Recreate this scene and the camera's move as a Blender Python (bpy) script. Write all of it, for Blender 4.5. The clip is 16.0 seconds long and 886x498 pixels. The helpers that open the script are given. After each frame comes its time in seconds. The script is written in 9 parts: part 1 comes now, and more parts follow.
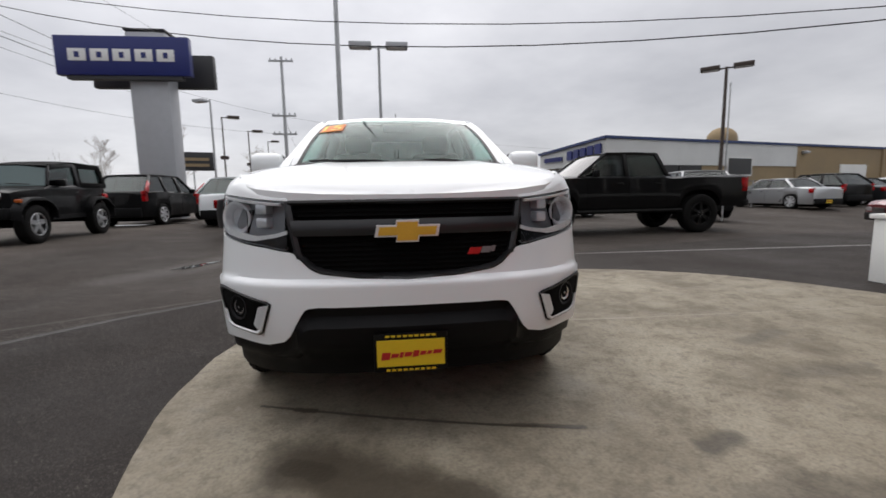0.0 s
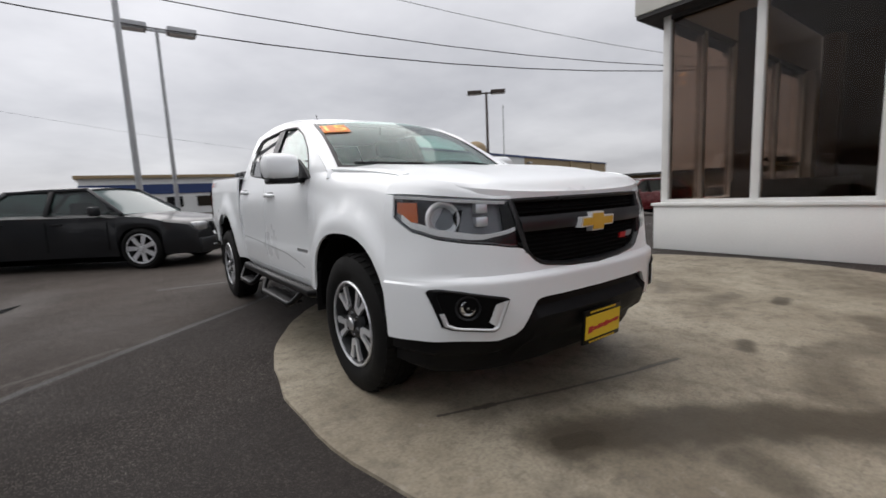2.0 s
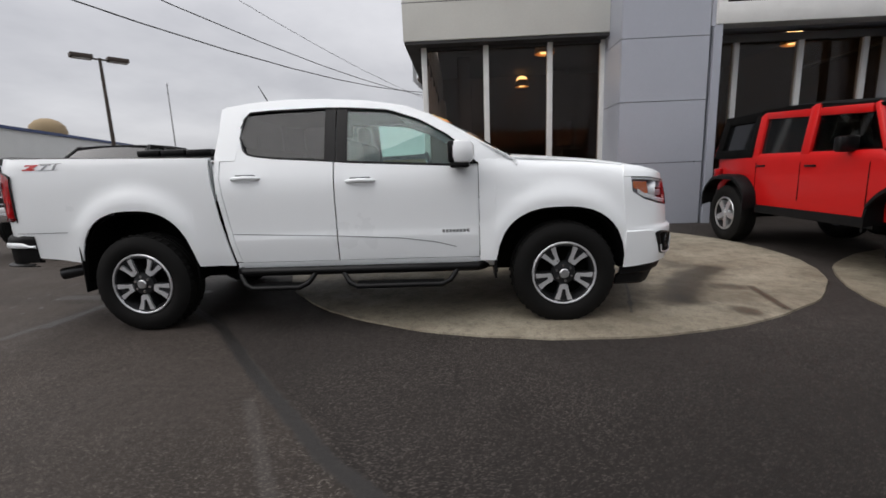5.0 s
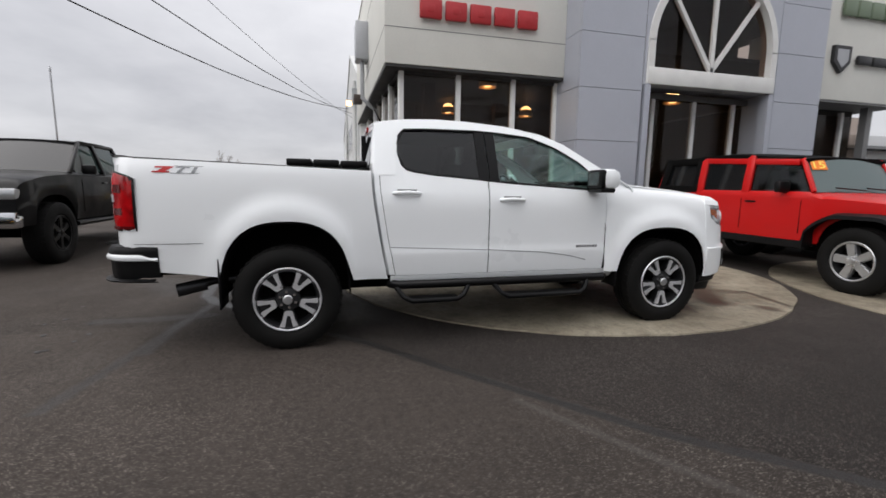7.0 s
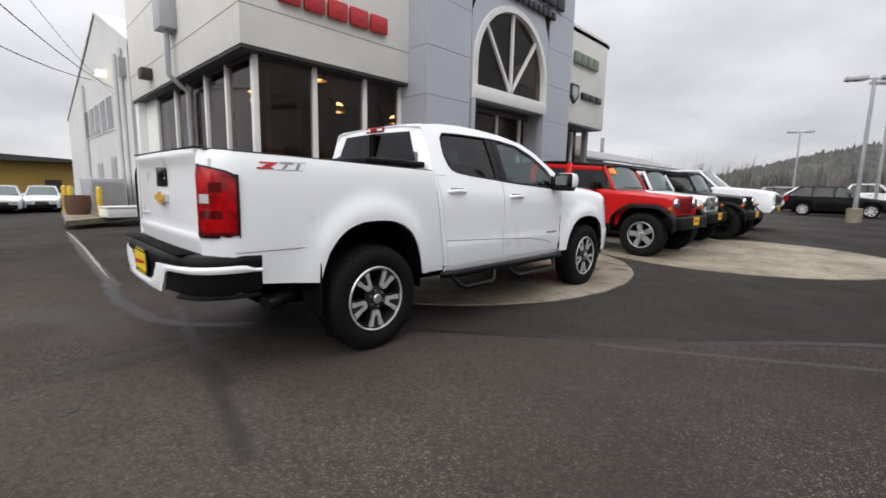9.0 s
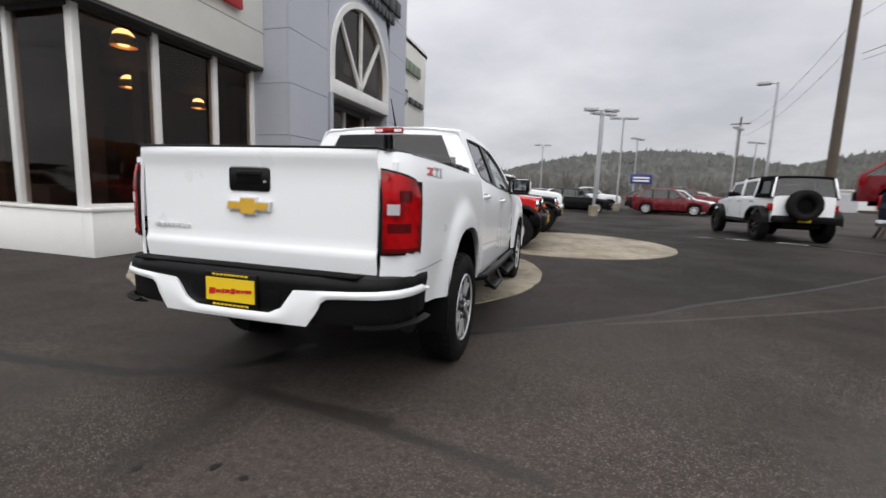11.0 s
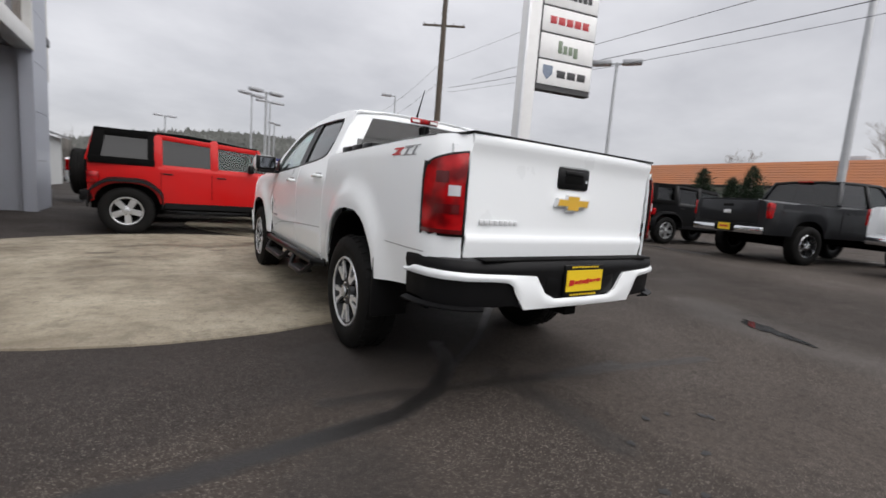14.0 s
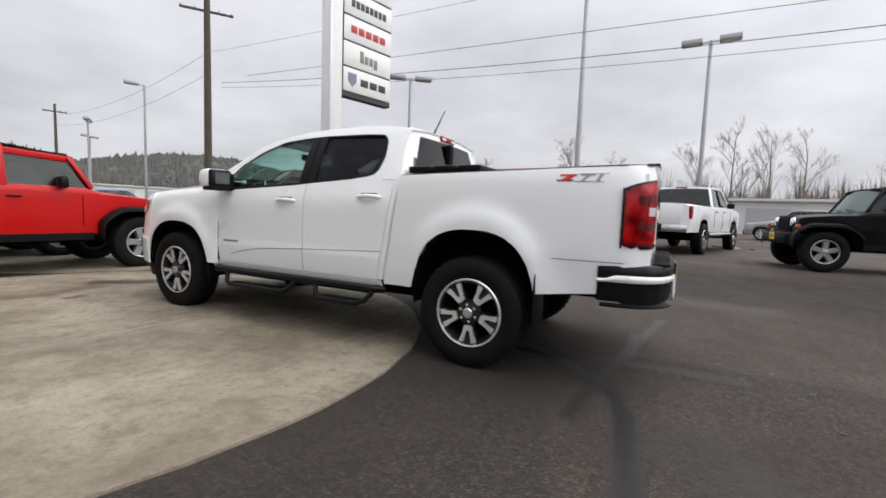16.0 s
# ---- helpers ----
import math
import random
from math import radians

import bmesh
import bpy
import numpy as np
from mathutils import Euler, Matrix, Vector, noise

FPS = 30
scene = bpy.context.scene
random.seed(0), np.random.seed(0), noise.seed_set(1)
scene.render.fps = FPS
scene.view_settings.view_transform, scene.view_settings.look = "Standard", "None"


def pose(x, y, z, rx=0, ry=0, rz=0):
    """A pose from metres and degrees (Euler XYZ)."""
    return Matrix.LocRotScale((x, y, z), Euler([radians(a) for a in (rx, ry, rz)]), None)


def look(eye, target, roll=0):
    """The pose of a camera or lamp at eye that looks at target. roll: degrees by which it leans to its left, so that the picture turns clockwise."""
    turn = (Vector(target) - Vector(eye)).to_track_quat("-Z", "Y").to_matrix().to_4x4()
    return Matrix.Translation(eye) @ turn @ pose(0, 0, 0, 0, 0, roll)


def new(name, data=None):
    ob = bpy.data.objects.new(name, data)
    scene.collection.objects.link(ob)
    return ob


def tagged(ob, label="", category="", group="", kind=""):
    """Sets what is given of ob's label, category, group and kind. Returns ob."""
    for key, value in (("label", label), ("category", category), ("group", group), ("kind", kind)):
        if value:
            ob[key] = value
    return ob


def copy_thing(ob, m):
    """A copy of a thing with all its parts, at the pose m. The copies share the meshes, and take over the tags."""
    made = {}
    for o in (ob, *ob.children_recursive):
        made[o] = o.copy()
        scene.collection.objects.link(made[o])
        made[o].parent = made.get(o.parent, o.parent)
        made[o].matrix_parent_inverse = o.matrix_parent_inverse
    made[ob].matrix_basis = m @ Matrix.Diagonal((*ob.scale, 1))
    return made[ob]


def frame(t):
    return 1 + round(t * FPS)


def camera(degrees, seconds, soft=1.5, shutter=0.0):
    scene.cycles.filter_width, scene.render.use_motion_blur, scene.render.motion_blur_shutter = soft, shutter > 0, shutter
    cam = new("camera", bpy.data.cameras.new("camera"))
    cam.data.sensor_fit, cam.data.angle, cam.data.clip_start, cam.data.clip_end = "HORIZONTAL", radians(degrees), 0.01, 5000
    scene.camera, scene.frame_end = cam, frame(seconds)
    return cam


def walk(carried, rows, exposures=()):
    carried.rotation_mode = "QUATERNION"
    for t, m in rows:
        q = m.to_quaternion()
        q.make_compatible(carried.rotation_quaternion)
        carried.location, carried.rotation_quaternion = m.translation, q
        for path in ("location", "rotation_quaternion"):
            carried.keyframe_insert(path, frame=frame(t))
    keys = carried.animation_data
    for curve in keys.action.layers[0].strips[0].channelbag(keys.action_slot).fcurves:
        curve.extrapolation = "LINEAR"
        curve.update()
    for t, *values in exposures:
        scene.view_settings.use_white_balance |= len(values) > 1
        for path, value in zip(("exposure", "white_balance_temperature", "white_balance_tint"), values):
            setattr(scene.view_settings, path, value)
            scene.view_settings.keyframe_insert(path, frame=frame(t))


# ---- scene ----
cam = camera(91.1, 16.0, soft=1.6, shutter=0.35)
PATH = [
    (0, (-0.053, -2.725, 1.062), (0.166, -0.754, 0.805), -1.0),
    (0.5, (-0.418, -2.632, 1.079), (0.028, -0.702, 0.806), -1.8),
    (1, (-0.853, -2.589, 1.065), (-0.147, -0.736, 0.805), -1.4),
    (1.5, (-1.346, -2.425, 1.07), (-0.347, -0.709, 0.828), -2.2),
    (2, (-1.863, -2.194, 1.078), (-0.686, -0.597, 0.822), -2.7),
    (2.5, (-2.334, -1.869, 1.086), (-0.847, -0.547, 0.881), -2.5),
    (3, (-2.811, -1.5, 1.114), (-1.216, -0.309, 0.928), -1.9),
    (3.5, (-3.218, -1.073, 1.112), (-1.458, -0.156, 0.863), -1.7),
    (4, (-3.54, -0.554, 1.122), (-1.708, 0.215, 0.89), -1.5),
    (4.2, (-3.738, -0.26, 1.162), (-1.845, 0.32, 0.882), -1.9),
    (6.3, (-4.231, 2.106, 1.178), (-2.268, 1.846, 0.899), -0.4),
    (6.5, (-4.244, 2.329, 1.194), (-2.291, 1.989, 0.924), 0.8),
    (7, (-4.171, 2.949, 1.207), (-2.255, 2.448, 0.929), 0.8),
    (7.5, (-4.125, 3.547, 1.206), (-2.286, 2.814, 0.926), 1.0),
    (8, (-3.939, 4.119, 1.211), (-2.212, 3.148, 0.934), 2.0),
    (8.5, (-3.728, 4.671, 1.216), (-2.145, 3.477, 0.951), 1.1),
    (9, (-3.396, 5.146, 1.202), (-2.016, 3.727, 0.919), 1.2),
    (9.2, (-3.258, 5.323, 1.227), (-1.915, 3.864, 0.967), 1.7),
    (11.3, (-1.193, 6.336, 1.2), (-0.81, 4.388, 0.961), 3.0),
    (11.5, (-0.928, 6.401, 1.166), (-0.653, 4.431, 0.959), 3.7),
    (12, (-0.338, 6.453, 1.162), (-0.43, 4.465, 0.961), 4.1),
    (12.5, (0.252, 6.433, 1.148), (0.002, 4.462, 0.926), 3.7),
    (13, (0.831, 6.457, 1.127), (0.236, 4.565, 0.87), 4.6),
    (13.5, (1.378, 6.28, 1.115), (0.542, 4.482, 0.852), 3.7),
    (14, (1.93, 6.061, 1.084), (0.855, 4.392, 0.84), 4.4),
    (14.5, (2.4, 5.685, 1.073), (1.072, 4.215, 0.794), 3.6),
    (15, (2.851, 5.301, 1.054), (1.328, 4.026, 0.818), 2.8),
    (15.5, (3.26, 4.868, 1.066), (1.553, 3.852, 0.832), 1.3),
    (16, (3.599, 4.414, 1.066), (1.82, 3.516, 0.897), 2.1),
]
walk(cam, [(t, look(eye, target, roll)) for t, eye, target, roll in PATH], exposures=[(0.0, -0.04, 6500, 12), (4.0, -0.04, 6500, 12), (7.0, 0.10, 6500, 12), (9.0, 0.26, 6500, 12), (11.5, 0.20, 6500, 12), (14.0, 0.21, 6500, 12), (16.0, 0.34, 6500, 12)])

# ---------------- world and sun ----------------
world = bpy.data.worlds.new("overcast")
scene.world = world
world.use_nodes = True
wn, wl = world.node_tree.nodes, world.node_tree.links
wn.clear()


def wmath(op, a, b=None):
    n = wn.new("ShaderNodeMath")
    n.operation = op
    for i, v in enumerate((a, b)):
        if v is None:
            continue
        if isinstance(v, (int, float)):
            n.inputs[i].default_value = v
        else:
            wl.new(v, n.inputs[i])
    return n.outputs[0]


SUN_ELEVATION, SUN_AZIMUTH = radians(56), radians(-10)
wout = wn.new("ShaderNodeOutputWorld")
wbg = wn.new("ShaderNodeBackground")
wsky = wn.new("ShaderNodeTexSky")
wsky.sky_type = "NISHITA"
wsky.sun_disc = False
wsky.sun_elevation, wsky.sun_rotation = SUN_ELEVATION, SUN_AZIMUTH
wtc = wn.new("ShaderNodeTexCoord")
wsep = wn.new("ShaderNodeSeparateXYZ")
wl.new(wtc.outputs["Generated"], wsep.inputs[0])
wz = wmath("MAXIMUM", wsep.outputs[2], 0.0)
wdiv = wmath("ADD", wz, 0.22)
wcomb = wn.new("ShaderNodeCombineXYZ")
wl.new(wmath("DIVIDE", wsep.outputs[0], wdiv), wcomb.inputs[0])
wl.new(wmath("DIVIDE", wsep.outputs[1], wdiv), wcomb.inputs[1])
wnoise = wn.new("ShaderNodeTexNoise")
wnoise.inputs["Scale"].default_value = 0.85
wnoise.inputs["Detail"].default_value = 7
wnoise.inputs["Roughness"].default_value = 0.55
wl.new(wcomb.outputs[0], wnoise.inputs["Vector"])
wramp = wn.new("ShaderNodeValToRGB")
wramp.color_ramp.elements[0].position, wramp.color_ramp.elements[0].color = 0.34, (0.56, 0.57, 0.60, 1)
wramp.color_ramp.elements[1].position, wramp.color_ramp.elements[1].color = 0.66, (0.81, 0.82, 0.845, 1)
wl.new(wnoise.outputs["Fac"], wramp.inputs[0])
# overcast skies brighten towards the zenith, and the cloud is thinner before the sun
wup = wn.new("ShaderNodeMapRange")
wup.interpolation_type = "SMOOTHSTEP"
wup.inputs[1].default_value, wup.inputs[2].default_value = 0.0, 1.0
wup.inputs[3].default_value, wup.inputs[4].default_value = 0.90, 1.75
wl.new(wz, wup.inputs[0])
wtoward = wmath("MAXIMUM", wmath("ADD", wmath("MULTIPLY", wsep.outputs[0], -0.45), wmath("MULTIPLY", wsep.outputs[1], 0.89)), 0.0)
wside = wmath("ADD", wmath("MULTIPLY", wmath("POWER", wtoward, 3.0), 0.34), wmath("ADD", wmath("MULTIPLY", wsep.outputs[0], 0.07), 0.89))
wgain = wmath("MULTIPLY", wup.outputs[0], wside)
wmul = wn.new("ShaderNodeVectorMath")
wmul.operation = "SCALE"
wl.new(wramp.outputs[0], wmul.inputs[0])
wl.new(wgain, wmul.inputs[3])
wskys = wn.new("ShaderNodeVectorMath")
wskys.operation = "SCALE"
wl.new(wsky.outputs[0], wskys.inputs[0])
wskys.inputs[3].default_value = 0.10
wmix = wn.new("ShaderNodeMix")
wmix.data_type = "RGBA"
wmix.inputs[0].default_value = 0.93
wl.new(wskys.outputs[0], wmix.inputs[6])
wl.new(wmul.outputs[0], wmix.inputs[7])
wl.new(wmix.outputs[2], wbg.inputs[0])
wbg.inputs[1].default_value = 1.0
wl.new(wbg.outputs[0], wout.inputs[0])

sun = new("sun", bpy.data.lights.new("sun", "SUN"))
sun.data.energy, sun.data.angle, sun.data.color = 2.15, radians(85), (1.0, 0.97, 0.93)
sun.matrix_world = look((0, 0, 30), Vector((0, 0, 30)) - Vector((math.sin(SUN_AZIMUTH) * math.cos(SUN_ELEVATION), math.cos(SUN_AZIMUTH) * math.cos(SUN_ELEVATION), math.sin(SUN_ELEVATION))))


# ---------------- materials ----------------
MATS = {}


class Nodes:
    """Short hand for building a node material."""

    def __init__(self, name):
        self.m = bpy.data.materials.new(name)
        self.m.use_nodes = True
        self.n, self.l = self.m.node_tree.nodes, self.m.node_tree.links
        self.n.clear()
        self.out = self.n.new("ShaderNodeOutputMaterial")
        MATS[name] = self.m

    def bsdf(self, color=(0.8, 0.8, 0.8), rough=0.5, metal=0.0, coat=0.0, spec=0.5):
        b = self.n.new("ShaderNodeBsdfPrincipled")
        b.inputs["Base Color"].default_value = (*color, 1)
        b.inputs["Roughness"].default_value = rough
        b.inputs["Metallic"].default_value = metal
        b.inputs["Coat Weight"].default_value = coat
        b.inputs["Coat Roughness"].default_value = 0.04
        b.inputs["Specular IOR Level"].default_value = spec
        self.l.new(b.outputs[0], self.out.inputs[0])
        self.b = b
        return b

    def coords(self, world=False):
        if world:
            return self.n.new("ShaderNodeNewGeometry").outputs["Position"]
        return self.n.new("ShaderNodeTexCoord").outputs["Object"]

    def noise(self, vec, scale, detail=4, rough=0.55):
        t = self.n.new("ShaderNodeTexNoise")
        t.inputs["Scale"].default_value, t.inputs["Detail"].default_value, t.inputs["Roughness"].default_value = scale, detail, rough
        self.l.new(vec, t.inputs["Vector"])
        return t.outputs["Fac"]

    def voronoi(self, vec, scale, out="Distance", feature="F1"):
        t = self.n.new("ShaderNodeTexVoronoi")
        t.feature = feature
        t.inputs["Scale"].default_value = scale
        self.l.new(vec, t.inputs["Vector"])
        return t.outputs[out]

    def ramp(self, fac, stops):
        r = self.n.new("ShaderNodeValToRGB")
        e = r.color_ramp.elements
        while len(e) < len(stops):
            e.new(0.5)
        for x, (p, c) in zip(e, stops):
            x.position = p
            x.color = (*c, 1) if isinstance(c, tuple) else (c, c, c, 1)
        self.l.new(fac, r.inputs[0])
        return r.outputs[0]

    def mix(self, fac, a, b, mode="MIX"):
        x = self.n.new("ShaderNodeMix")
        x.data_type, x.blend_type = "RGBA", mode
        for i, v in ((0, fac), (6, a), (7, b)):
            if isinstance(v, (int, float)):
                x.inputs[i].default_value = v
            elif isinstance(v, tuple):
                x.inputs[i].default_value = (*v, 1)
            else:
                self.l.new(v, x.inputs[i])
        return x.outputs[2]

    def math(self, op, a, b=0.0):
        x = self.n.new("ShaderNodeMath")
        x.operation = op
        for i, v in enumerate((a, b)):
            if isinstance(v, (int, float)):
                x.inputs[i].default_value = v
            else:
                self.l.new(v, x.inputs[i])
        return x.outputs[0]

    def bump(self, height, strength=0.3, dist=0.01):
        x = self.n.new("ShaderNodeBump")
        x.inputs["Strength"].default_value, x.inputs["Distance"].default_value = strength, dist
        self.l.new(height, x.inputs["Height"])
        self.l.new(x.outputs[0], self.b.inputs["Normal"])

    def streak(self, vec, pts, width, soft=0.5, ragged=0.5, fine=9.0):
        """1 along a line of points on the ground, with an uneven, soft edge."""
        flat = self.n.new("ShaderNodeVectorMath")
        flat.operation = "MULTIPLY"
        flat.inputs[1].default_value = (1, 1, 0)
        self.l.new(vec, flat.inputs[0])
        best = None
        pairs = list(zip(pts, pts[1:])) if len(pts) > 1 else [(pts[0], (pts[0][0] + 0.001, pts[0][1]))]
        for a, b in pairs:
            ba = (b[0] - a[0], b[1] - a[1], 0)
            q = ba[0] ** 2 + ba[1] ** 2
            pa = self.n.new("ShaderNodeVectorMath")
            pa.operation = "SUBTRACT"
            self.l.new(flat.outputs[0], pa.inputs[0])
            pa.inputs[1].default_value = (a[0], a[1], 0)
            dot = self.n.new("ShaderNodeVectorMath")
            dot.operation = "DOT_PRODUCT"
            self.l.new(pa.outputs[0], dot.inputs[0])
            dot.inputs[1].default_value = tuple(c / q for c in ba)
            h = self.math("MINIMUM", self.math("MAXIMUM", dot.outputs["Value"], 0.0), 1.0)
            sc = self.n.new("ShaderNodeVectorMath")
            sc.operation = "SCALE"
            sc.inputs[0].default_value = ba
            self.l.new(h, sc.inputs[3])
            df = self.n.new("ShaderNodeVectorMath")
            df.operation = "DISTANCE"
            self.l.new(pa.outputs[0], df.inputs[0])
            self.l.new(sc.outputs[0], df.inputs[1])
            d = df.outputs["Value"]
            best = d if best is None else self.math("MINIMUM", best, d)
        wob = self.math("MULTIPLY", self.math("SUBTRACT", self.noise(flat.outputs[0], fine, 5, 0.65), 0.5), width * ragged * 4)
        r = self.n.new("ShaderNodeMapRange")
        r.interpolation_type = "SMOOTHSTEP"
        self.l.new(self.math("ADD", best, wob), r.inputs[0])
        r.inputs[1].default_value, r.inputs[2].default_value = width * (1 - soft), width * (1 + soft)
        r.inputs[3].default_value, r.inputs[4].default_value = 1.0, 0.0
        return r.outputs[0]

    def color(self, out):
        self.l.new(out, self.b.inputs["Base Color"])

    def rough(self, out):
        self.l.new(out, self.b.inputs["Roughness"])


def surface(name, color, rough=0.5, metal=0.0, coat=0.0, vary=0.12, scale=3.0, grain=60.0, bump=0.0, spec=0.5, world=False):
    """A plain surface with a coarse and a fine variation of tone and gloss."""
    k = Nodes(name)
    k.bsdf(color, rough, metal, coat, spec)
    v = k.coords(world)
    n1, n2 = k.noise(v, scale, 5), k.noise(v, grain, 3)
    lo = tuple(c * (1 - vary) for c in color)
    hi = tuple(min(1, c * (1 + vary * 0.6)) for c in color)
    c1 = k.ramp(n1, [(0.3, lo), (0.7, hi)])
    k.color(k.mix(0.25, c1, k.ramp(n2, [(0.35, lo), (0.65, hi)])))
    k.rough(k.ramp(n1, [(0.3, max(0.02, rough * 0.85)), (0.7, min(1, rough * 1.15))]))
    if bump:
        k.bump(n2, bump, 0.004)
    return k.m


def paint(name, color, rough=0.22, metal=0.0, dirt=0.12, coat=1.0, spec=0.5):
    """Car paint under clear coat, with road film near the sills."""
    k = Nodes(name)
    k.bsdf(color, rough, metal, coat, spec)
    v = k.coords()
    n = k.noise(v, 2.2, 5)
    f = k.noise(v, 240, 2)
    c = k.mix(k.math("MULTIPLY", n, dirt), color, tuple(0.6 * q + 0.04 for q in color))
    k.color(c)
    k.rough(k.ramp(n, [(0.3, rough * 0.8), (0.75, rough * 1.5)]))
    k.l.new(k.ramp(f, [(0.4, 0.02), (0.7, 0.09)]), k.b.inputs["Coat Roughness"])
    return k.m


def glass(name, tint, gloss=1.0, ior=1.5, rough=0.0):
    """A thin pane: what is behind it, tinted, under a reflection."""
    k = Nodes(name)
    t = k.n.new("ShaderNodeBsdfTransparent")
    t.inputs[0].default_value = (*tint, 1)
    g = k.n.new("ShaderNodeBsdfGlossy")
    g.inputs[0].default_value = (gloss, gloss, gloss, 1)
    g.inputs["Roughness"].default_value = rough
    f0 = ((ior - 1) / (ior + 1)) ** 2
    lw = k.n.new("ShaderNodeLayerWeight")
    lw.inputs[0].default_value = 0.5
    fac = k.math("ADD", k.math("MULTIPLY", k.math("POWER", lw.outputs["Facing"], 5.0), 1 - f0), f0)
    m = k.n.new("ShaderNodeMixShader")
    k.l.new(fac, m.inputs[0])
    k.l.new(t.outputs[0], m.inputs[1])
    k.l.new(g.outputs[0], m.inputs[2])
    k.l.new(m.outputs[0], k.out.inputs[0])
    return k.m


def glow(name, color, strength):
    k = Nodes(name)
    e = k.n.new("ShaderNodeEmission")
    e.inputs[0].default_value, e.inputs[1].default_value = (*color, 1), strength
    k.l.new(e.outputs[0], k.out.inputs[0])
    return k.m


def asphalt():
    """Two ages of asphalt: a smooth dark one before the joint, a coarse worn one behind it."""
    k = Nodes("asphalt")
    k.bsdf((0.05, 0.05, 0.05), 0.8, spec=0.12)
    v = k.coords(True)
    big, mid = k.noise(v, 0.22, 5), k.noise(v, 1.7, 6, 0.65)
    stones = k.voronoi(v, 170, "Color")
    cell = k.voronoi(v, 170)
    sep = k.n.new("ShaderNodeSeparateColor")
    k.l.new(stones, sep.inputs[0])
    # the joint runs along y = 3.5 + 0.9 x, and 3.5 + 0.3 x for x above 0
    xyz = k.n.new("ShaderNodeSeparateXYZ")
    k.l.new(v, xyz.inputs[0])
    line = k.math("ADD", k.math("MULTIPLY", k.math("MINIMUM", xyz.outputs[0], 0.0), 0.9), k.math("MULTIPLY", k.math("MAXIMUM", xyz.outputs[0], 0.0), 0.3))
    side = k.math("SUBTRACT", k.math("SUBTRACT", xyz.outputs[1], 3.5), line)
    side = k.math("ADD", side, k.math("MULTIPLY", k.noise(v, 3.0, 4), 0.2))
    old = k.ramp(side, [(0.06, 0.0), (0.20, 1.0)])
    worn_tone = k.ramp(big, [(0.3, (0.058, 0.0483, 0.0418)), (0.7, (0.088, 0.0735, 0.0635))])
    new_tone = k.ramp(big, [(0.3, (0.0330, 0.0282, 0.0255)), (0.7, (0.0480, 0.0410, 0.0370))])
    tone = k.mix(old, new_tone, worn_tone)
    tone = k.mix(k.ramp(mid, [(0.42, 0.0), (0.66, 0.5)]), tone, k.mix(old, (0.0275, 0.0238, 0.0218), (0.046, 0.039, 0.034)))
    # tone scaled in uneven bands along x, lowest from about x = -6 to -3.5
    tone_x = k.math("ADD", k.math("MULTIPLY", xyz.outputs[0], 0.1), k.math("ADD", k.math("MULTIPLY", k.noise(v, 0.35, 4), 0.10), 0.95))
    fresh = k.ramp(tone_x, [(0.22, 1.15), (0.42, 0.40), (0.66, 0.40), (0.95, 1.0)])
    old_gain = k.ramp(tone_x, [(0.22, 1.15), (0.42, 0.55), (0.62, 0.58), (0.82, 0.98), (0.92, 1.08), (1.0, 0.95), (1.12, 0.75)])
    # and the older one is scaled along y too, lower next to the joint
    old_gain = k.math("MULTIPLY", old_gain, k.ramp(k.math("MULTIPLY", xyz.outputs[1], 0.1), [(0.1, 0.60), (0.45, 0.95), (0.7, 1.06)]))
    tone = k.mix(1.0, tone, k.mix(old, fresh, old_gain), "MULTIPLY")
    speck = k.ramp(sep.outputs[0], [(0.78, 0.0), (0.97, 1.0)])
    worn = k.ramp(k.noise(v, 0.6, 4), [(0.4, 0.25), (0.65, 0.85)])
    worn = k.math("MULTIPLY", worn, k.ramp(old, [(0.0, 0.65), (1.0, 1.0)]))
    tone = k.mix(k.math("MULTIPLY", speck, worn), tone, (0.20, 0.176, 0.156))
    grit = k.ramp(k.voronoi(v, 6), [(0.016, 1.0), (0.026, 0.0)])
    tone = k.mix(k.math("MULTIPLY", grit, 0.6), tone, (0.16, 0.15, 0.14))
    chips = k.ramp(k.voronoi(v, 46), [(0.05, 1.0), (0.10, 0.0)])
    tone = k.mix(k.math("MULTIPLY", k.math("MULTIPLY", chips, worn), 0.75), tone, (0.23, 0.204, 0.182))
    tone = k.mix(k.ramp(k.noise(v, 24, 5, 0.7), [(0.36, 0.4), (0.55, 0.0)]), tone, (0.0125, 0.0112, 0.0105))
    # pale lines; sky sheen on the seam and the wet patch is painted in too
    pale = None
    for pts, w, gain in (([(-1.2, 2.42), (-2.48, 1.36), (-3.1, 0.66), (-4.4, -0.5), (-6.5, -2.3), (-9.0, -4.6)], 0.03, 0.3), ([(-2.0, 1.92), (-2.7, 1.50), (-4.5, 0.35), (-8.0, -1.6)], 0.03, 0.2), ([(8.9, 4.08), (6.0, 4.2), (2.7, 4.28)], 0.06, 0.5),
                         ([(-3.7, 3.35), (-3.15, 3.9), (-2.95, 4.6), (-2.8, 5.4)], 0.34, 0.22)):
        q = k.math("MULTIPLY", k.streak(v, pts, w, 0.7, 0.35), gain)
        pale = q if pale is None else k.math("MAXIMUM", pale, q)
    tone = k.mix(pale, tone, (0.088, 0.082, 0.076))
    wet = None
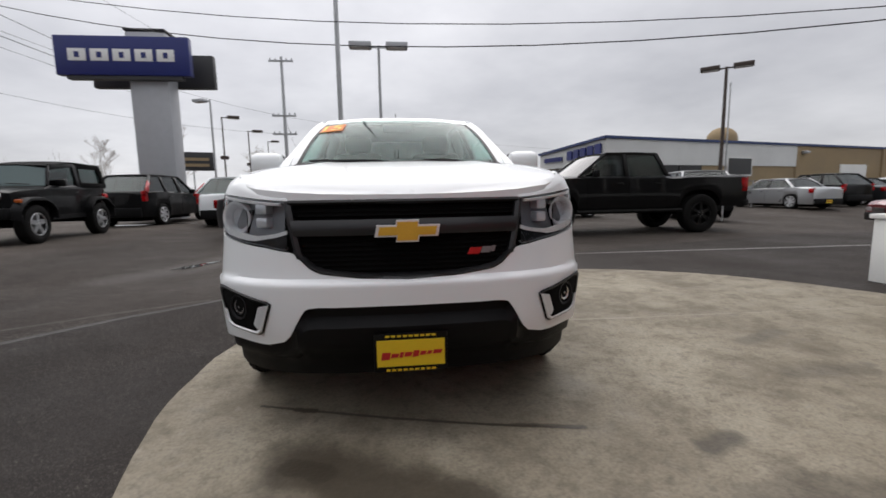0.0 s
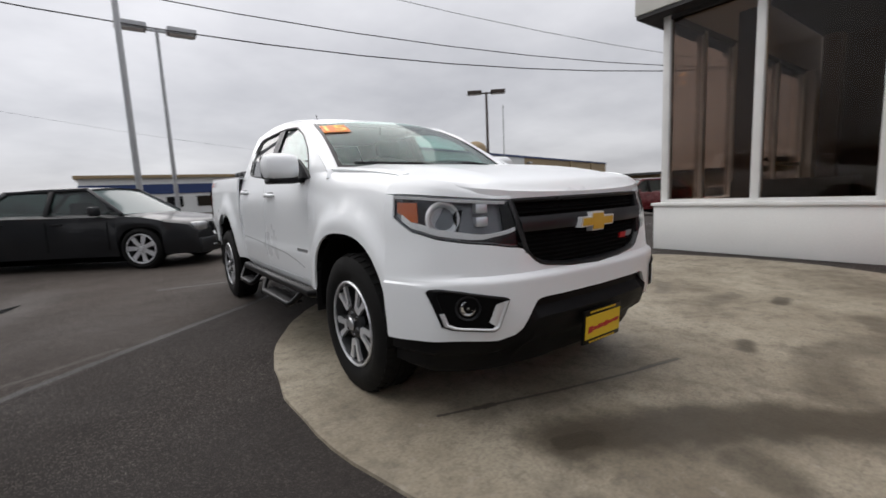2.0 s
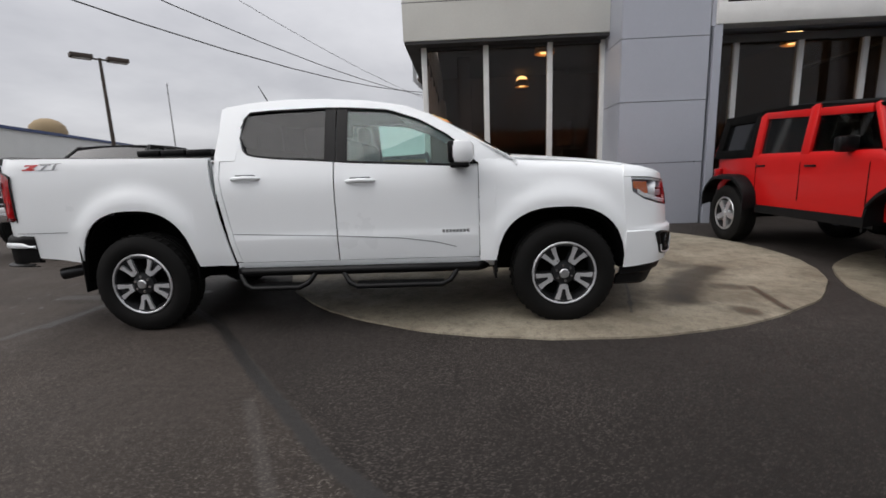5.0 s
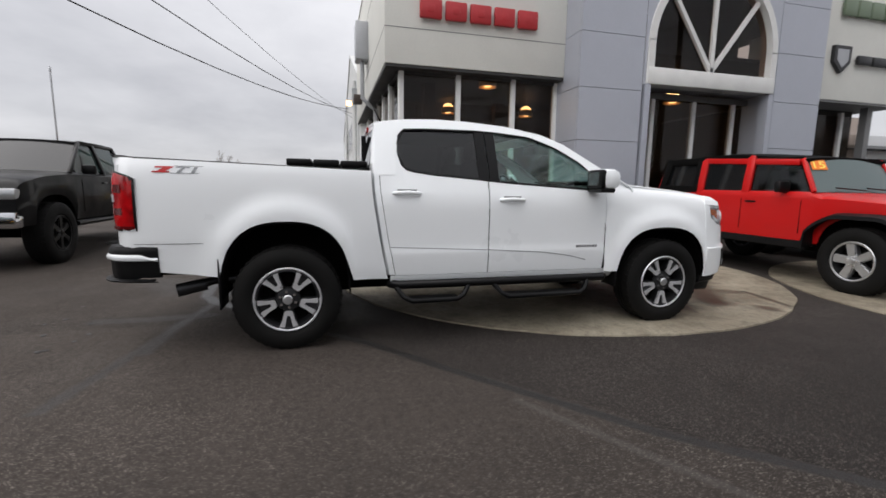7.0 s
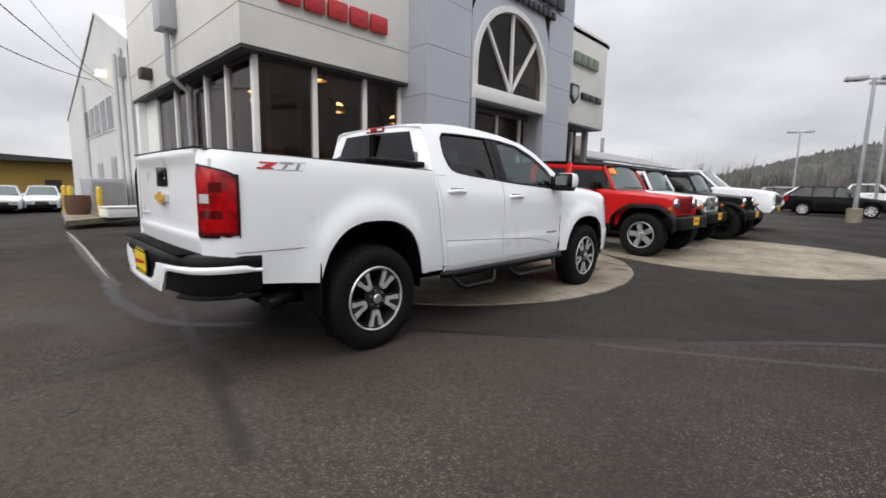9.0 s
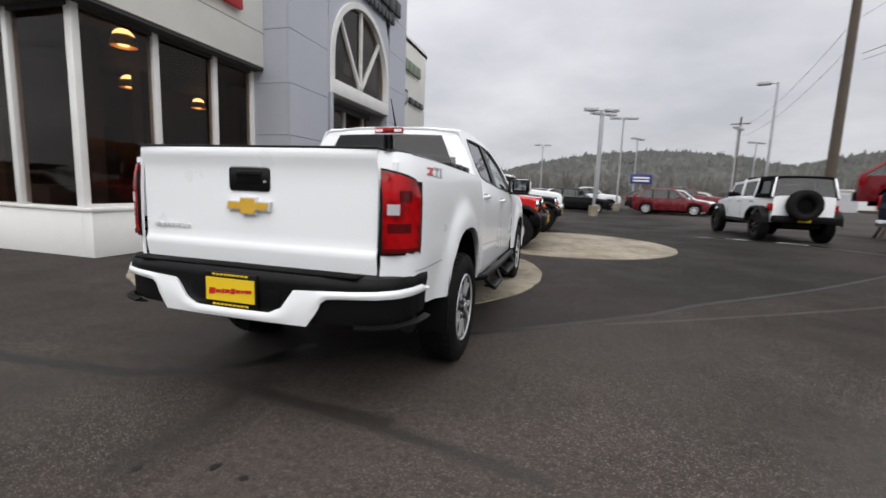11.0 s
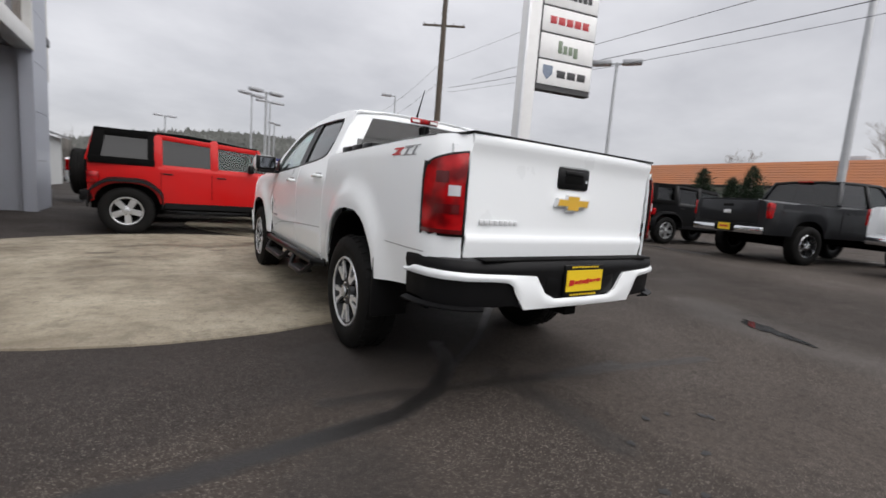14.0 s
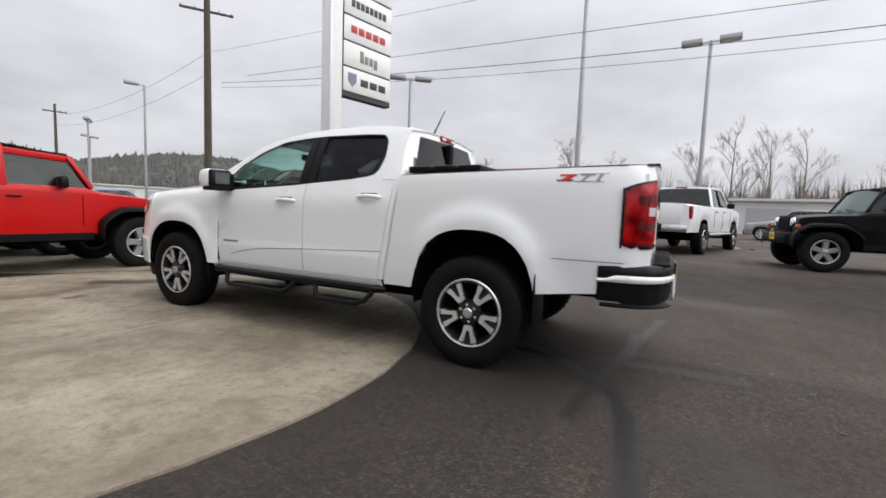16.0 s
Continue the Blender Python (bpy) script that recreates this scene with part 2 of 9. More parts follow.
    for pts, w, gain, fine in (([(0.25, 3.45), (0.36, 3.80), (0.62, 4.08), (0.95, 4.27), (1.35, 4.32), (1.9, 4.37), (2.9, 4.32)], 0.062, 0.95, 9),
                               ([(1.25, 4.02), (0.67, 4.10), (-0.13, 4.24), (-0.74, 4.26)], 0.05, 0.6, 22), ([(0.18, 4.05), (0.14, 4.6), (0.16, 4.95)], 0.08, 0.45, 14), ([(0.8, 3.6), (0.0, 3.0)], 0.5, 0.35, 3), ([(0.35, 4.15), (-0.88, 4.35), (-1.55, 4.47)], 0.045, 0.55, 12), ([(1.3, 4.6), (1.9, 5.0)], 0.22, 0.35, 6), ([(-5.6, -9.0), (-6.4, -8.2), (-7.7, -6.9), (-8.6, -5.2), (-8.9, -3.6), (-9.3, -1.6), (-9.2, 0.6)], 0.15, 0.95, 3)):
        q = k.math("MULTIPLY", k.streak(v, pts, w, 0.6, 0.4, fine), gain)
        wet = q if wet is None else k.math("MAXIMUM", wet, q)
    tone = k.mix(wet, tone, (0.0105, 0.0098, 0.0094))
    # a smooth tar-filled joint
    tar = k.streak(v, [(0.3, 3.8), (-0.14, 3.45), (-0.85, 2.70), (-1.70, 2.02), (-2.48, 1.36), (-3.1, 0.66), (-4.4, -0.5), (-6.5, -2.3), (-9.0, -4.6)], 0.04, 0.4, 0.4, 9)
    tone = k.mix(k.math("MULTIPLY", tar, 0.85), tone, (0.012, 0.011, 0.0105))
    k.color(tone)
    gloss = k.math("MAXIMUM", k.math("MAXIMUM", k.math("MULTIPLY", tar, 0.45), k.math("MULTIPLY", pale, 0.8)), k.math("MULTIPLY", wet, 0.8))
    k.rough(k.mix(gloss, k.ramp(k.noise(v, 0.5, 6, 0.7), [(0.35, 0.64), (0.65, 0.90)]), (0.28, 0.28, 0.28)))
    k.l.new(k.mix(gloss, (0.12, 0.12, 0.12), (0.5, 0.5, 0.5)), k.b.inputs["Specular IOR Level"])
    h = k.math("ADD", k.math("MULTIPLY", cell, -0.8), k.noise(v, 240, 2))
    h = k.math("MULTIPLY", h, k.math("SUBTRACT", 1.0, k.math("MULTIPLY", gloss, 0.8)))
    k.bump(h, 0.55, 0.006)
    return k.m


def concrete():
    k = Nodes("concrete")
    k.bsdf((0.4, 0.37, 0.3), 0.75, spec=0.25)
    v = k.coords(True)
    a, b, c = k.noise(v, 0.9, 6, 0.62), k.noise(v, 4.5, 6, 0.65), k.noise(v, 60, 3)
    tone = k.ramp(a, [(0.36, (0.172, 0.145, 0.104)), (0.5, (0.264, 0.231, 0.172)), (0.64, (0.35, 0.312, 0.238))])
    tone = k.mix(k.ramp(b, [(0.5, 0.0), (0.72, 0.65)]), tone, (0.130, 0.114, 0.09))
    spots = k.voronoi(v, 2.1)
    tone = k.mix(k.ramp(k.math("ADD", spots, k.math("MULTIPLY", b, 0.35)), [(0.17, 0.5), (0.26, 0.0)]), tone, (0.10, 0.088, 0.072))
    tone = k.mix(k.ramp(c, [(0.3, 0.4), (0.6, 0.0)]), tone, (0.10, 0.088, 0.07))
    d = k.noise(v, 17, 6, 0.7)
    tone = k.mix(k.ramp(d, [(0.52, 0.0), (0.70, 0.6)]), tone, (0.105, 0.09, 0.072))
    tone = k.mix(k.ramp(d, [(0.28, 0.5), (0.42, 0.0)]), tone, (0.31, 0.285, 0.24))
    # damp brown stains
    damp = None
    for pts, w, gain in (([(-0.45, -1.10), (-0.2, -1.22), (0.12, -1.42), (0.45, -1.70), (0.63, -1.92)], 0.17, 0.8), ([(-0.48, -1.09), (-0.36, -1.16)], 0.075, 0.95), ([(-0.1, -1.75), (-0.05, -1.62)], 0.10, 0.6), ([(-0.77, -1.44)], 0.11, 0.75), ([(-0.74, -1.76), (-0.1, -1.90)], 0.035, 0.8),
                         ([(1.20, -1.20), (1.34, -1.15)], 0.055, 0.7), ([(2.55, -0.98), (2.75, -0.96)], 0.06, 0.7), ([(2.2, -1.7), (2.45, -1.55)], 0.10, 0.5), ([(0.8, -1.72), (1.4, -1.5), (2.0, -1.75)], 0.14, 0.45), ([(2.3, -0.1), (2.7, 0.05)], 0.06, 0.4), ([(2.2, -0.6), (2.6, -0.62)], 0.08, 0.35), ([(0.75, -0.55), (0.2, -0.75), (-0.5, -0.5)], 0.22, 0.3),
                         ([(-0.74, -0.57), (-0.5, -0.65), (-0.1, -0.78), (0.3, -0.89), (0.74, -0.99)], 0.011, 0.9), ([(-0.56, -0.63), (-0.47, -0.66)], 0.022, 0.95), ([(0.45, -0.92), (0.76, -0.985)], 0.018, 0.8)):
        q = k.math("MULTIPLY", k.streak(v, pts, w, 0.5, 0.42, 5.0 if w > 0.05 else 16.0), gain)
        damp = q if damp is None else k.math("MAXIMUM", damp, q)
    tone = k.mix(damp, tone, (0.043, 0.035, 0.025))
    # two long pale saw cuts
    cut = k.math("MAXIMUM", k.streak(v, [(1.85, 0.56), (0.82, 0.63)], 0.012, 0.4, 0.3, 9), k.streak(v, [(4.4, 0.5), (1.85, 0.56)], 0.006, 0.4, 0.3, 9))
    tone = k.mix(k.math("MULTIPLY", cut, 0.6), tone, (0.36, 0.33, 0.28))
    k.color(tone)
    k.rough(k.mix(damp, k.ramp(b, [(0.35, 0.55), (0.65, 0.85)]), (0.4, 0.4, 0.4)))
    k.bump(k.math("ADD", c, k.math("MULTIPLY", b, 0.6)), 0.25, 0.006)
    return k.m


asphalt()
concrete()
surface("tar", (0.013, 0.0125, 0.012), 0.5, vary=0.3, scale=8, bump=0.3, world=True)
surface("line_paint", (0.30, 0.30, 0.285), 0.6, vary=0.35, scale=9, world=True)
k = Nodes("water"); k.bsdf((0.03, 0.03, 0.03), 0.03, 0, 0, 0.5)
paint("white_paint", (0.865, 0.893, 0.905), 0.32, dirt=0.06, coat=0.55)
paint("red_paint", (0.50, 0.004, 0.004), 0.38, coat=0.18, spec=0.25)
paint("crimson_paint", (0.17, 0.005, 0.010), 0.3, 0.2, coat=0.4, spec=0.3)
paint("dark_red_paint", (0.16, 0.01, 0.014), 0.25, 0.3)
paint("black_paint", (0.003, 0.003, 0.0035), 0.45, coat=0.30, spec=0.08)
paint("charcoal_paint", (0.013, 0.014, 0.016), 0.35, 0.2, coat=0.4, spec=0.2)
paint("navy_paint", (0.004, 0.006, 0.016), 0.45, coat=0.3, spec=0.1)
paint("silver_paint", (0.42, 0.43, 0.44), 0.3, 0.6)
paint("blue_paint", (0.05, 0.12, 0.32), 0.3)
surface("black_plastic", (0.0055, 0.0055, 0.006), 0.5, vary=0.2, grain=180, bump=0.2, spec=0.16)
surface("satin_black", (0.005, 0.005, 0.0053), 0.32, vary=0.2, grain=120, spec=0.2)
surface("matt_black", (0.0025, 0.0025, 0.0025), 0.8, vary=0.3, spec=0.1)
surface("underbody", (0.0035, 0.0033, 0.003), 0.9, vary=0.4, spec=0.1)
surface("tyre", (0.0065, 0.0063, 0.006), 0.7, spec=0.16, vary=0.25, scale=6, grain=90, bump=0.2)
surface("chrome", (0.75, 0.76, 0.78), 0.08, 1.0, vary=0.06)
surface("mirror_dark", (0.30, 0.32, 0.34), 0.06, 1.0, vary=0.06)
surface("machined", (0.74, 0.75, 0.77), 0.30, 0.6, vary=0.10, grain=200)
surface("dark_alloy", (0.03, 0.031, 0.033), 0.4, 0.6, vary=0.2)
surface("silver_alloy", (0.55, 0.56, 0.57), 0.3, 0.8, vary=0.1)
surface("badge_silver", (0.72, 0.73, 0.74), 0.35, 0.3, vary=0.05)
surface("lamp_grey", (0.17, 0.175, 0.185), 0.35, 0.35, vary=0.2)
surface("grille_grey", (0.020, 0.020, 0.0215), 0.38, 0.2, vary=0.15, grain=150)
surface("gold_badge", (0.72, 0.43, 0.05), 0.35, 0.15, vary=0.15, grain=150)
surface("amber", (0.42, 0.085, 0.008), 0.2, coat=0.3, vary=0.1)
surface("cabin_grey", (0.16, 0.16, 0.163), 0.8, vary=0.2)
surface("cabin_dark", (0.03, 0.03, 0.031), 0.7, vary=0.2)
surface("plate_yellow", (0.80, 0.56, 0.02), 0.4, vary=0.08)
surface("sticker_orange", (0.85, 0.22, 0.02), 0.5, vary=0.06)
surface("sticker_yellow", (0.9, 0.72, 0.12), 0.5, vary=0.05)
surface("mark_red", (0.50, 0.02, 0.02), 0.35, vary=0.1)
surface("mark_grey", (0.28, 0.29, 0.30), 0.35, 0.4, vary=0.1)
surface("wall_white", (0.78, 0.79, 0.77), 0.7, vary=0.08, scale=0.8, grain=40, bump=0.1, world=True)
surface("wall_cream", (0.68, 0.68, 0.635), 0.8, vary=0.10, scale=0.7, grain=45, bump=0.2, world=True)
surface("panel_grey", (0.43, 0.45, 0.505), 0.38, 0.2, vary=0.07, scale=0.6, grain=30, world=True)
surface("frame_white", (0.72, 0.72, 0.70), 0.45, vary=0.08, world=True)
surface("soffit_dark", (0.035, 0.034, 0.034), 0.7, vary=0.12, world=True)
surface("soffit_grey", (0.16, 0.16, 0.16), 0.7, vary=0.12, world=True)
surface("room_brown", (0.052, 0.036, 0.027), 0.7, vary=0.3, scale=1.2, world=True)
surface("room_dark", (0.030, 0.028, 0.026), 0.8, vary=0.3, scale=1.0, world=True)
surface("siding_white", (0.62, 0.63, 0.62), 0.6, vary=0.12, scale=0.5, grain=25, world=True)
surface("tan_block", (0.30, 0.225, 0.13), 0.85, vary=0.16, scale=0.7, grain=18, bump=0.3, world=True)
surface("yellow_block", (0.34, 0.22, 0.055), 0.85, vary=0.15, scale=0.5, grain=16, bump=0.3, world=True)
surface("orange_roof", (0.29, 0.105, 0.04), 0.75, vary=0.2, scale=0.6, grain=14, world=True)
surface("roof_grey", (0.27, 0.275, 0.28), 0.7, vary=0.2, world=True)
surface("roof_dark", (0.05, 0.05, 0.05), 0.8, vary=0.2, world=True)
surface("trim_blue", (0.012, 0.035, 0.13), 0.45, vary=0.15, world=True)
surface("sign_blue", (0.008, 0.017, 0.14), 0.35, vary=0.08)
surface("sign_white", (0.78, 0.78, 0.77), 0.4, vary=0.06)
surface("sign_grey", (0.42, 0.43, 0.45), 0.45, 0.2, vary=0.08)
surface("sign_dark", (0.03, 0.03, 0.032), 0.5, vary=0.15)
surface("sign_shield", (0.17, 0.21, 0.28), 0.4, vary=0.3, scale=6)
surface("letter_red", (0.42, 0.02, 0.025), 0.4, vary=0.1)
surface("letter_green", (0.17, 0.22, 0.15), 0.5, vary=0.1)
surface("letter_black", (0.02, 0.02, 0.022), 0.4, vary=0.1)
surface("steel", (0.42, 0.43, 0.44), 0.4, 0.7, vary=0.15)
surface("steel_brown", (0.055, 0.04, 0.032), 0.55, 0.2, vary=0.2)
surface("pole_wood", (0.085, 0.068, 0.052), 0.9, vary=0.3, scale=2, grain=25, bump=0.4)
surface("cone_orange", (0.85, 0.14, 0.02), 0.5, vary=0.15, scale=8)
surface("reflective_white", (0.78, 0.78, 0.76), 0.4, vary=0.1)
surface("bollard_yellow", (0.72, 0.48, 0.02), 0.5, vary=0.15)
surface("barrel_brown", (0.12, 0.06, 0.035), 0.7, vary=0.25)
surface("bark_grey", (0.21, 0.185, 0.16), 0.9, vary=0.3, grain=30, bump=0.4)
surface("twig", (0.30, 0.262, 0.23), 0.9, vary=0.3)
surface("conifer", (0.025, 0.045, 0.022), 0.9, vary=0.5, scale=1.5, world=True)
surface("brown_scrub", (0.225, 0.19, 0.155), 1.0, vary=0.3, scale=0.08, grain=0.5, world=True)
# far woods: distance haze is put into the paler, greyer base colours
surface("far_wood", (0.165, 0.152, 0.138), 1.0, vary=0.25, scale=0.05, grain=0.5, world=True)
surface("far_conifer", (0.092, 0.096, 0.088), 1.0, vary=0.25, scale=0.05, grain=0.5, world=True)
surface("wire", (0.03, 0.03, 0.032), 0.6)
glass("glass_clear", (0.80, 0.93, 0.90), 0.6, 1.45)
glass("glass_green", (0.80, 0.91, 0.88), 1.0, 1.55)
glass("glass_tint", (0.32, 0.325, 0.33), 1.0, 1.5)
glass("glass_rear", (0.22, 0.225, 0.23), 1.0, 1.5)
glass("glass_shop", (0.67, 0.605, 0.56), 0.65, 1.40)
glass("glass_car", (0.40, 0.46, 0.45), 0.9, 1.5)
glass("lens_clear", (0.95, 0.96, 0.97), 0.8, 1.25)
k = Nodes("lens_red"); k.bsdf((0.42, 0.006, 0.010), 0.16, 0, 0.12, 0.3)
k.color(k.ramp(k.noise(k.coords(), 8, 2), [(0.36, (0.12, 0.001, 0.002)), (0.60, (0.42, 0.004, 0.006))]))
k = Nodes("lens_red_dark"); k.bsdf((0.09, 0.002, 0.003), 0.18, 0, 0.3)
glow("lamp_warm", (1.0, 0.62, 0.25), 5.0)
surface("lamp_brass", (0.75, 0.48, 0.2), 0.3, 0.6)
k = Nodes("dark_glass"); k.bsdf((0.008, 0.009, 0.010), 0.05, 0, 0.0, 0.4)
k = Nodes("dark_glass_green"); k.bsdf((0.09, 0.125, 0.125), 0.08, 0, 0.0, 0.35)
M = MATS


# ---------------- mesh helpers ----------------
def link(bm, name, material, parent=None, label="", smooth=38):
    """One bmesh becomes one mesh object; edges sharper than smooth degrees stay hard."""
    bmesh.ops.recalc_face_normals(bm, faces=bm.faces[:])
    for f in bm.faces:
        f.smooth = smooth > 0
    lim = radians(smooth)
    for e in bm.edges:
        if len(e.link_faces) == 2 and e.calc_face_angle(0) > lim:
            e.smooth = False
    me = bpy.data.meshes.new(name)
    bm.to_mesh(me)
    bm.free()
    mats = material if isinstance(material, (list, tuple)) else [material]
    for m in mats:
        me.materials.append(M[m])
    ob = new(name, me)
    if parent is not None:
        ob.parent = parent
    if label:
        tagged(ob, label)
    return ob


def part(name, bm, material, parent, label=""):
    return link(bm, name, material, parent, label)


def thing(name, label, category, group="", m=None, kind=""):
    e = new(name)
    e.empty_display_size = 0.2
    tagged(e, label, category, group, kind)
    if m is not None:
        e.matrix_world = m
    return e


def box(bm, x0, x1, y0, y1, z0, z1, bevel=0.0):
    vs = [bm.verts.new((x, y, z)) for z in (z0, z1) for y in (y0, y1) for x in (x0, x1)]
    fs = [bm.faces.new([vs[i] for i in q]) for q in ((0, 2, 3, 1), (4, 5, 7, 6), (0, 1, 5, 4), (2, 6, 7, 3), (0, 4, 6, 2), (1, 3, 7, 5))]
    if bevel:
        es = list({e for f in fs for e in f.edges})
        bmesh.ops.bevel(bm, geom=es, offset=bevel, segments=2, affect="EDGES", profile=0.5)
    return bm


def boxed(*a, bevel=0.0):
    return box(bmesh.new(), *a, bevel=bevel)


def beam(bm, p, q, w, h, up=(0, 0, 1), bevel=0.0):
    """A bar of section w x h from p to q."""
    p, q = Vector(p), Vector(q)
    d = (q - p).normalized()
    s = d.cross(Vector(up))
    if s.length < 1e-4:
        s = d.cross(Vector((1, 0, 0)))
    s.normalize()
    u = s.cross(d)
    vs = [bm.verts.new(e + s * (a * w / 2) + u * (b * h / 2)) for e in (p, q) for a, b in ((-1, -1), (1, -1), (1, 1), (-1, 1))]
    fs = [bm.faces.new([vs[i] for i in f]) for f in ((3, 2, 1, 0), (4, 5, 6, 7), (0, 1, 5, 4), (1, 2, 6, 5), (2, 3, 7, 6), (3, 0, 4, 7))]
    if bevel:
        bmesh.ops.bevel(bm, geom=list({e for f in fs for e in f.edges}), offset=bevel, segments=2, affect="EDGES", profile=0.5)
    return bm


def tube(bm, pts, radii, n=10, caps=True):
    """A round tube along points; radii: one, or one for each point."""
    pts = [Vector(p) for p in pts]
    if isinstance(radii, (int, float)):
        radii = [radii] * len(pts)
    rings, ref = [], None
    for i, p in enumerate(pts):
        d = (pts[min(i + 1, len(pts) - 1)] - pts[max(i - 1, 0)]).normalized()
        if ref is None:
            ref = d.orthogonal().normalized()
        ref = (ref - d * ref.dot(d)).normalized()
        t = d.cross(ref)
        rings.append([bm.verts.new(p + (ref * math.cos(2 * math.pi * j / n) + t * math.sin(2 * math.pi * j / n)) * radii[i]) for j in range(n)])
    for a, b in zip(rings, rings[1:]):
        for j in range(n):
            bm.faces.new((a[j], a[(j + 1) % n], b[(j + 1) % n], b[j]))
    if caps:
        bm.faces.new(rings[0][::-1])
        bm.faces.new(rings[-1])
    return bm


def lathe(bm, profile, n=32, axis="x", closed=True):
    """Turns (radius, along) points about an axis through the origin."""
    rings = []
    for j in range(n):
        c, s = math.cos(2 * math.pi * j / n), math.sin(2 * math.pi * j / n)
        if axis == "x":
            rings.append([bm.verts.new((a, r * c, r * s)) for r, a in profile])
        elif axis == "y":
            rings.append([bm.verts.new((r * c, a, r * s)) for r, a in profile])
        else:
            rings.append([bm.verts.new((r * c, r * s, a)) for r, a in profile])
    k = len(profile)
    for j in range(n):
        a, b = rings[j], rings[(j + 1) % n]
        for i in range(k if closed else k - 1):
            bm.faces.new((a[i], a[(i + 1) % k], b[(i + 1) % k], b[i]))
    return bm


def thicken(bm, thick):
    """Gives a sheet a back, thick behind its face, and closes the rim."""
    bmesh.ops.dissolve_degenerate(bm, dist=1e-5, edges=bm.edges[:])
    bmesh.ops.recalc_face_normals(bm, faces=bm.faces[:])
    bm.normal_update()
    faces = bm.faces[:]
    rim = [(e.verts[0], e.verts[1]) for e in bm.edges if len(e.link_faces) == 1]
    back = {v: bm.verts.new(v.co - v.normal * thick) for v in bm.verts[:] if v.link_faces}
    for f in faces:
        bm.faces.new([back[v] for v in reversed(f.verts)])
    for a, b in rim:
        bm.faces.new((a, b, back[b], back[a]))


def sheet(bm, rows, skip=None, thick=0.0):
    """Quads between rows of points."""
    vs = [[bm.verts.new(p) for p in r] for r in rows]
    fs = []
    for i in range(len(vs) - 1):
        for j in range(len(vs[0]) - 1):
            if skip and skip(i, j):
                continue
            try:
                fs.append(bm.faces.new((vs[i][j], vs[i + 1][j], vs[i + 1][j + 1], vs[i][j + 1])))
            except ValueError:
                pass
    bmesh.ops.remove_doubles(bm, verts=bm.verts[:], dist=1e-5)
    if thick:
        thicken(bm, thick)
    return bm


def prism(bm, outline, a, b, axis="x"):
    """A flat outline (pairs) drawn out from a to b along an axis."""
    def at(p, d):
        return {"x": (d, p[0], p[1]), "y": (p[0], d, p[1]), "z": (p[0], p[1], d)}[axis]
    lo = [bm.verts.new(at(p, a)) for p in outline]
    hi = [bm.verts.new(at(p, b)) for p in outline]
    bm.faces.new(lo[::-1])
    bm.faces.new(hi)
    n = len(outline)
    for i in range(n):
        bm.faces.new((lo[i], lo[(i + 1) % n], hi[(i + 1) % n], hi[i]))
    return bm


def interp(table, v):
    """Smooth reading of a table of (x, y) pairs."""
    if v <= table[0][0]:
        return table[0][1]
    for (a, p), (b, q) in zip(table, table[1:]):
        if v <= b:
            return p + (q - p) * (v - a) / (b - a)
    return table[-1][1]


def smoothed(table, v, r=0.06):
    return sum(interp(table, v + r * d) * w for d, w in ((-1, 1), (-0.5, 2), (0, 3), (0.5, 2), (1, 1))) / 9


def frange(a, b, n):
    return [a + (b - a) * i / n for i in range(n + 1)]


def mirror_x(bm):
    """A mirror image of a bmesh across x = 0, as a new bmesh."""
    c = bm.copy()
    for v in c.verts:
        v.co.x = -v.co.x
    bmesh.ops.reverse_faces(c, faces=c.faces[:])
    return c


def heading(x, y, hx, hy, z=0.0):
    """The pose of a vehicle whose front axle's middle stands at x, y and that faces hx, hy."""
    return pose(x, y, z, 0, 0, math.degrees(math.atan2(hx, -hy)))


# ---------------- ground ----------------
def rise(x, y):
    """The car park climbs a hand's width towards the row across the drive."""
    t = max(0.0, min(1.0, (-4.2 - x) / 3.5))
    up = 0.15 * t * t * (3 - 2 * t)
    # and falls away gently in the rear yard
    d = max(0.0, min(22.0, x - 9.0)) * max(0.0, min(1.0, (150 - x) / 60))
    side = max(0.0, min(1.0, (16.0 - y) / 5.0)) * max(0.0, min(1.0, (y + 8.0) / 6.0))
    return up - 0.045 * d * side


def ground_sheet():
    bm = bmesh.new()
    ys = [-2500, -600, -200, -90, -45, -25, -14, -8, -4, -2, 0, 2, 4, 8, 11, 12, 13, 14, 15, 16, 20, 25, 45, 90, 200, 600, 2500]
    xs = [-2500, -600, -200, -90, -45, -25, -14, -10] + [-8 + 0.25 * i for i in range(17)] + [-2, 0, 4, 8, 9, 11, 14, 18, 22, 26, 31, 38, 45, 60, 90, 120, 150, 200, 600, 2500]
    sheet(bm, [[(x, y, rise(x, y)) for y in ys] for x in xs])
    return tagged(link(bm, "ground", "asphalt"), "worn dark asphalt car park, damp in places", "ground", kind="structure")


ground_sheet()


def round_pad(name, cx, cy, r, label, seed):
    rnd = random.Random(seed)
    bm = bmesh.new()
    n = 120
    top, low = [], []
    for j in range(n):
        a = 2 * math.pi * j / n
        q = r + 0.012 * rnd.uniform(-1, 1) + 0.03 * math.sin(3 * a + seed)
        top.append(bm.verts.new((cx + q * math.cos(a), cy + q * math.sin(a), 0.014)))
        low.append(bm.verts.new((cx + (q + 0.015) * math.cos(a), cy + (q + 0.015) * math.sin(a), -0.05)))
    bm.faces.new(top)
    for j in range(n):
        bm.faces.new((low[j], low[(j + 1) % n], top[(j + 1) % n], top[j]))
    return tagged(link(bm, name, "concrete", smooth=0), label, "pavement", kind="structure")


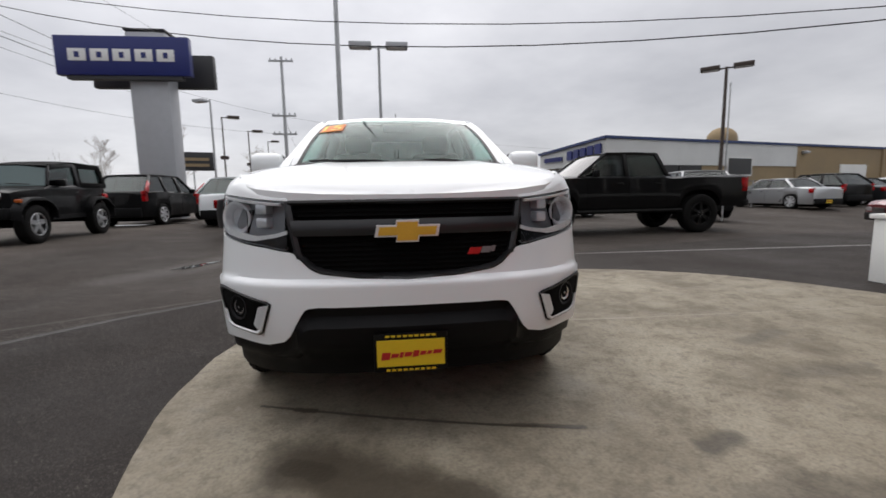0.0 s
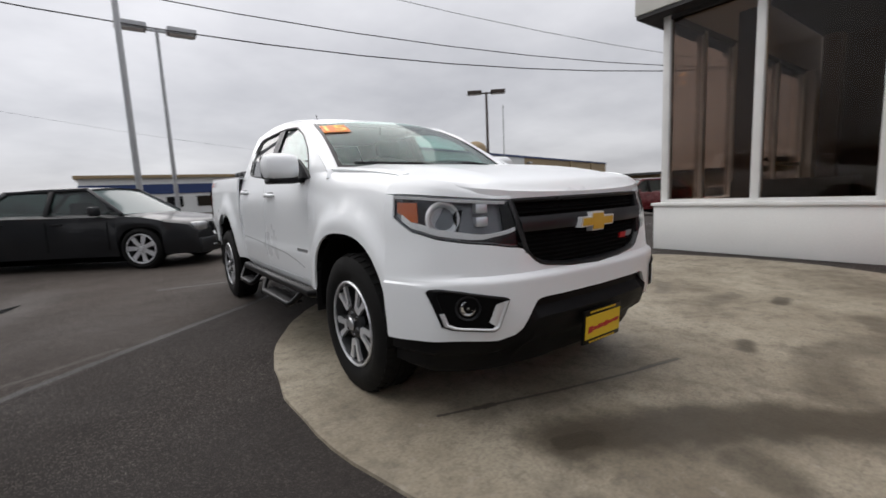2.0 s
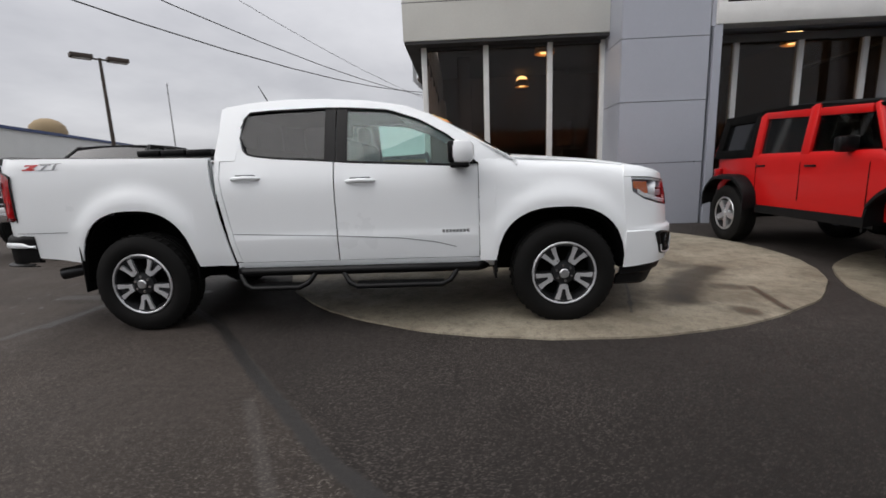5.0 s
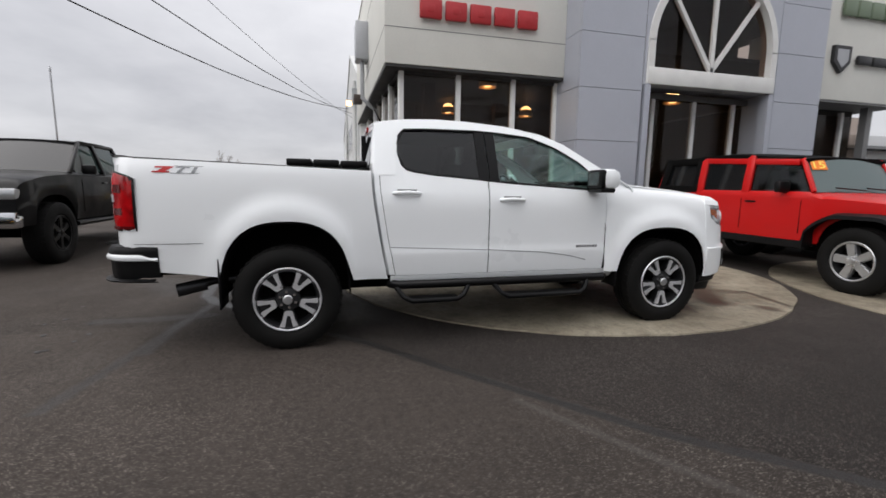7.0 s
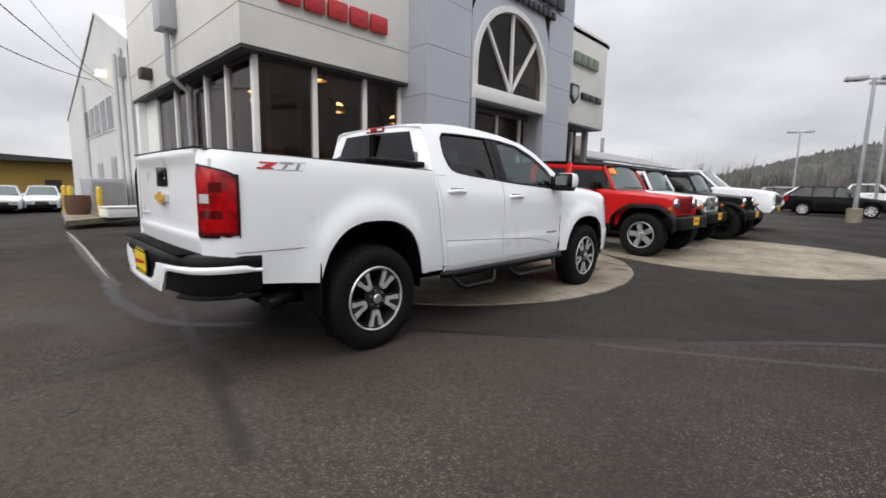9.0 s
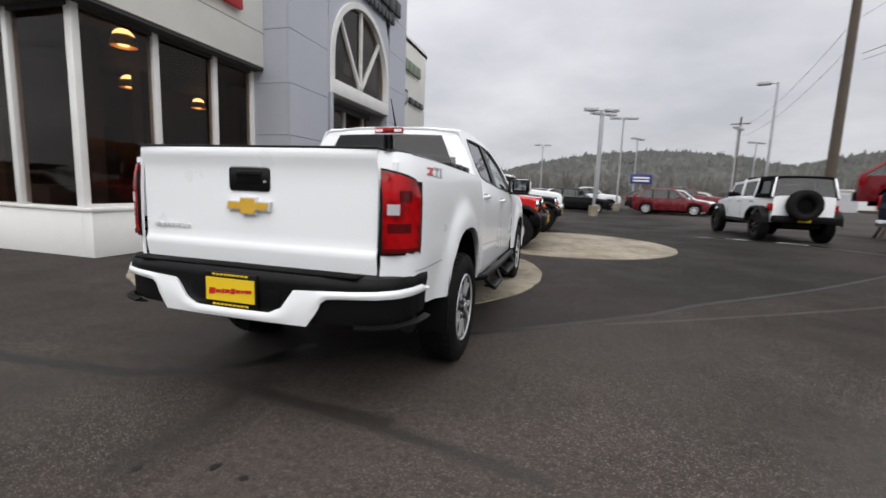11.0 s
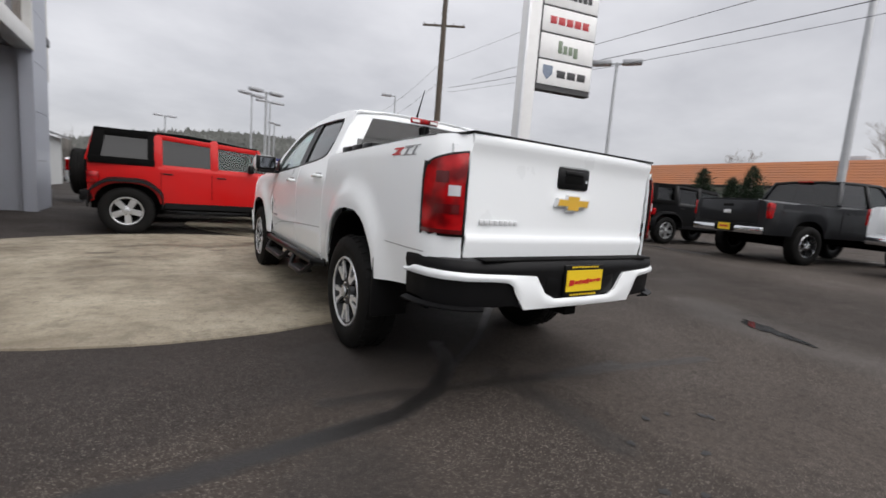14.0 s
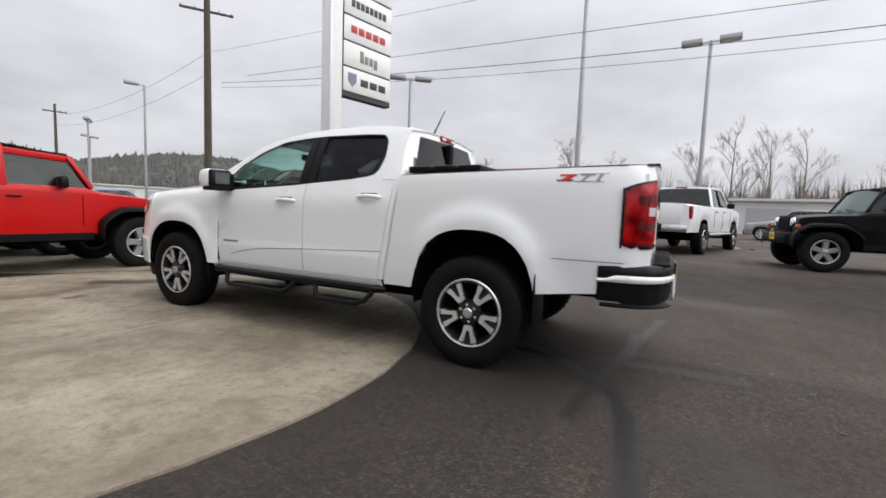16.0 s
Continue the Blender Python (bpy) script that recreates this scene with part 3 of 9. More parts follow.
round_pad("pavement", 1.765, -0.155, 3.045, "round stained concrete display pad flush with the asphalt", 1)
round_pad("pavement_2", -1.28, -5.28, 2.82, "round concrete display pad under the parked four-wheel drives", 2)


def ribbon(name, pts, width, material, label, z=0.004, seed=0, ragged=0.35, category="seam"):
    """A ragged strip lying on the ground along points."""
    rnd = random.Random(seed)
    dense = []
    for (x0, y0), (x1, y1) in zip(pts, pts[1:]):
        k = max(2, int(math.hypot(x1 - x0, y1 - y0) / 0.06))
        dense += [(x0 + (x1 - x0) * i / k, y0 + (y1 - y0) * i / k) for i in range(k)]
    dense.append(pts[-1])
    # round off the corners
    for _ in range(6):
        dense = [dense[0]] + [((a[0] + 2 * b[0] + c[0]) / 4, (a[1] + 2 * b[1] + c[1]) / 4) for a, b, c in zip(dense, dense[1:], dense[2:])] + [dense[-1]]
    bm = bmesh.new()
    rows = []
    n = len(dense)
    for i, (x, y) in enumerate(dense):
        a, b = dense[max(0, i - 1)], dense[min(n - 1, i + 1)]
        d = Vector((b[0] - a[0], b[1] - a[1], 0)).normalized()
        s = Vector((-d.y, d.x, 0))
        end = min(1.0, 6 * i / n, 6 * (n - 1 - i) / n) * 0.85 + 0.15
        w0 = width / 2 * end * (1 + ragged * rnd.uniform(-1, 1))
        w1 = width / 2 * end * (1 + ragged * rnd.uniform(-1, 1))
        p = Vector((x, y, z + rise(x, y)))
        rows.append([p - s * w0, p, p + s * w1])
    sheet(bm, rows)
    return tagged(link(bm, name, material, smooth=0), label, category, kind="structure")


def blot(name, cx, cy, rx, ry, turn, material, label, z=0.004, seed=0, rough=0.3, category="stain", holes=0.0):
    """An uneven flat patch on the ground."""
    rnd = random.Random(seed)
    ph = [rnd.uniform(0, 6.3) for _ in range(6)]
    bm = bmesh.new()
    n = 72
    ca, sa = math.cos(radians(turn)), math.sin(radians(turn))
    ring = []
    for j in range(n):
        a = 2 * math.pi * j / n
        q = 1 + rough * (0.5 * math.sin(2 * a + ph[0]) + 0.35 * math.sin(3 * a + ph[1]) + 0.3 * math.sin(5 * a + ph[2]) + 0.2 * math.sin(9 * a + ph[3]) + 0.12 * math.sin(17 * a + ph[4]))
        u, v = rx * q * math.cos(a), ry * q * math.sin(a)
        px, py = cx + u * ca - v * sa, cy + u * sa + v * ca
        ring.append(bm.verts.new((px, py, z + rise(px, py))))
    bm.faces.new(ring)
    return tagged(link(bm, name, material, smooth=0), label, category, kind="structure")


blot("puddle_1", -3.13, 4.30, 0.36, 0.10, 55, "water", "shallow rain puddle on the asphalt", z=0.008, seed=52, rough=0.5, category="puddle")
blot("puddle_2", -7.5, -7.1, 1.0, 0.10, -48, "water", "long shallow rain puddle in the gutter", z=0.006, seed=53, rough=0.4, category="puddle")
blot("puddle_3", -6.2, -8.45, 0.7, 0.09, -45, "water", "long shallow rain puddle in the gutter", z=0.006, seed=54, rough=0.4, category="puddle")
blot("puddle_4", -8.8, -4.3, 1.0, 0.08, -78, "water", "long shallow rain puddle in the gutter", z=0.006, seed=58, rough=0.4, category="puddle")
blot("puddle_5", -8.3, 13.2, 1.2, 0.25, 10, "water", "shallow rain puddle on the asphalt", z=0.006, seed=55, rough=0.4, category="puddle")
blot("puddle_6", -15.2, 6.6, 0.9, 0.5, 10, "water", "rain puddle beside the parked pickup", z=0.006, seed=56, rough=0.4, category="puddle")
blot("puddle_7", 0.15, 8.0, 0.2, 0.02, 10, "water", "thin rain puddle on the asphalt", z=0.006, seed=57, rough=0.4, category="puddle")
rnd = random.Random(9)
for i in range(9):
    blot("oil_spot_%d" % (i + 1), rnd.uniform(-0.6, 0.9), rnd.uniform(4.7, 5.4), rnd.uniform(0.015, 0.03), rnd.uniform(0.012, 0.025), rnd.uniform(0, 90), "tar", "small dark oil spot on the asphalt", seed=60 + i)
ribbon("parking_line_1", [(10.7, 4.03), (6.35, 4.13), (3.2, 4.26)], 0.04, "line_paint", "faded white parking line", seed=70)
ribbon("parking_line_2", [(-12.4, 1.6), (-15.6, 2.9)], 0.10, "line_paint", "faded white parking line", seed=71)
ribbon("parking_line_3", [(-9.5, -2.2), (-13.6, -4.0)], 0.10, "line_paint", "faded white parking line", seed=72)
ribbon("parking_line_4", [(-8.5, 12.2), (-8.9, 16.0)], 0.10, "line_paint", "faded white parking line", seed=73)

# ---------------- the dealership ----------------
FX, SY = 5.1, 1.8          # fascia plane and side plane
WX, WY = 5.45, 1.45        # glazing planes
SOF, TOP = 3.72, 7.25      # soffit and parapet heights


def dealership():
    b = thing("dealership_building", "two-storey car showroom with cream fascia, grey tower and glazed ground floor", "building")
    T = -2.25  # where the tower begins
    part("base_wall", boxed(5.2, 5.42, T, 1.5, 0, 0.70, bevel=0.01), "wall_white", b, "low white rendered wall under the windows")
    part("base_wall", boxed(5.42, 13.6, 1.3, 1.5, 0, 0.70, bevel=0.01), "wall_white", b, "low white rendered wall under the windows")
    part("window_sill", boxed(5.17, 5.5, T, 1.53, 0.70, 0.75, bevel=0.008), "frame_white", b)
    part("window_sill", boxed(5.5, 13.6, 1.28, 1.53, 0.70, 0.75, bevel=0.008), "frame_white", b)
    part("fascia", boxed(FX, FX + 0.3, T, SY, SOF, TOP, bevel=0.012), "wall_cream", b, "cream rendered upper wall")
    part("fascia", boxed(FX + 0.3, 14.0, SY - 0.3, SY, SOF, TOP, bevel=0.012), "wall_cream", b, "cream rendered upper wall")
    part("soffit", boxed(FX + 0.02, WX + 0.05, T, SY - 0.02, SOF - 0.06, SOF - 0.004), "soffit_dark", b, "dark grey soffit")
    part("soffit", boxed(WX + 0.055, 14.0, WY - 0.05, SY - 0.02, SOF - 0.06, SOF - 0.004), "soffit_dark", b, "dark grey soffit")
    part("roof", boxed(FX, 14.0, -13.3, SY, TOP - 0.25, TOP - 0.1), "roof_dark", b)
    for z in (4.42, 5.92):
        part("panel_joint", boxed(FX - 0.004, FX + 0.01, T, SY, z, z + 0.014), "soffit_grey", b)
        part("panel_joint", boxed(FX, 14.0, SY - 0.01, SY + 0.004, z, z + 0.014), "soffit_grey", b)
    # front windows
    ys = [1.42, 0.15, -1.15, -2.22]
    for i, (ya, yb) in enumerate(zip(ys, ys[1:])):
        w = part("window", boxed(WX - 0.012, WX, yb + 0.05, ya - 0.05, 0.78, 3.62), "glass_shop", b, "large tinted shop window pane")
        w.visible_shadow = False
    for y in ys:
        part("mullion", boxed(WX - 0.07, WX + 0.07, y - 0.055, y + 0.055, 0.75, 3.66, bevel=0.008), "frame_white", b)
    part("window_head", boxed(WX - 0.06, WX + 0.06, T, WY, 3.60, 3.665), "soffit_dark", b)
    part("window_foot", boxed(WX - 0.06, WX + 0.06, T, WY, 0.75, 0.80), "frame_white", b)
    xs = [5.47, 6.70, 8.0, 9.3, 10.4, 12.3]
    for xa, xb in zip(xs, xs[1:]):
        w = part("window", boxed(xa + 0.05, xb - 0.05, WY - 0.012, WY, 0.78, 3.62), "glass_shop", b, "large tinted shop window pane")
        w.visible_shadow = False
    for x in xs[1:]:
        part("mullion", boxed(x - 0.055, x + 0.055, WY - 0.07, WY + 0.07, 0.75, 3.66, bevel=0.008), "frame_white", b)
    part("window_rail", boxed(10.4, 12.3, WY - 0.05, WY + 0.05, 1.35, 1.43), "frame_white", b)
    part("window_head", boxed(WX, 12.3, WY - 0.06, WY + 0.06, 3.60, 3.665), "soffit_dark", b)
    part("wall", boxed(12.35, 13.6, 1.2, 1.5, 0, 3.66), "wall_white", b)
    part("wall", boxed(13.6, 14.0, 0.5, 1.72, 0, 3.66), "wall_white", b)
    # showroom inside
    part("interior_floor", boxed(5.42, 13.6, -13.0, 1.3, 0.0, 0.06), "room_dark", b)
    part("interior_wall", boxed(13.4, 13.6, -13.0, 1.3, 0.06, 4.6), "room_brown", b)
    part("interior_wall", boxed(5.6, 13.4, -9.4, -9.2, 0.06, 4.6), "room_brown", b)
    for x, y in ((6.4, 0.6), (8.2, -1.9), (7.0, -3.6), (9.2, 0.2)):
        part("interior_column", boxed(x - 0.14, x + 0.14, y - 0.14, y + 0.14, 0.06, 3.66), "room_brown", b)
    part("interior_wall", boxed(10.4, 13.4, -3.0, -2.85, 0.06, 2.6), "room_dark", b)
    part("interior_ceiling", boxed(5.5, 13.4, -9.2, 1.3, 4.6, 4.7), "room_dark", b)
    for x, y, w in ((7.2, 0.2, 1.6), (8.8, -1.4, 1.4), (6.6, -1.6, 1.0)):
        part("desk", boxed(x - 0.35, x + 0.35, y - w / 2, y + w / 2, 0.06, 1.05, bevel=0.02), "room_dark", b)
    # the grey tower
    tx, ty0, ty1, th = 4.45, T, -9.05, 10.6
    oy0, oy1, yc, hr, spring = -3.92, -7.46, -5.69, 1.77, 4.48
    seams = [0.0, 1.17, 2.29, 3.40, 4.53, 5.66, 6.79, 7.92, 9.05, 10.18, th]
    for z0, z1 in zip(seams, seams[1:]):
        for a, c in ((ty0, oy0 + 0.10), (oy1 - 0.10, ty1)):
            if z0 < 6.4:
                part("panel", boxed(tx, tx + 0.05, c + 0.006, a - 0.006, z0 + 0.006, z1 - 0.006), "panel_grey", b)
        if z0 >= 6.7:
            part("panel", boxed(tx, tx + 0.05, ty1 + 0.006, ty0 - 0.006, z0 + 0.006, z1 - 0.006), "panel_grey", b)
        part("panel", boxed(tx + 0.055, 5.5, ty0 - 0.05, ty0, z0 + 0.006, z1 - 0.006), "panel_grey", b)
        part("panel", boxed(tx + 0.055, 5.5, ty1, ty1 + 0.05, z0 + 0.006, z1 - 0.006), "panel_grey", b)
    # panel round the arch, from the transom up
    bm = bmesh.new()
    n = 28
    inner = [(yc + hr * math.cos(math.pi * j / n), spring + hr * math.sin(math.pi * j / n)) for j in range(n + 1)]
    inner = [(oy0, 3.55)] + inner + [(oy1, 3.55)]
    zt = 6.79
    outer = [(oy0 + 0.094, z) for z in (3.55,)] + [(oy0 + 0.094, min(zt, p[1] + 0.3)) if j < 6 else (oy1 - 0.094, min(zt, p[1] + 0.3)) if j > n - 6 else (p[0], zt) for j, p in enumerate(inner[1:-1])] + [(oy1 - 0.094, 3.55)]
    front, back = tx, tx + 0.05
    rows = [[(front, *p) for p in inner], [(front, *p) for p in outer]]
    sheet(bm, rows)
    part("panel", bm, "panel_grey", b, "grey metal panel round the arched window")
    # arch trim
    for r0, r1, x0, x1 in ((hr - 0.14, hr + 0.02, tx - 0.05, tx + 0.25),):
        bm = bmesh.new()
        prof = []
        for j in range(n + 1):
            a = math.pi * j / n
            c, s = math.cos(a), math.sin(a)
            prof.append([(x0, yc + r0 * c, spring + r0 * s), (x0, yc + r1 * c, spring + r1 * s), (x1, yc + r1 * c, spring + r1 * s), (x1, yc + r0 * c, spring + r0 * s), (x0, yc + r0 * c, spring + r0 * s)])
        sheet(bm, prof)
        part("arch_trim", bm, "frame_white", b, "white arched window surround")
    for s in (1, -1):
        y = yc + s * (hr - 0.06)
        part("arch_jamb", boxed(tx - 0.05, tx + 0.25, y - 0.08, y + 0.08, 3.9, spring + 0.02), "frame_white", b)
        part("door_jamb", boxed(tx - 0.04, tx + 0.2, y - 0.07 + 0.04 * s, y + 0.07 + 0.04 * s, 0, 3.56), "panel_grey", b)
    part("transom", boxed(tx - 0.06, tx + 0.28, oy1 - 0.02, oy0 + 0.02, 3.56, 3.92, bevel=0.01), "frame_white", b)
    for a in (52, 90, 128):
        bm = bmesh.new()
        beam(bm, (tx + 0.08, yc, 3.95), (tx + 0.08, yc + (hr if a != 90 else 0) * math.cos(radians(a)) * 1.25, spring + hr * math.sin(radians(a)) * (0.96 if a != 90 else 1)), 0.09, 0.09, up=(1, 0, 0))
        part("arch_bar", bm, "frame_white", b)
    bm = bmesh.new()
    fan = [(yc - hr + 0.1, 3.93)] + [(yc - (hr - 0.08) * math.cos(math.pi * j / n), spring + (hr - 0.08) * math.sin(math.pi * j / n)) for j in range(n + 1)] + [(yc + hr - 0.1, 3.93)]
    prism(bm, fan, tx + 0.10, tx + 0.112, "x")
    part("arch_window", bm, "glass_shop", b, "dark arched window pane")
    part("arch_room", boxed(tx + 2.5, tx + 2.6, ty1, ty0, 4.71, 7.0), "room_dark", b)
    part("arch_floor", boxed(tx + 0.3, 5.35, oy1 - 0.3, oy0 + 0.3, 3.62, 3.68), "panel_grey", b)
    # porch inside the tower and the entrance doors
    part("porch_wall", boxed(tx + 0.06, 5.3, oy0 + 0.12, oy0 + 0.2, 0, 3.6), "panel_grey", b)
    part("porch_wall", boxed(tx + 0.06, 5.3, oy1 - 0.2, oy1 - 0.12, 0, 3.6), "panel_grey", b)
    for ya, yb in ((-3.85, -4.72), (-4.72, -5.94), (-5.94, -7.16), (-7.16, -7.5)):
        w = part("entrance_pane", boxed(5.20, 5.212, yb + 0.05, ya - 0.05, 0.1, 3.5), "glass_shop", b)
        w.visible_shadow = False
        part("entrance_mullion", boxed(5.15, 5.26, ya - 0.05, ya + 0.05, 0.02, 3.55), "frame_white", b)
    part("entrance_head", boxed(5.14, 5.27, oy1 - 0.12, oy0 + 0.12, 3.42, 3.56), "soffit_grey", b)
    part("tower_core", boxed(4.52, 5.0, ty0 - 0.06, oy0 + 0.22, 0, th - 0.1), "soffit_grey", b)
    part("tower_core", boxed(4.52, 5.0, oy1 - 0.22, ty1 + 0.06, 0, th - 0.1), "soffit_grey", b)
    part("tower_core", boxed(4.52, 5.0, ty1 + 0.06, ty0 - 0.06, 6.85, th - 0.1), "soffit_grey", b)
    # right wing
    part("fascia", boxed(FX, FX + 0.3, -13.15, ty1, SOF + 0.02, TOP, bevel=0.012), "wall_cream", b, "cream rendered upper wall")
    part("fascia", boxed(FX + 0.3, 10.0, -13.15, -12.85, SOF + 0.02, TOP, bevel=0.012), "wall_cream", b)
    part("soffit", boxed(FX + 0.02, 9.9, -13.1, ty1, SOF - 0.04, SOF + 0.016), "soffit_grey", b)
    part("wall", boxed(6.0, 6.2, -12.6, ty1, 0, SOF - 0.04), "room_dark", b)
    part("wall", boxed(6.2, 11.6, -12.6, -12.4, 0, SOF - 0.04), "wall_white", b)
    part("column", boxed(5.35, 5.55, -12.4, -12.2, 0, SOF - 0.04), "soffit_grey", b)
    for y in (-9.6, -10.8, -12.0):
        w = part("window", boxed(5.9, 5.912, y - 1.1, y - 0.05, 0.7, 3.5), "glass_shop", b)
        part("mullion", boxed(5.85, 5.97, y - 0.05, y + 0.05, 0.0, 3.6), "frame_white", b)
    # fittings on the side wall
    part("downpipe_head", boxed(8.75, 9.35, SY + 0.002, SY + 0.35, 4.75, 5.75, bevel=0.02), "sign_grey", b, "pale metal rainwater box")
    bm = bmesh.new()
    tube(bm, [(9.05, SY + 0.16, 4.75), (9.05, SY + 0.16, 3.75), (9.05, SY - 0.05, 3.55), (9.05, 1.56, 3.4), (9.05, 1.56, 0.1)], 0.06)
    part("downpipe", bm, "sign_grey", b)
    part("wall_lamp", boxed(11.2, 11.6, SY + 0.002, SY + 0.28, 4.0, 4.28, bevel=0.03), "steel_brown", b, "dark wall-mounted floodlight")
    return b


dealership()


def block_sign(name, y0, y1, z0, z1, n, material, label, x=FX, gap=0.22, lean=0.0, hollow=True):
    """A row of plain blocks standing off the fascia in place of a brand name."""
    e = thing(name, label, "sign")
    w = (y0 - y1) / (n + (n - 1) * gap)
    for i in range(n):
        a = y0 - i * w * (1 + gap)
        bm = bmesh.new()
        box(bm, x - 0.13, x - 0.03, a - w, a, z0, z1, bevel=0.03)
        if hollow:
            box(bm, x - 0.138, x - 0.10, a - w * 0.66, a - w * 0.34, z0 + (z1 - z0) * 0.3, z1 - (z1 - z0) * 0.3, bevel=0.012)
        box(bm, x - 0.04, x - 0.001, a - w * 0.6, a - w * 0.4, z0 + 0.1, z0 + 0.14)
        part("block", bm, material, e)
    return e


block_sign("red_sign", 1.10, -1.50, 4.62, 4.99, 5, "letter_red", "row of red raised sign blocks on the cream fascia", gap=0.16)
block_sign("green_sign", -10.30, -12.2, 5.88, 6.30, 4, "letter_green", "row of dull green raised sign blocks on the cream fascia", hollow=False, gap=0.12)
block_sign("black_sign", -11.0, -12.65, 4.68, 4.92, 3, "letter_black", "row of black raised sign blocks on the cream fascia", hollow=False, gap=0.12)
e = thing("ram_shield_sign", "small dark shield sign on the cream fascia", "sign")
part("shield", prism(bmesh.new(), [(-10.15, 5.12), (-10.75, 5.12), (-10.75, 4.7), (-10.45, 4.42), (-10.15, 4.7)], FX - 0.1, FX - 0.002, "x"), "letter_black", e)
part("shield_face", prism(bmesh.new(), [(-10.25, 5.03), (-10.65, 5.03), (-10.65, 4.74), (-10.45, 4.56), (-10.25, 4.74)], FX - 0.106, FX - 0.1005, "x"), "sign_grey", e)
block_sign("tower_sign", -5.1, -7.7, 6.45, 6.68, 10, "letter_black", "row of small dark raised sign blocks on the grey tower", x=4.45, hollow=False, gap=0.3)
block_sign("tower_sign", -4.2, -8.2, 6.85, 7.3, 8, "sign_dark", "row of dark raised sign blocks on the grey tower", x=4.45, hollow=False, gap=0.2)


def pendant(x, y, z):
    p = thing("pendant_lamp", "lit amber glass pendant lamp in the showroom", "lamp", "showroom pendants", pose(x, y, z))
    bm = bmesh.new()
    lathe(bm, [(0.04, 0.26), (0.10, 0.24), (0.16, 0.19), (0.205, 0.12), (0.215, 0.105), (0.235, 0.06), (0.245, 0.045), (0.265, -0.02), (0.27, -0.10), (0.255, -0.10), (0.25, -0.02), (0.22, 0.06), (0.19, 0.12), (0.14, 0.18), (0.03, 0.23)], 24, "z")
    part("shade", bm, "lamp_brass", p, "amber ribbed shade")
    bm = bmesh.new()
    lathe(bm, [(0.03, 0.285), (0.11, 0.262), (0.172, 0.205), (0.205, 0.145), (0.198, 0.14), (0.165, 0.19), (0.03, 0.262)], 24, "z")
    part("lit_dome", bm, "lamp_warm", p, "glowing upper glass")
    bm = bmesh.new()
    lathe(bm, [(0.001, -0.09), (0.10, -0.08), (0.13, -0.03), (0.09, 0.05), (0.001, 0.08)], 16, "z")
    part("bulb", bm, "lamp_warm", p)
    bm = bmesh.new()
    tube(bm, [(0, 0, 0.24), (0, 0, 4.6 - z)], 0.012, 6)
    part("cord", bm, "wire", p)


for x, y, z in ((8.27, -1.58, 4.22), (12.9, -1.64, 4.22), (11.7, -4.4, 4.06), (8.1, -7.85, 4.12), (12.6, -7.9, 4.1)):
    pendant(x, y, z)

# showroom light over the pendants
for x, y in ((8.0, -0.6), (8.6, -5.6)):
    l = new("showroom_light", bpy.data.lights.new("showroom_light", "POINT"))
    l.data.energy, l.data.color, l.data.shadow_soft_size = 9, (1.0, 0.72, 0.42), 0.3
    l.location = (x, y, 3.6)


def workshop():
    """The gabled metal workshop behind the showroom, its annex and its fittings."""
    b = thing("workshop_building", "tall gabled white metal workshop with a row of small windows", "building")
    x0, x1, y1, ze, xr, zr = 14.4, 31.0, 1.75, 6.2, 19.6, 7.7
    gable = [(x0, 0), (x1, 0), (x1, 4.6), (xr + 2.5, 6.9), (xr, zr), (x0, 5.6)]
    part("wall", prism(bmesh.new(), gable, y1 - 0.2, y1, "y"), "siding_white", b, "white painted gable wall")
    part("roof", prism(bmesh.new(), [(x1 + 0.1, 4.6), (xr, zr + 0.02), (xr, zr + 0.14), (x1 + 0.1, 4.74)], -14, y1 + 0.05, "y"), "siding_white", b)
    part("roof", prism(bmesh.new(), [(x0 - 0.3, 5.5), (xr, zr + 0.02), (xr, zr + 0.14), (x0 - 0.3, 5.64)], -14, y1 + 0.05, "y"), "siding_white", b)
    for i in range(5):
        x = 17.4 + i * 1.45
        w = part("window", boxed(x, x + 1.0, y1 + 0.002, y1 + 0.05, 3.15, 4.35), "dark_glass", b)
        part("frame", boxed(x - 0.06, x + 1.06, y1 + 0.001, y1 + 0.04, 3.09, 4.41), "frame_white", w)
    for x, z0, z1, w in ((17.6, 0, 2.1, 0.9), (20.6, 0.9, 1.9, 1.1)):
        part("door", boxed(x, x + w, y1 + 0.002, y1 + 0.04, z0, z1), "sign_grey", b)
    for x in (15.2, 16.2, 24.0):
        bm = bmesh.new()
        tube(bm, [(x, y1 + 0.08, 0), (x, y1 + 0.08, 5.6)], 0.07, 8)
        part("downpipe", bm, "siding_white", b)
    part("meter_box", boxed(14.7, 15.0, y1, y1 + 0.2, 4.6, 5.2), "steel", b)
    part("wall_lamp", boxed(18.2, 18.45, y1 + 0.01, y1 + 0.3, 5.15, 5.35), "lamp_warm", b, "lit yellow wall lamp")
    return b


workshop()


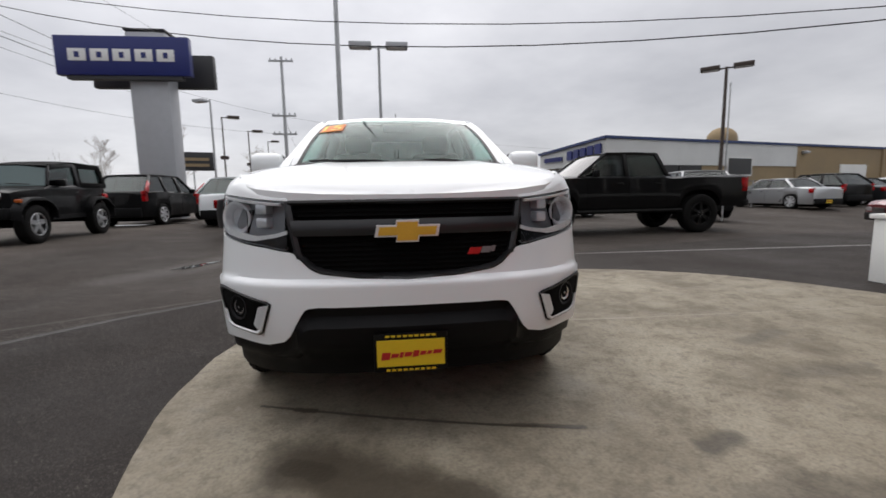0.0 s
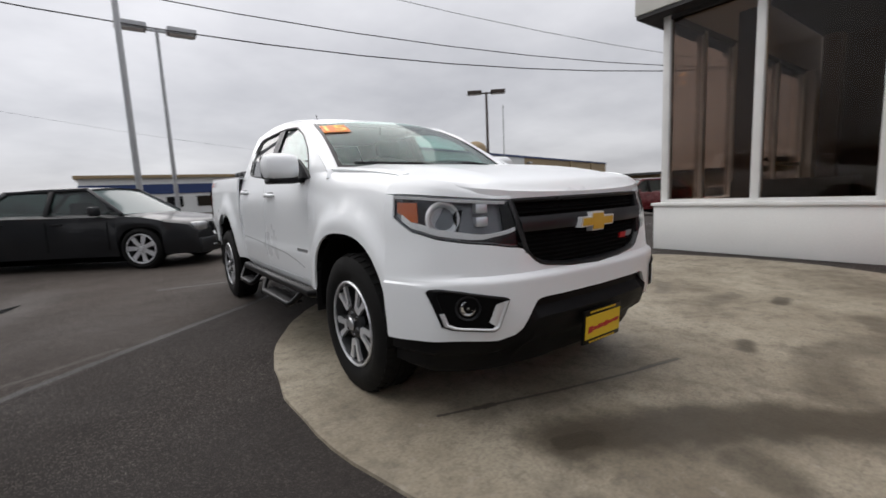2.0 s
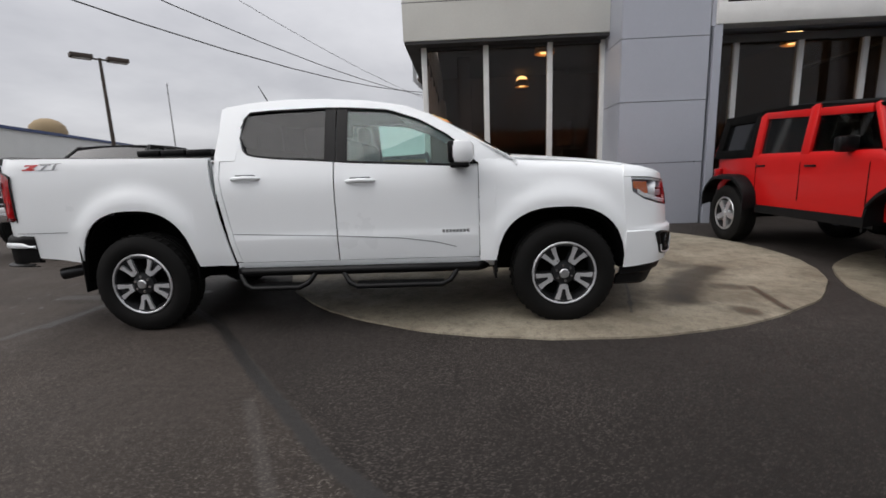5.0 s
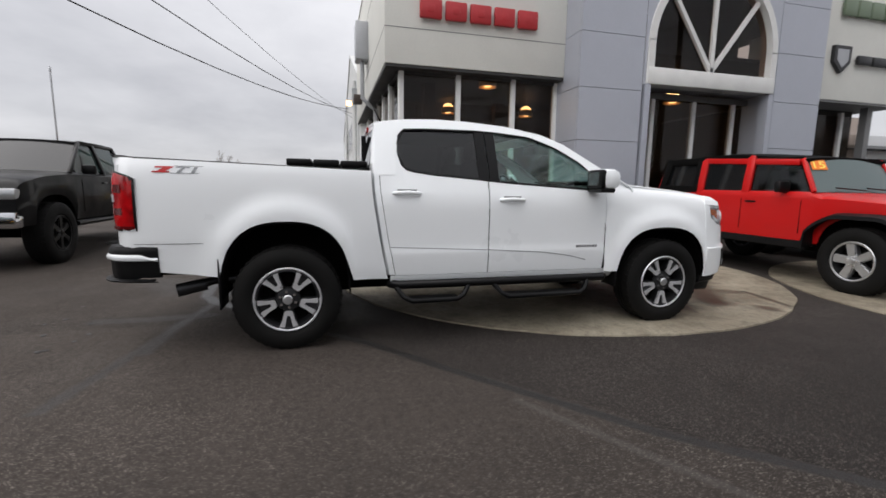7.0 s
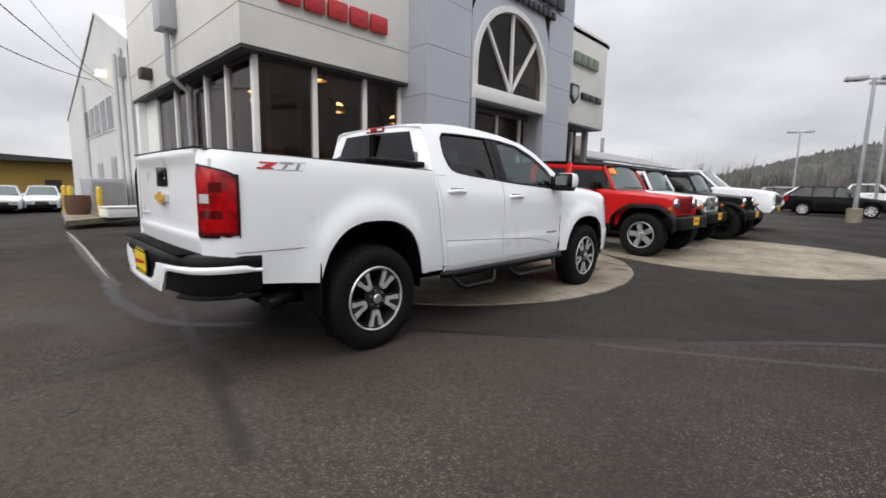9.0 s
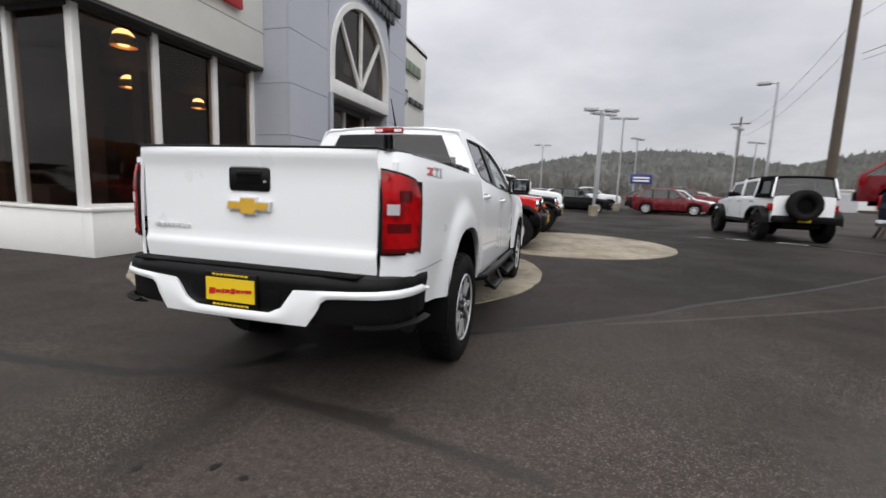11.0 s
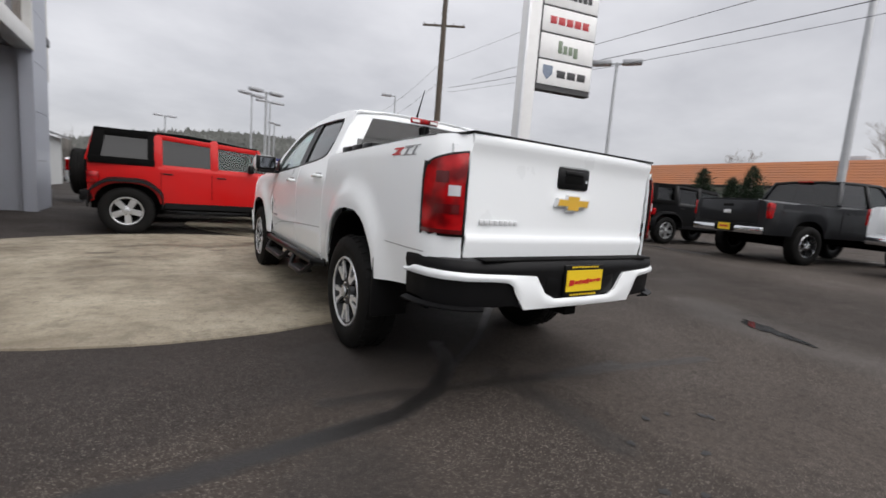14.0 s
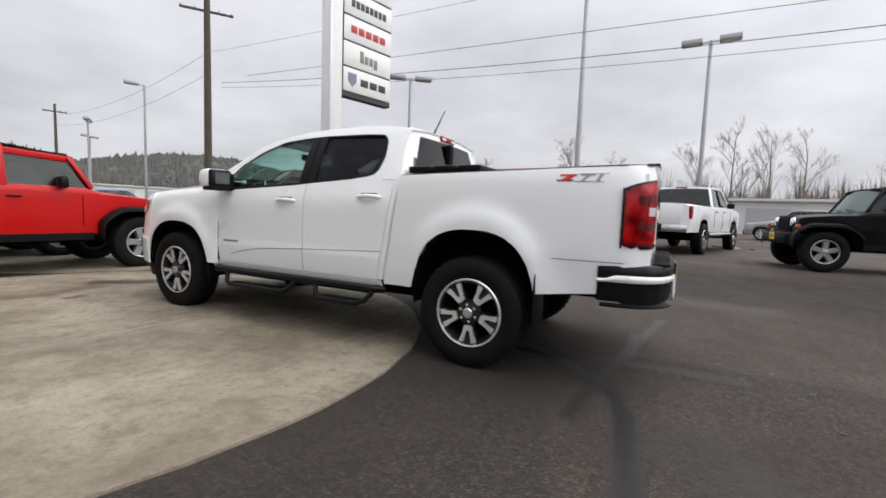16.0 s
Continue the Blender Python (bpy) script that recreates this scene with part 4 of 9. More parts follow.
def air_conditioner():
    a = thing("air_conditioner", "grey outdoor air-conditioning unit beside the wall", "machine", m=pose(14.7, 2.5, 0, 0, 0, 0))
    part("casing", boxed(0, 2.0, -0.5, 0.5, 0.12, 1.25, bevel=0.03), "sign_grey", a)
    for i in range(12):
        part("louvre", boxed(-0.02, -0.002, -0.42, 0.42, 0.22 + 0.08 * i, 0.26 + 0.08 * i), "steel", a)
    part("foot", boxed(0.05, 1.95, -0.45, 0.45, 0, 0.12), "concrete", a)
    s = thing("concrete_kerb", "low pale concrete slab along the yard", "kerb", m=pose(0, 0, 0))
    part("slab", prism(bmesh.new(), [(11.2, 3.95), (16.5, 3.6), (16.5, 1.8), (13.2, 1.8), (12.6, 2.6)], 0, 0.14, "z"), "concrete", s)


air_conditioner()


def barrel(x, y):
    b = thing("planter_barrel", "brown round planter barrel on the slab", "planter", m=pose(x, y, 0.14) @ Matrix.Scale(0.68, 4))
    bm = bmesh.new()
    lathe(bm, [(0.001, 0), (0.42, 0), (0.50, 0.4), (0.47, 0.85), (0.42, 0.85), (0.40, 0.75), (0.001, 0.75)], 28, "z")
    part("tub", bm, "barrel_brown", b)


barrel(13.9, 3.4)


def bollard(x, y):
    b = thing("bollard", "yellow painted steel bollard on the slab", "bollard", "yard bollards", pose(x, y, 0.14) @ Matrix.Scale(0.78, 4))
    bm = bmesh.new()
    lathe(bm, [(0.001, 0), (0.09, 0), (0.09, 1.0), (0.075, 1.06), (0.04, 1.09), (0.001, 1.1)], 16, "z")
    part("post", bm, "bollard_yellow", b)


for q in ((13.3, 2.95), (15.1, 3.45), (16.2, 3.5)):
    bollard(*q)


def annex():
    b = thing("annex_building", "low white metal-sided annex with a flat sloping roof", "building")
    part("wall", boxed(7.4, 16.0, -30, -13.6, 0, 2.75), "siding_white", b)
    part("roof", prism(bmesh.new(), [(7.0, 2.76), (9.4, 3.52), (16, 3.6), (16, 3.7), (9.4, 3.62), (7.0, 2.86)], -30.3, -13.3, "y"), "roof_grey", b, "grey sheet roof")
    bm = bmesh.new()
    tube(bm, [(9.6, -23, 2.7), (9.6, -23, 4.6)], 0.12, 10)
    part("flue", bm, "steel", b, "metal roof flue")


annex()


def long_showroom():
    turn = 16.0
    b = thing("long_showroom", "long low showroom of tan block and white siding, blue roof trim", "building", m=pose(12.4, 22.0, 0, 0, 0, turn))
    h, far = 4.05, 43.1
    # the sign front stands askew to the long wall
    e = Vector((-1.5, 7.2, 0))
    e.rotate(Matrix.Rotation(-radians(turn), 3, "Z"))
    part("wall", boxed(0, 18.1, 0, 0.25, 2.55, h), "siding_white", b, "white upper siding")
    part("wall", boxed(8.2, 18.1, 0.08, 0.3, 0, 2.55), "tan_block", b, "tan block wall")
    part("wall", boxed(18.1, far, 0, 0.3, 0, h - 0.002), "tan_block", b, "tan block wall")
    part("window_band", boxed(0.2, 8.2, 0.1, 0.3, 0, 2.55), "dark_glass", b)
    for x in (2.2, 4.2, 6.2):
        part("mullion", boxed(x - 0.05, x + 0.05, 0.04, 0.1, 0, 2.55), "sign_dark", b)
    low = 0.42  # the sign front drops towards its far end
    bm = sheet(bmesh.new(), [[(0, 0, 2.55), (e.x, e.y, 2.62)], [(0, 0, h), (e.x, e.y, h - low)]], thick=0.2)
    part("wall", bm, "siding_white", b, "white sign fascia")
    part("window_band", prism(bmesh.new(), [(0.1, 0.1), (e.x + 0.15, e.y - 0.1), (e.x + 0.25, e.y - 0.1), (0.2, 0.3)], 0, 2.54, "z"), "dark_glass", b)
    part("roof_trim", boxed(-0.1, far + 0.1, -0.1, 0.3, h, h + 0.16), "trim_blue", b, "dark blue metal roof trim")
    bm = bmesh.new()
    beam(bm, (-0.02, 0.0, h + 0.08), (e.x - 0.02, e.y, h - low + 0.08), 0.3, 0.15)
    part("roof_trim", bm, "trim_blue", b)
    part("roof", prism(bmesh.new(), [(1.0, 0.3), (e.x + 1.2, e.y), (far, e.y), (far, 0.3)], h - 0.1, h, "z"), "roof_dark", b)
    part("wall", boxed(e.x + 0.3, far, e.y - 0.2, e.y, 0, h - 0.1), "tan_block", b)
    part("wall", boxed(far - 0.3, far, 0.3, e.y - 0.2, 0, h - 0.1), "tan_block", b)
    w = part("window", boxed(10.6, 13.0, -0.04, -0.002, 1.95, 3.05), "dark_glass", b)
    part("frame", boxed(10.5, 13.1, -0.03, -0.001, 1.85, 3.15), "frame_white", w)
    part("door", boxed(23.7, 27.4, -0.07, -0.002, 0.0, 2.75), "wall_white", b, "white roller door")
    for x in (29.9, 37.0):
        part("pilaster", boxed(x - 0.28, x + 0.28, -0.12, -0.002, 0, h - 0.002), "tan_block", b)
    part("wall_lamp", boxed(18.6, 19.1, -0.35, -0.002, 3.5, 3.68, bevel=0.03), "sign_grey", b)
    s = thing("blue_fascia_sign", "row of dark blue sign blocks on the white fascia", "sign")
    d = Vector((-1.5, 7.2, 0)).normalized()
    o = Vector((12.36, 21.98, 0))
    nrm = Vector((-d.y, d.x, 0))
    for i in range(5):
        a = o + d * (0.62 + i * 0.72) + nrm * 0.06
        bm = bmesh.new()
        beam(bm, a + Vector((0, 0, 3.02)), a + Vector((0, 0, 3.78 - 0.04 * i)), 0.1, 0.54, up=d)
        part("block", bm, "sign_blue", s)
    for i in range(7):
        a = o + d * (4.5 + i * 0.33) + nrm * 0.06
        bm = bmesh.new()
        beam(bm, a + Vector((0, 0, 3.05)), a + Vector((0, 0, 3.35)), 0.08, 0.24, up=d)
        part("block", bm, "sign_blue", s)
    dish = thing("roof_dome", "pale round dish on the flat roof", "dish", m=pose(23.6, 26.9, h))
    bm = bmesh.new()
    lathe(bm, [(0.001, 0), (0.95, 0), (0.98, 0.5), (0.9, 0.85), (0.6, 1.15), (0.3, 1.28), (0.001, 1.32)], 24, "z")
    part("shell", bm, "tan_block", dish)


long_showroom()


def yellow_hall():
    b = thing("yellow_building", "low mustard-yellow block building with a dark shallow-pitched eave", "building", m=pose(47, 0, 0))
    part("wall", boxed(0, 12, -0.2, 12.5, -1.2, 2.62), "yellow_block", b)
    part("wall", boxed(0.6, 12, 12.5, 28.0, -1.2, 2.05), "tan_block", b)
    bm = bmesh.new()
    prism(bm, [(-1.2, 2.60), (13.2, 2.60), (13.2, 2.85), (5.0, 3.12), (-1.2, 2.80)], -1.0, 12.5, "x")
    part("eave", bm, "roof_dark", b, "dark shallow eave")
    part("eave", boxed(-0.2, 12.5, 12.6, 28.5, 2.05, 2.3), "roof_dark", b, "dark flat eave")
    bm = bmesh.new()
    tube(bm, [(-0.5, 12.0, -1.1), (-0.5, 12.0, 2.6)], 0.09, 8)
    part("post", bm, "frame_white", b)
    for y in (1.0, 5, 9.0):
        part("door", boxed(-0.03, -0.002, y, y + 1.1, -1.2, 1.1), "sign_dark", b)


yellow_hall()


def cargo_trailer():
    t = thing("cargo_trailer", "plain white enclosed box trailer parked in the yard", "trailer", m=pose(31.0, 5.7, rise(31.5, 7)))
    part("body", boxed(0, 3.6, 0, 2.5, 0.42, 2.35, bevel=0.04), "siding_white", t)
    part("chassis", boxed(-0.1, 4.4, 0.6, 1.9, 0.32, 0.42), "steel_brown", t)
    for y in (0.02, 2.28):
        bm = bmesh.new()
        lathe(bm, [(0.12, y), (0.34, y), (0.36, y + 0.03), (0.36, y + 0.17), (0.34, y + 0.2), (0.12, y + 0.2)], 24, "y")
        w = part("wheel", bm, "tyre", t)
        w.location = (1.9, 0, 0.36)
    for z in (0.62, 2.18):
        part("trim_rail", boxed(-0.012, 0.0, 0.1, 2.4, z, z + 0.05), "steel", t)
    part("door_joint", boxed(-0.006, 0.0, 1.24, 1.26, 0.5, 2.28), "sign_dark", t)


cargo_trailer()


def orange_hall():
    """Local y runs along the front, which looks to +x."""
    b = thing("orange_roofed_building", "long low cream building with an orange shingled mansard roof", "building", m=heading(-31.4, 1.4, 0.05, 1.0))
    L, d, z0, z1 = 38.0, 9.0, 3.35, 5.0
    part("wall", boxed(0.6, d, 0.8, L, 0, z0), "wall_cream", b)
    roof = part("roof", sheet(bmesh.new(), [[(0.9, 0.9, z1), (d, 0.9, z1)], [(0.9, L - 0.9, z1), (d, L - 0.9, z1)]], thick=0.15), "orange_roof", b, "orange shingled mansard roof")
    n = 9
    for i in range(n):
        za, zb = z0 - 0.02 + (z1 - z0) * i / n, z0 - 0.02 + (z1 - z0) * (i + 1) / n + 0.03
        o = lambda z: -0.9 + 1.8 * (z - z0) / (z1 - z0)
        bm = bmesh.new()
        # one course runs along the front and returns along both ends
        ring = lambda z, out: [(d, o(z) - out, z), (o(z) - out, o(z) - out, z), (o(z) - out, L - o(z) + out, z), (d, L - o(z) + out, z)]
        sheet(bm, [ring(za, 0.05), ring(zb, 0.012), ring(zb, -0.03)], thick=0.02)
        part("shingle_course", bm, "orange_roof", roof)
    part("soffit", boxed(-0.85, d, -0.85, L + 0.85, z0 - 0.1, z0 - 0.03), "soffit_grey", b)
    part("roof_vent", boxed(3.6, 4.4, 5.0, 5.8, z1, z1 + 0.6, bevel=0.03), "sign_grey", b)
    # solid near-black box before the wall stands in for the porch's shade
    part("porch", boxed(0.1, 0.6, 1.6, 7.0, 0.0, 2.6), "room_dark", b, "dark box painted as the shade of a porch")
    for y in (9, 13, 17, 21, 25):
        part("window", boxed(0.55, 0.598, y, y + 1.8, 0.8, 2.1), "dark_glass", b)


orange_hall()


def long_shed(x, y, length, turn, h, material, label):
    b = thing("storage_shed", label, "building", m=pose(x, y, 0, 0, 0, turn))
    part("wall", boxed(0, 6, 0, length, 0, h), material, b)
    part("roof", boxed(-0.3, 6.3, -0.3, length + 0.3, h, h + 0.2), "siding_white", b)
    for i in range(int(length / 5)):
        part("door", boxed(6.002, 6.04, 1 + 5 * i, 4 + 5 * i, 0, h - 0.6), "sign_grey", b)


long_shed(-46, 10, 40, -6, 2.9, "siding_white", "long low white storage shed behind the car park")
long_shed(-60, -70, 50, 60, 3.2, "sign_grey", "long low grey shed across the road")
long_shed(-30, -82, 40, 85, 3.4, "siding_white", "long low white shed across the road")


# ---------------- signs, poles, wires ----------------
def blue_pylon():
    s = thing("pylon_sign", "tall grey sign pylon with a wide dark blue board", "sign", m=pose(0, 17.0, 0))
    part("column", boxed(-10.62, -9.08, 0, 0.9, 0, 7.75, bevel=0.12), "sign_grey", s, "brushed grey metal column")
    part("column_cap", boxed(-10.64, -9.06, -0.02, 0.92, 7.75, 7.84, bevel=0.03), "sign_dark", s)
    bd = part("board", boxed(-13.05, -8.05, -0.35, -0.02, 5.92, 7.42, bevel=0.03), "sign_blue", s, "dark blue sign board")
    part("rear_board", boxed(-12.5, -7.62, 0.92, 1.25, 5.72, 7.1, bevel=0.03), "sign_dark", s)
    part("board_foot", boxed(-12.7, -8.4, -0.3, 0.0, 5.78, 5.92), "sign_dark", s)
    for i in range(5):
        x = -12.55 + i * 0.82
        bm = bmesh.new()
        box(bm, x, x + 0.66, -0.372, -0.351, 6.46, 6.92, bevel=0.006)
        part("block", bm, "sign_white", bd)
        part("block_gap", boxed(x + 0.24, x + 0.42, -0.378, -0.3725, 6.58, 6.80), "sign_blue", bd)


blue_pylon()


def white_pylon():
    a, b = Vector((-11.1, -8.05, 0)), Vector((-13.65, -7.45, 0))
    d = (b - a).normalized()
    n = Vector((d.y, -d.x, 0))
    if n.dot(Vector((1, 6, 0)) - a) < 0:
        n = -n
    m = Matrix.Translation(a) @ Matrix(((d.x, n.x, 0, 0), (d.y, n.y, 0, 0), (0, 0, 1, 0), (0, 0, 0, 1)))
    s = thing("pylon_sign", "tall white sign pylon with stacked white sign panels", "sign", m=m)
    w = (b - a).length
    bm = bmesh.new()
    box(bm, -0.66, -0.06, -0.55, 0.15, 0, 13.5, bevel=0.09)
    part("column", bm, "sign_white", s, "glossy white metal column")
    part("column_edge", boxed(-0.70, -0.60, 0.02, 0.19, 0.3, 13.4, bevel=0.02), "badge_silver", s, "bright metal strip")
    part("column_foot", boxed(-0.95, 0.1, -0.7, 0.3, 0, 0.25), "concrete", s)
    part("board_back", boxed(-0.05, w + 0.03, -0.30, 0.08, 5.80, 14.0), "sign_dark", s)
    kinds = [("letter_black", 3), ("letter_black", 4), ("letter_red", 5), ("letter_black", 8), ("letter_black", 9), ("letter_black", 7), ("letter_black", 6)]
    for i, (mt, cnt) in enumerate(kinds):
        z0 = 6.02 + i * 1.045
        pn = part("panel", boxed(0.0, w, 0.081, 0.12, z0, z0 + 0.975, bevel=0.01), "sign_white", s, "white sign panel")
        x0, x1 = (0.9, w - 0.2) if i == 0 else ((0.85, w - 0.75) if i == 1 else (0.35, w - 0.3))
        step = (x1 - x0) / cnt
        for j in range(cnt):
            bm = bmesh.new()
            if i == 1:
                hh = (0.50, 0.34, 0.34, 0.42)[j]
                box(bm, x0 + j * step, x0 + (j + 0.8) * step, 0.121, 0.128, z0 + 0.27 - (0.09 if j == 3 else 0), z0 + 0.27 + hh - (0.09 if j == 3 else 0), bevel=0.002)
            else:
                box(bm, x0 + j * step, x0 + (j + 0.82) * step, 0.121, 0.128, z0 + 0.34, z0 + 0.64, bevel=0.002)
            part("block", bm, mt if i != 1 else "letter_green", pn)
        if i == 0:
            part("shield", prism(bmesh.new(), [(0.22, z0 + 0.78), (0.68, z0 + 0.78), (0.68, z0 + 0.45), (0.45, z0 + 0.2), (0.22, z0 + 0.45)], 0.121, 0.128, "y"), "sign_shield", pn, "small blue shield")


white_pylon()


def lamp_head(bm, x, y, z, w=0.75, d=0.42, h=0.17):
    box(bm, x - w / 2, x + w / 2, y - d / 2, y + d / 2, z - h / 2, z + h / 2, bevel=0.02)


def light_pole(x, y, h, turn, material="steel_brown", heads=2, base=True, label="", side=1.0, w=0.75, thick=0.075):
    p = thing("street_lamp", label or "brown steel car-park light pole with twin box heads", "street lamp", "car-park lights", pose(x, y, 0, 0, 0, turn))
    bm = bmesh.new()
    tube(bm, [(0, 0, 0.5 if base else 0), (0, 0, h * 0.6), (0, 0, h)], [thick * 1.2, thick, thick * 0.8], 10)
    part("pole", bm, material, p)
    if base:
        bm = bmesh.new()
        lathe(bm, [(0.001, 0), (0.28, 0), (0.28, 0.6), (0.24, 0.64), (0.001, 0.64)], 20, "z")
        part("concrete_base", bm, "concrete", p, "round concrete base")
    bm = bmesh.new()
    xs = (-0.62, 0.62) if heads == 2 else (0.7,)
    beam(bm, (min(-0.3, xs[0]) if heads == 2 else 0, 0, h - 0.05), (0.6, 0, h - 0.05), 0.06, 0.06)
    part("arm", bm, material, p)
    for q in xs:
        bm = bmesh.new()
        lamp_head(bm, q, 0, h, w)
        hd = part("lamp_head", bm, material if material != "steel" else "sign_grey", p)
        part("lens", boxed(q - w * 0.4, q + w * 0.4, -0.16, 0.16, h - 0.105, h - 0.0875), "sign_white", hd)
    return p


light_pole(14.6, 15.6, 6.3, -40)
light_pole(-0.40, 13.1, 6.1, 0, "steel", label="slim grey car-park light pole with twin box heads", thick=0.055)
light_pole(-2.95, -21.5, 6.2, 20, "steel", label="grey steel car-park light pole with twin box heads")
light_pole(-14.7, -6.9, 7.4, -53, "steel", label="grey steel car-park light pole with twin box heads", w=0.8)
light_pole(-15.8, 5.5, 7.8, 84, "steel", label="grey steel car-park light pole with twin box heads", w=0.7)
light_pole(-13.4, -26.4, 8.6, -20, "steel", heads=1, label="grey steel street light with one head")
light_pole(-3.6, -31.0, 7.6, 35, "steel", label="grey steel car-park light pole with twin box heads", w=1.0)
light_pole(-5.3, -33.0, 7.6, 10, "steel", label="grey steel car-park light pole with twin box heads", w=1.0)
light_pole(-8.0, -45.0, 7.4, 50, "steel", label="grey steel car-park light pole with twin box heads")
light_pole(2.0, -48.0, 7.0, 15, "steel", label="grey steel car-park light pole with twin box heads")
light_pole(-20.0, -48.0, 7.4, 30, "steel", label="grey steel car-park light pole with twin box heads")
light_pole(-14.5, -36.0, 7.2, 60, "steel", label="grey steel car-park light pole with twin box heads")
for x, y, h in ((-11.2, 28.4, 6.3), (-11.6, 35.0, 6.3), (-12.9, 45.5, 6.7)):
    p = light_pole(x, y, h, 20, heads=1, label="slim dark light pole with one box head and a low floodlight", thick=0.05)
    part("floodlight", boxed(-0.25, 0.25, -0.22, 0.22, h * 0.56, h * 0.56 + 0.22, bevel=0.03), "steel_brown", p)
light_pole(-10.6, 25.1, 6.7, 160, "steel", heads=1, label="slim grey street light with one head", thick=0.06)


def utility_pole(x, y, h, turn, arms=(0.9,), material="pole_wood", r=0.16, span=1.1):
    p = thing("utility_pole", "weathered wooden utility pole with a crossarm", "pole", "", pose(x, y, 0, 0, 0, turn))
    bm = bmesh.new()
    tube(bm, [(0, 0, 0), (0, 0, h * 0.5), (0, 0, h)], [r * 1.15, r, r * 0.75], 12)
    part("pole", bm, material, p)
    for a in arms:
        bm = bmesh.new()
        box(bm, -span, span, -0.2, -0.08, h * a - 0.06, h * a + 0.06)
        arm = part("crossarm", bm, material, p)
        for q in (-span + 0.1, -span * 0.45, span * 0.45, span - 0.1):
            bm = bmesh.new()
            lathe(bm, [(0.001, 0), (0.05, 0.0), (0.06, 0.08), (0.03, 0.16), (0.001, 0.17)], 8, "z")
            o = part("insulator", bm, "sign_grey", arm)
            o.location = (q, -0.14, h * a + 0.06)
    return p


utility_pole(-14.7, -21.9, 16.0, -35, (0.815,), span=1.5, r=0.22)
utility_pole(-8.2, 33.0, 11.5, 0, (0.97, 0.62, 0.5), "steel", r=0.13, span=0.9)
utility_pole(-22.0, -60.0, 12.0, -20, (0.93,))


def mast(x, y, h, r, material, label):
    p = thing("mast", label, "pole", m=pose(x, y, 0))
    bm = bmesh.new()
    tube(bm, [(0, 0, 0), (0, 0, h)], [r, r * 0.75], 12)
    part("pole", bm, material, p)
    bm = bmesh.new()
    lathe(bm, [(0.001, h - 0.02), (r, h), (r * 1.2, h + 0.06), (0.001, h + 0.14)], 12, "z")
    part("cap", bm, material, p)


mast(-1.42, 9.8, 14.0, 0.070, "steel", "tall slim grey steel flag mast")
mast(-17.2, 0.65, 10.8, 0.13, "steel", "tall grey steel pole with a small lamp on top")
mast(10.45, 10.2, 4.2, 0.026, "steel", "thin grey steel whip mast")


def wire(a, b, sag, r=0.014):
    bm = bmesh.new()
    a, b = Vector(a), Vector(b)
    pts = [a.lerp(b, t) - Vector((0, 0, sag * 4 * t * (1 - t))) for t in frange(0, 1, 24)]
    tube(bm, pts, r * 0.78, 5, False)
    tagged(link(bm, "overhead_cable", "wire"), "thin black overhead cable strung between poles", "cable", "overhead cables")


def WIRES():
    wire((21.2, 1.8, 5.45), (-31.4, 21.9, 15.0), 4.4, 0.02)
    wire((16.8, 1.8, 4.5), (-32.5, 18.5, 15.1), 3.7, 0.014)
    wire((16.8, 1.8, 4.3), (-32.5, 17.0, 16.5), 3.2, 0.008)
    wire((-16.6, -20.6, 9.5), (-14.8, 30.0, 8.0), 0.06, 0.016)
    wire((-14.5, -20.3, 8.45), (-14.8, 30.0, 7.7), 0.8, 0.018)
    wire((-14.7, -20.6, 8.25), (-15.3, 30.0, 7.5), 0.9, 0.012)
    wire((-14.9, -21.9, 10.6), (-13.6, 30.0, 11.0), 0.5, 0.010)
    wire((-14.7, -21.9, 10.5), (-22.0, -60.0, 10.8), 1.0, 0.014)
    wire((-14.7, -21.9, 9.2), (-22.0, -60.0, 9.6), 1.0, 0.014)
    wire((-8.2, 33.0, 7.1), (-14.0, 70.0, 7.0), 1.0, 0.012)
    wire((-8.2, 33.0, 7.1), (-22.0, 20.0, 10.5), 0.6, 0.012)
    wire((-8.2, 33.0, 5.8), (-24.0, 22.0, 7.5), 0.6, 0.012)
    wire((-8.2, 33.0, 7.1), (30.0, 50.0, 6.0), 0.8, 0.008)


# ---------------- wheels ----------------
WHEELS = {}


def tyre_mesh(r, w, rim):
    bm = bmesh.new()
    h = w / 2
    prof = [(rim, -h * 0.72), (rim + 0.03, -h * 0.93), ((r + rim) / 2, -h), (r - 0.035, -h * 0.93), (r - 0.008, -h * 0.80), (r, -h * 0.6), (r, -h * 0.22), (r - 0.008, -h * 0.2), (r - 0.008, -h * 0.12), (r, -h * 0.1),
            (r, h * 0.1), (r - 0.008, h * 0.12), (r - 0.008, h * 0.2), (r, h * 0.22), (r, h * 0.6), (r - 0.008, h * 0.80), (r - 0.035, h * 0.93), ((r + rim) / 2, h), (rim + 0.03, h * 0.93), (rim, h * 0.72)]
    lathe(bm, prof, 48, "x", False)
    # shoulder lugs
    for j in range(40):
        a = 2 * math.pi * j / 40
        for s in (-1, 1):
            c, d = math.cos(a), math.sin(a)
            p = Vector((s * h * 0.80, (r - 0.012) * c, (r - 0.012) * d))
            q = Vector((s * h * 0.52, (r + 0.002) * c, (r + 0.002) * d))
            beam(bm, p, q, 0.026, 0.014, up=(0, c, d))
    return bm


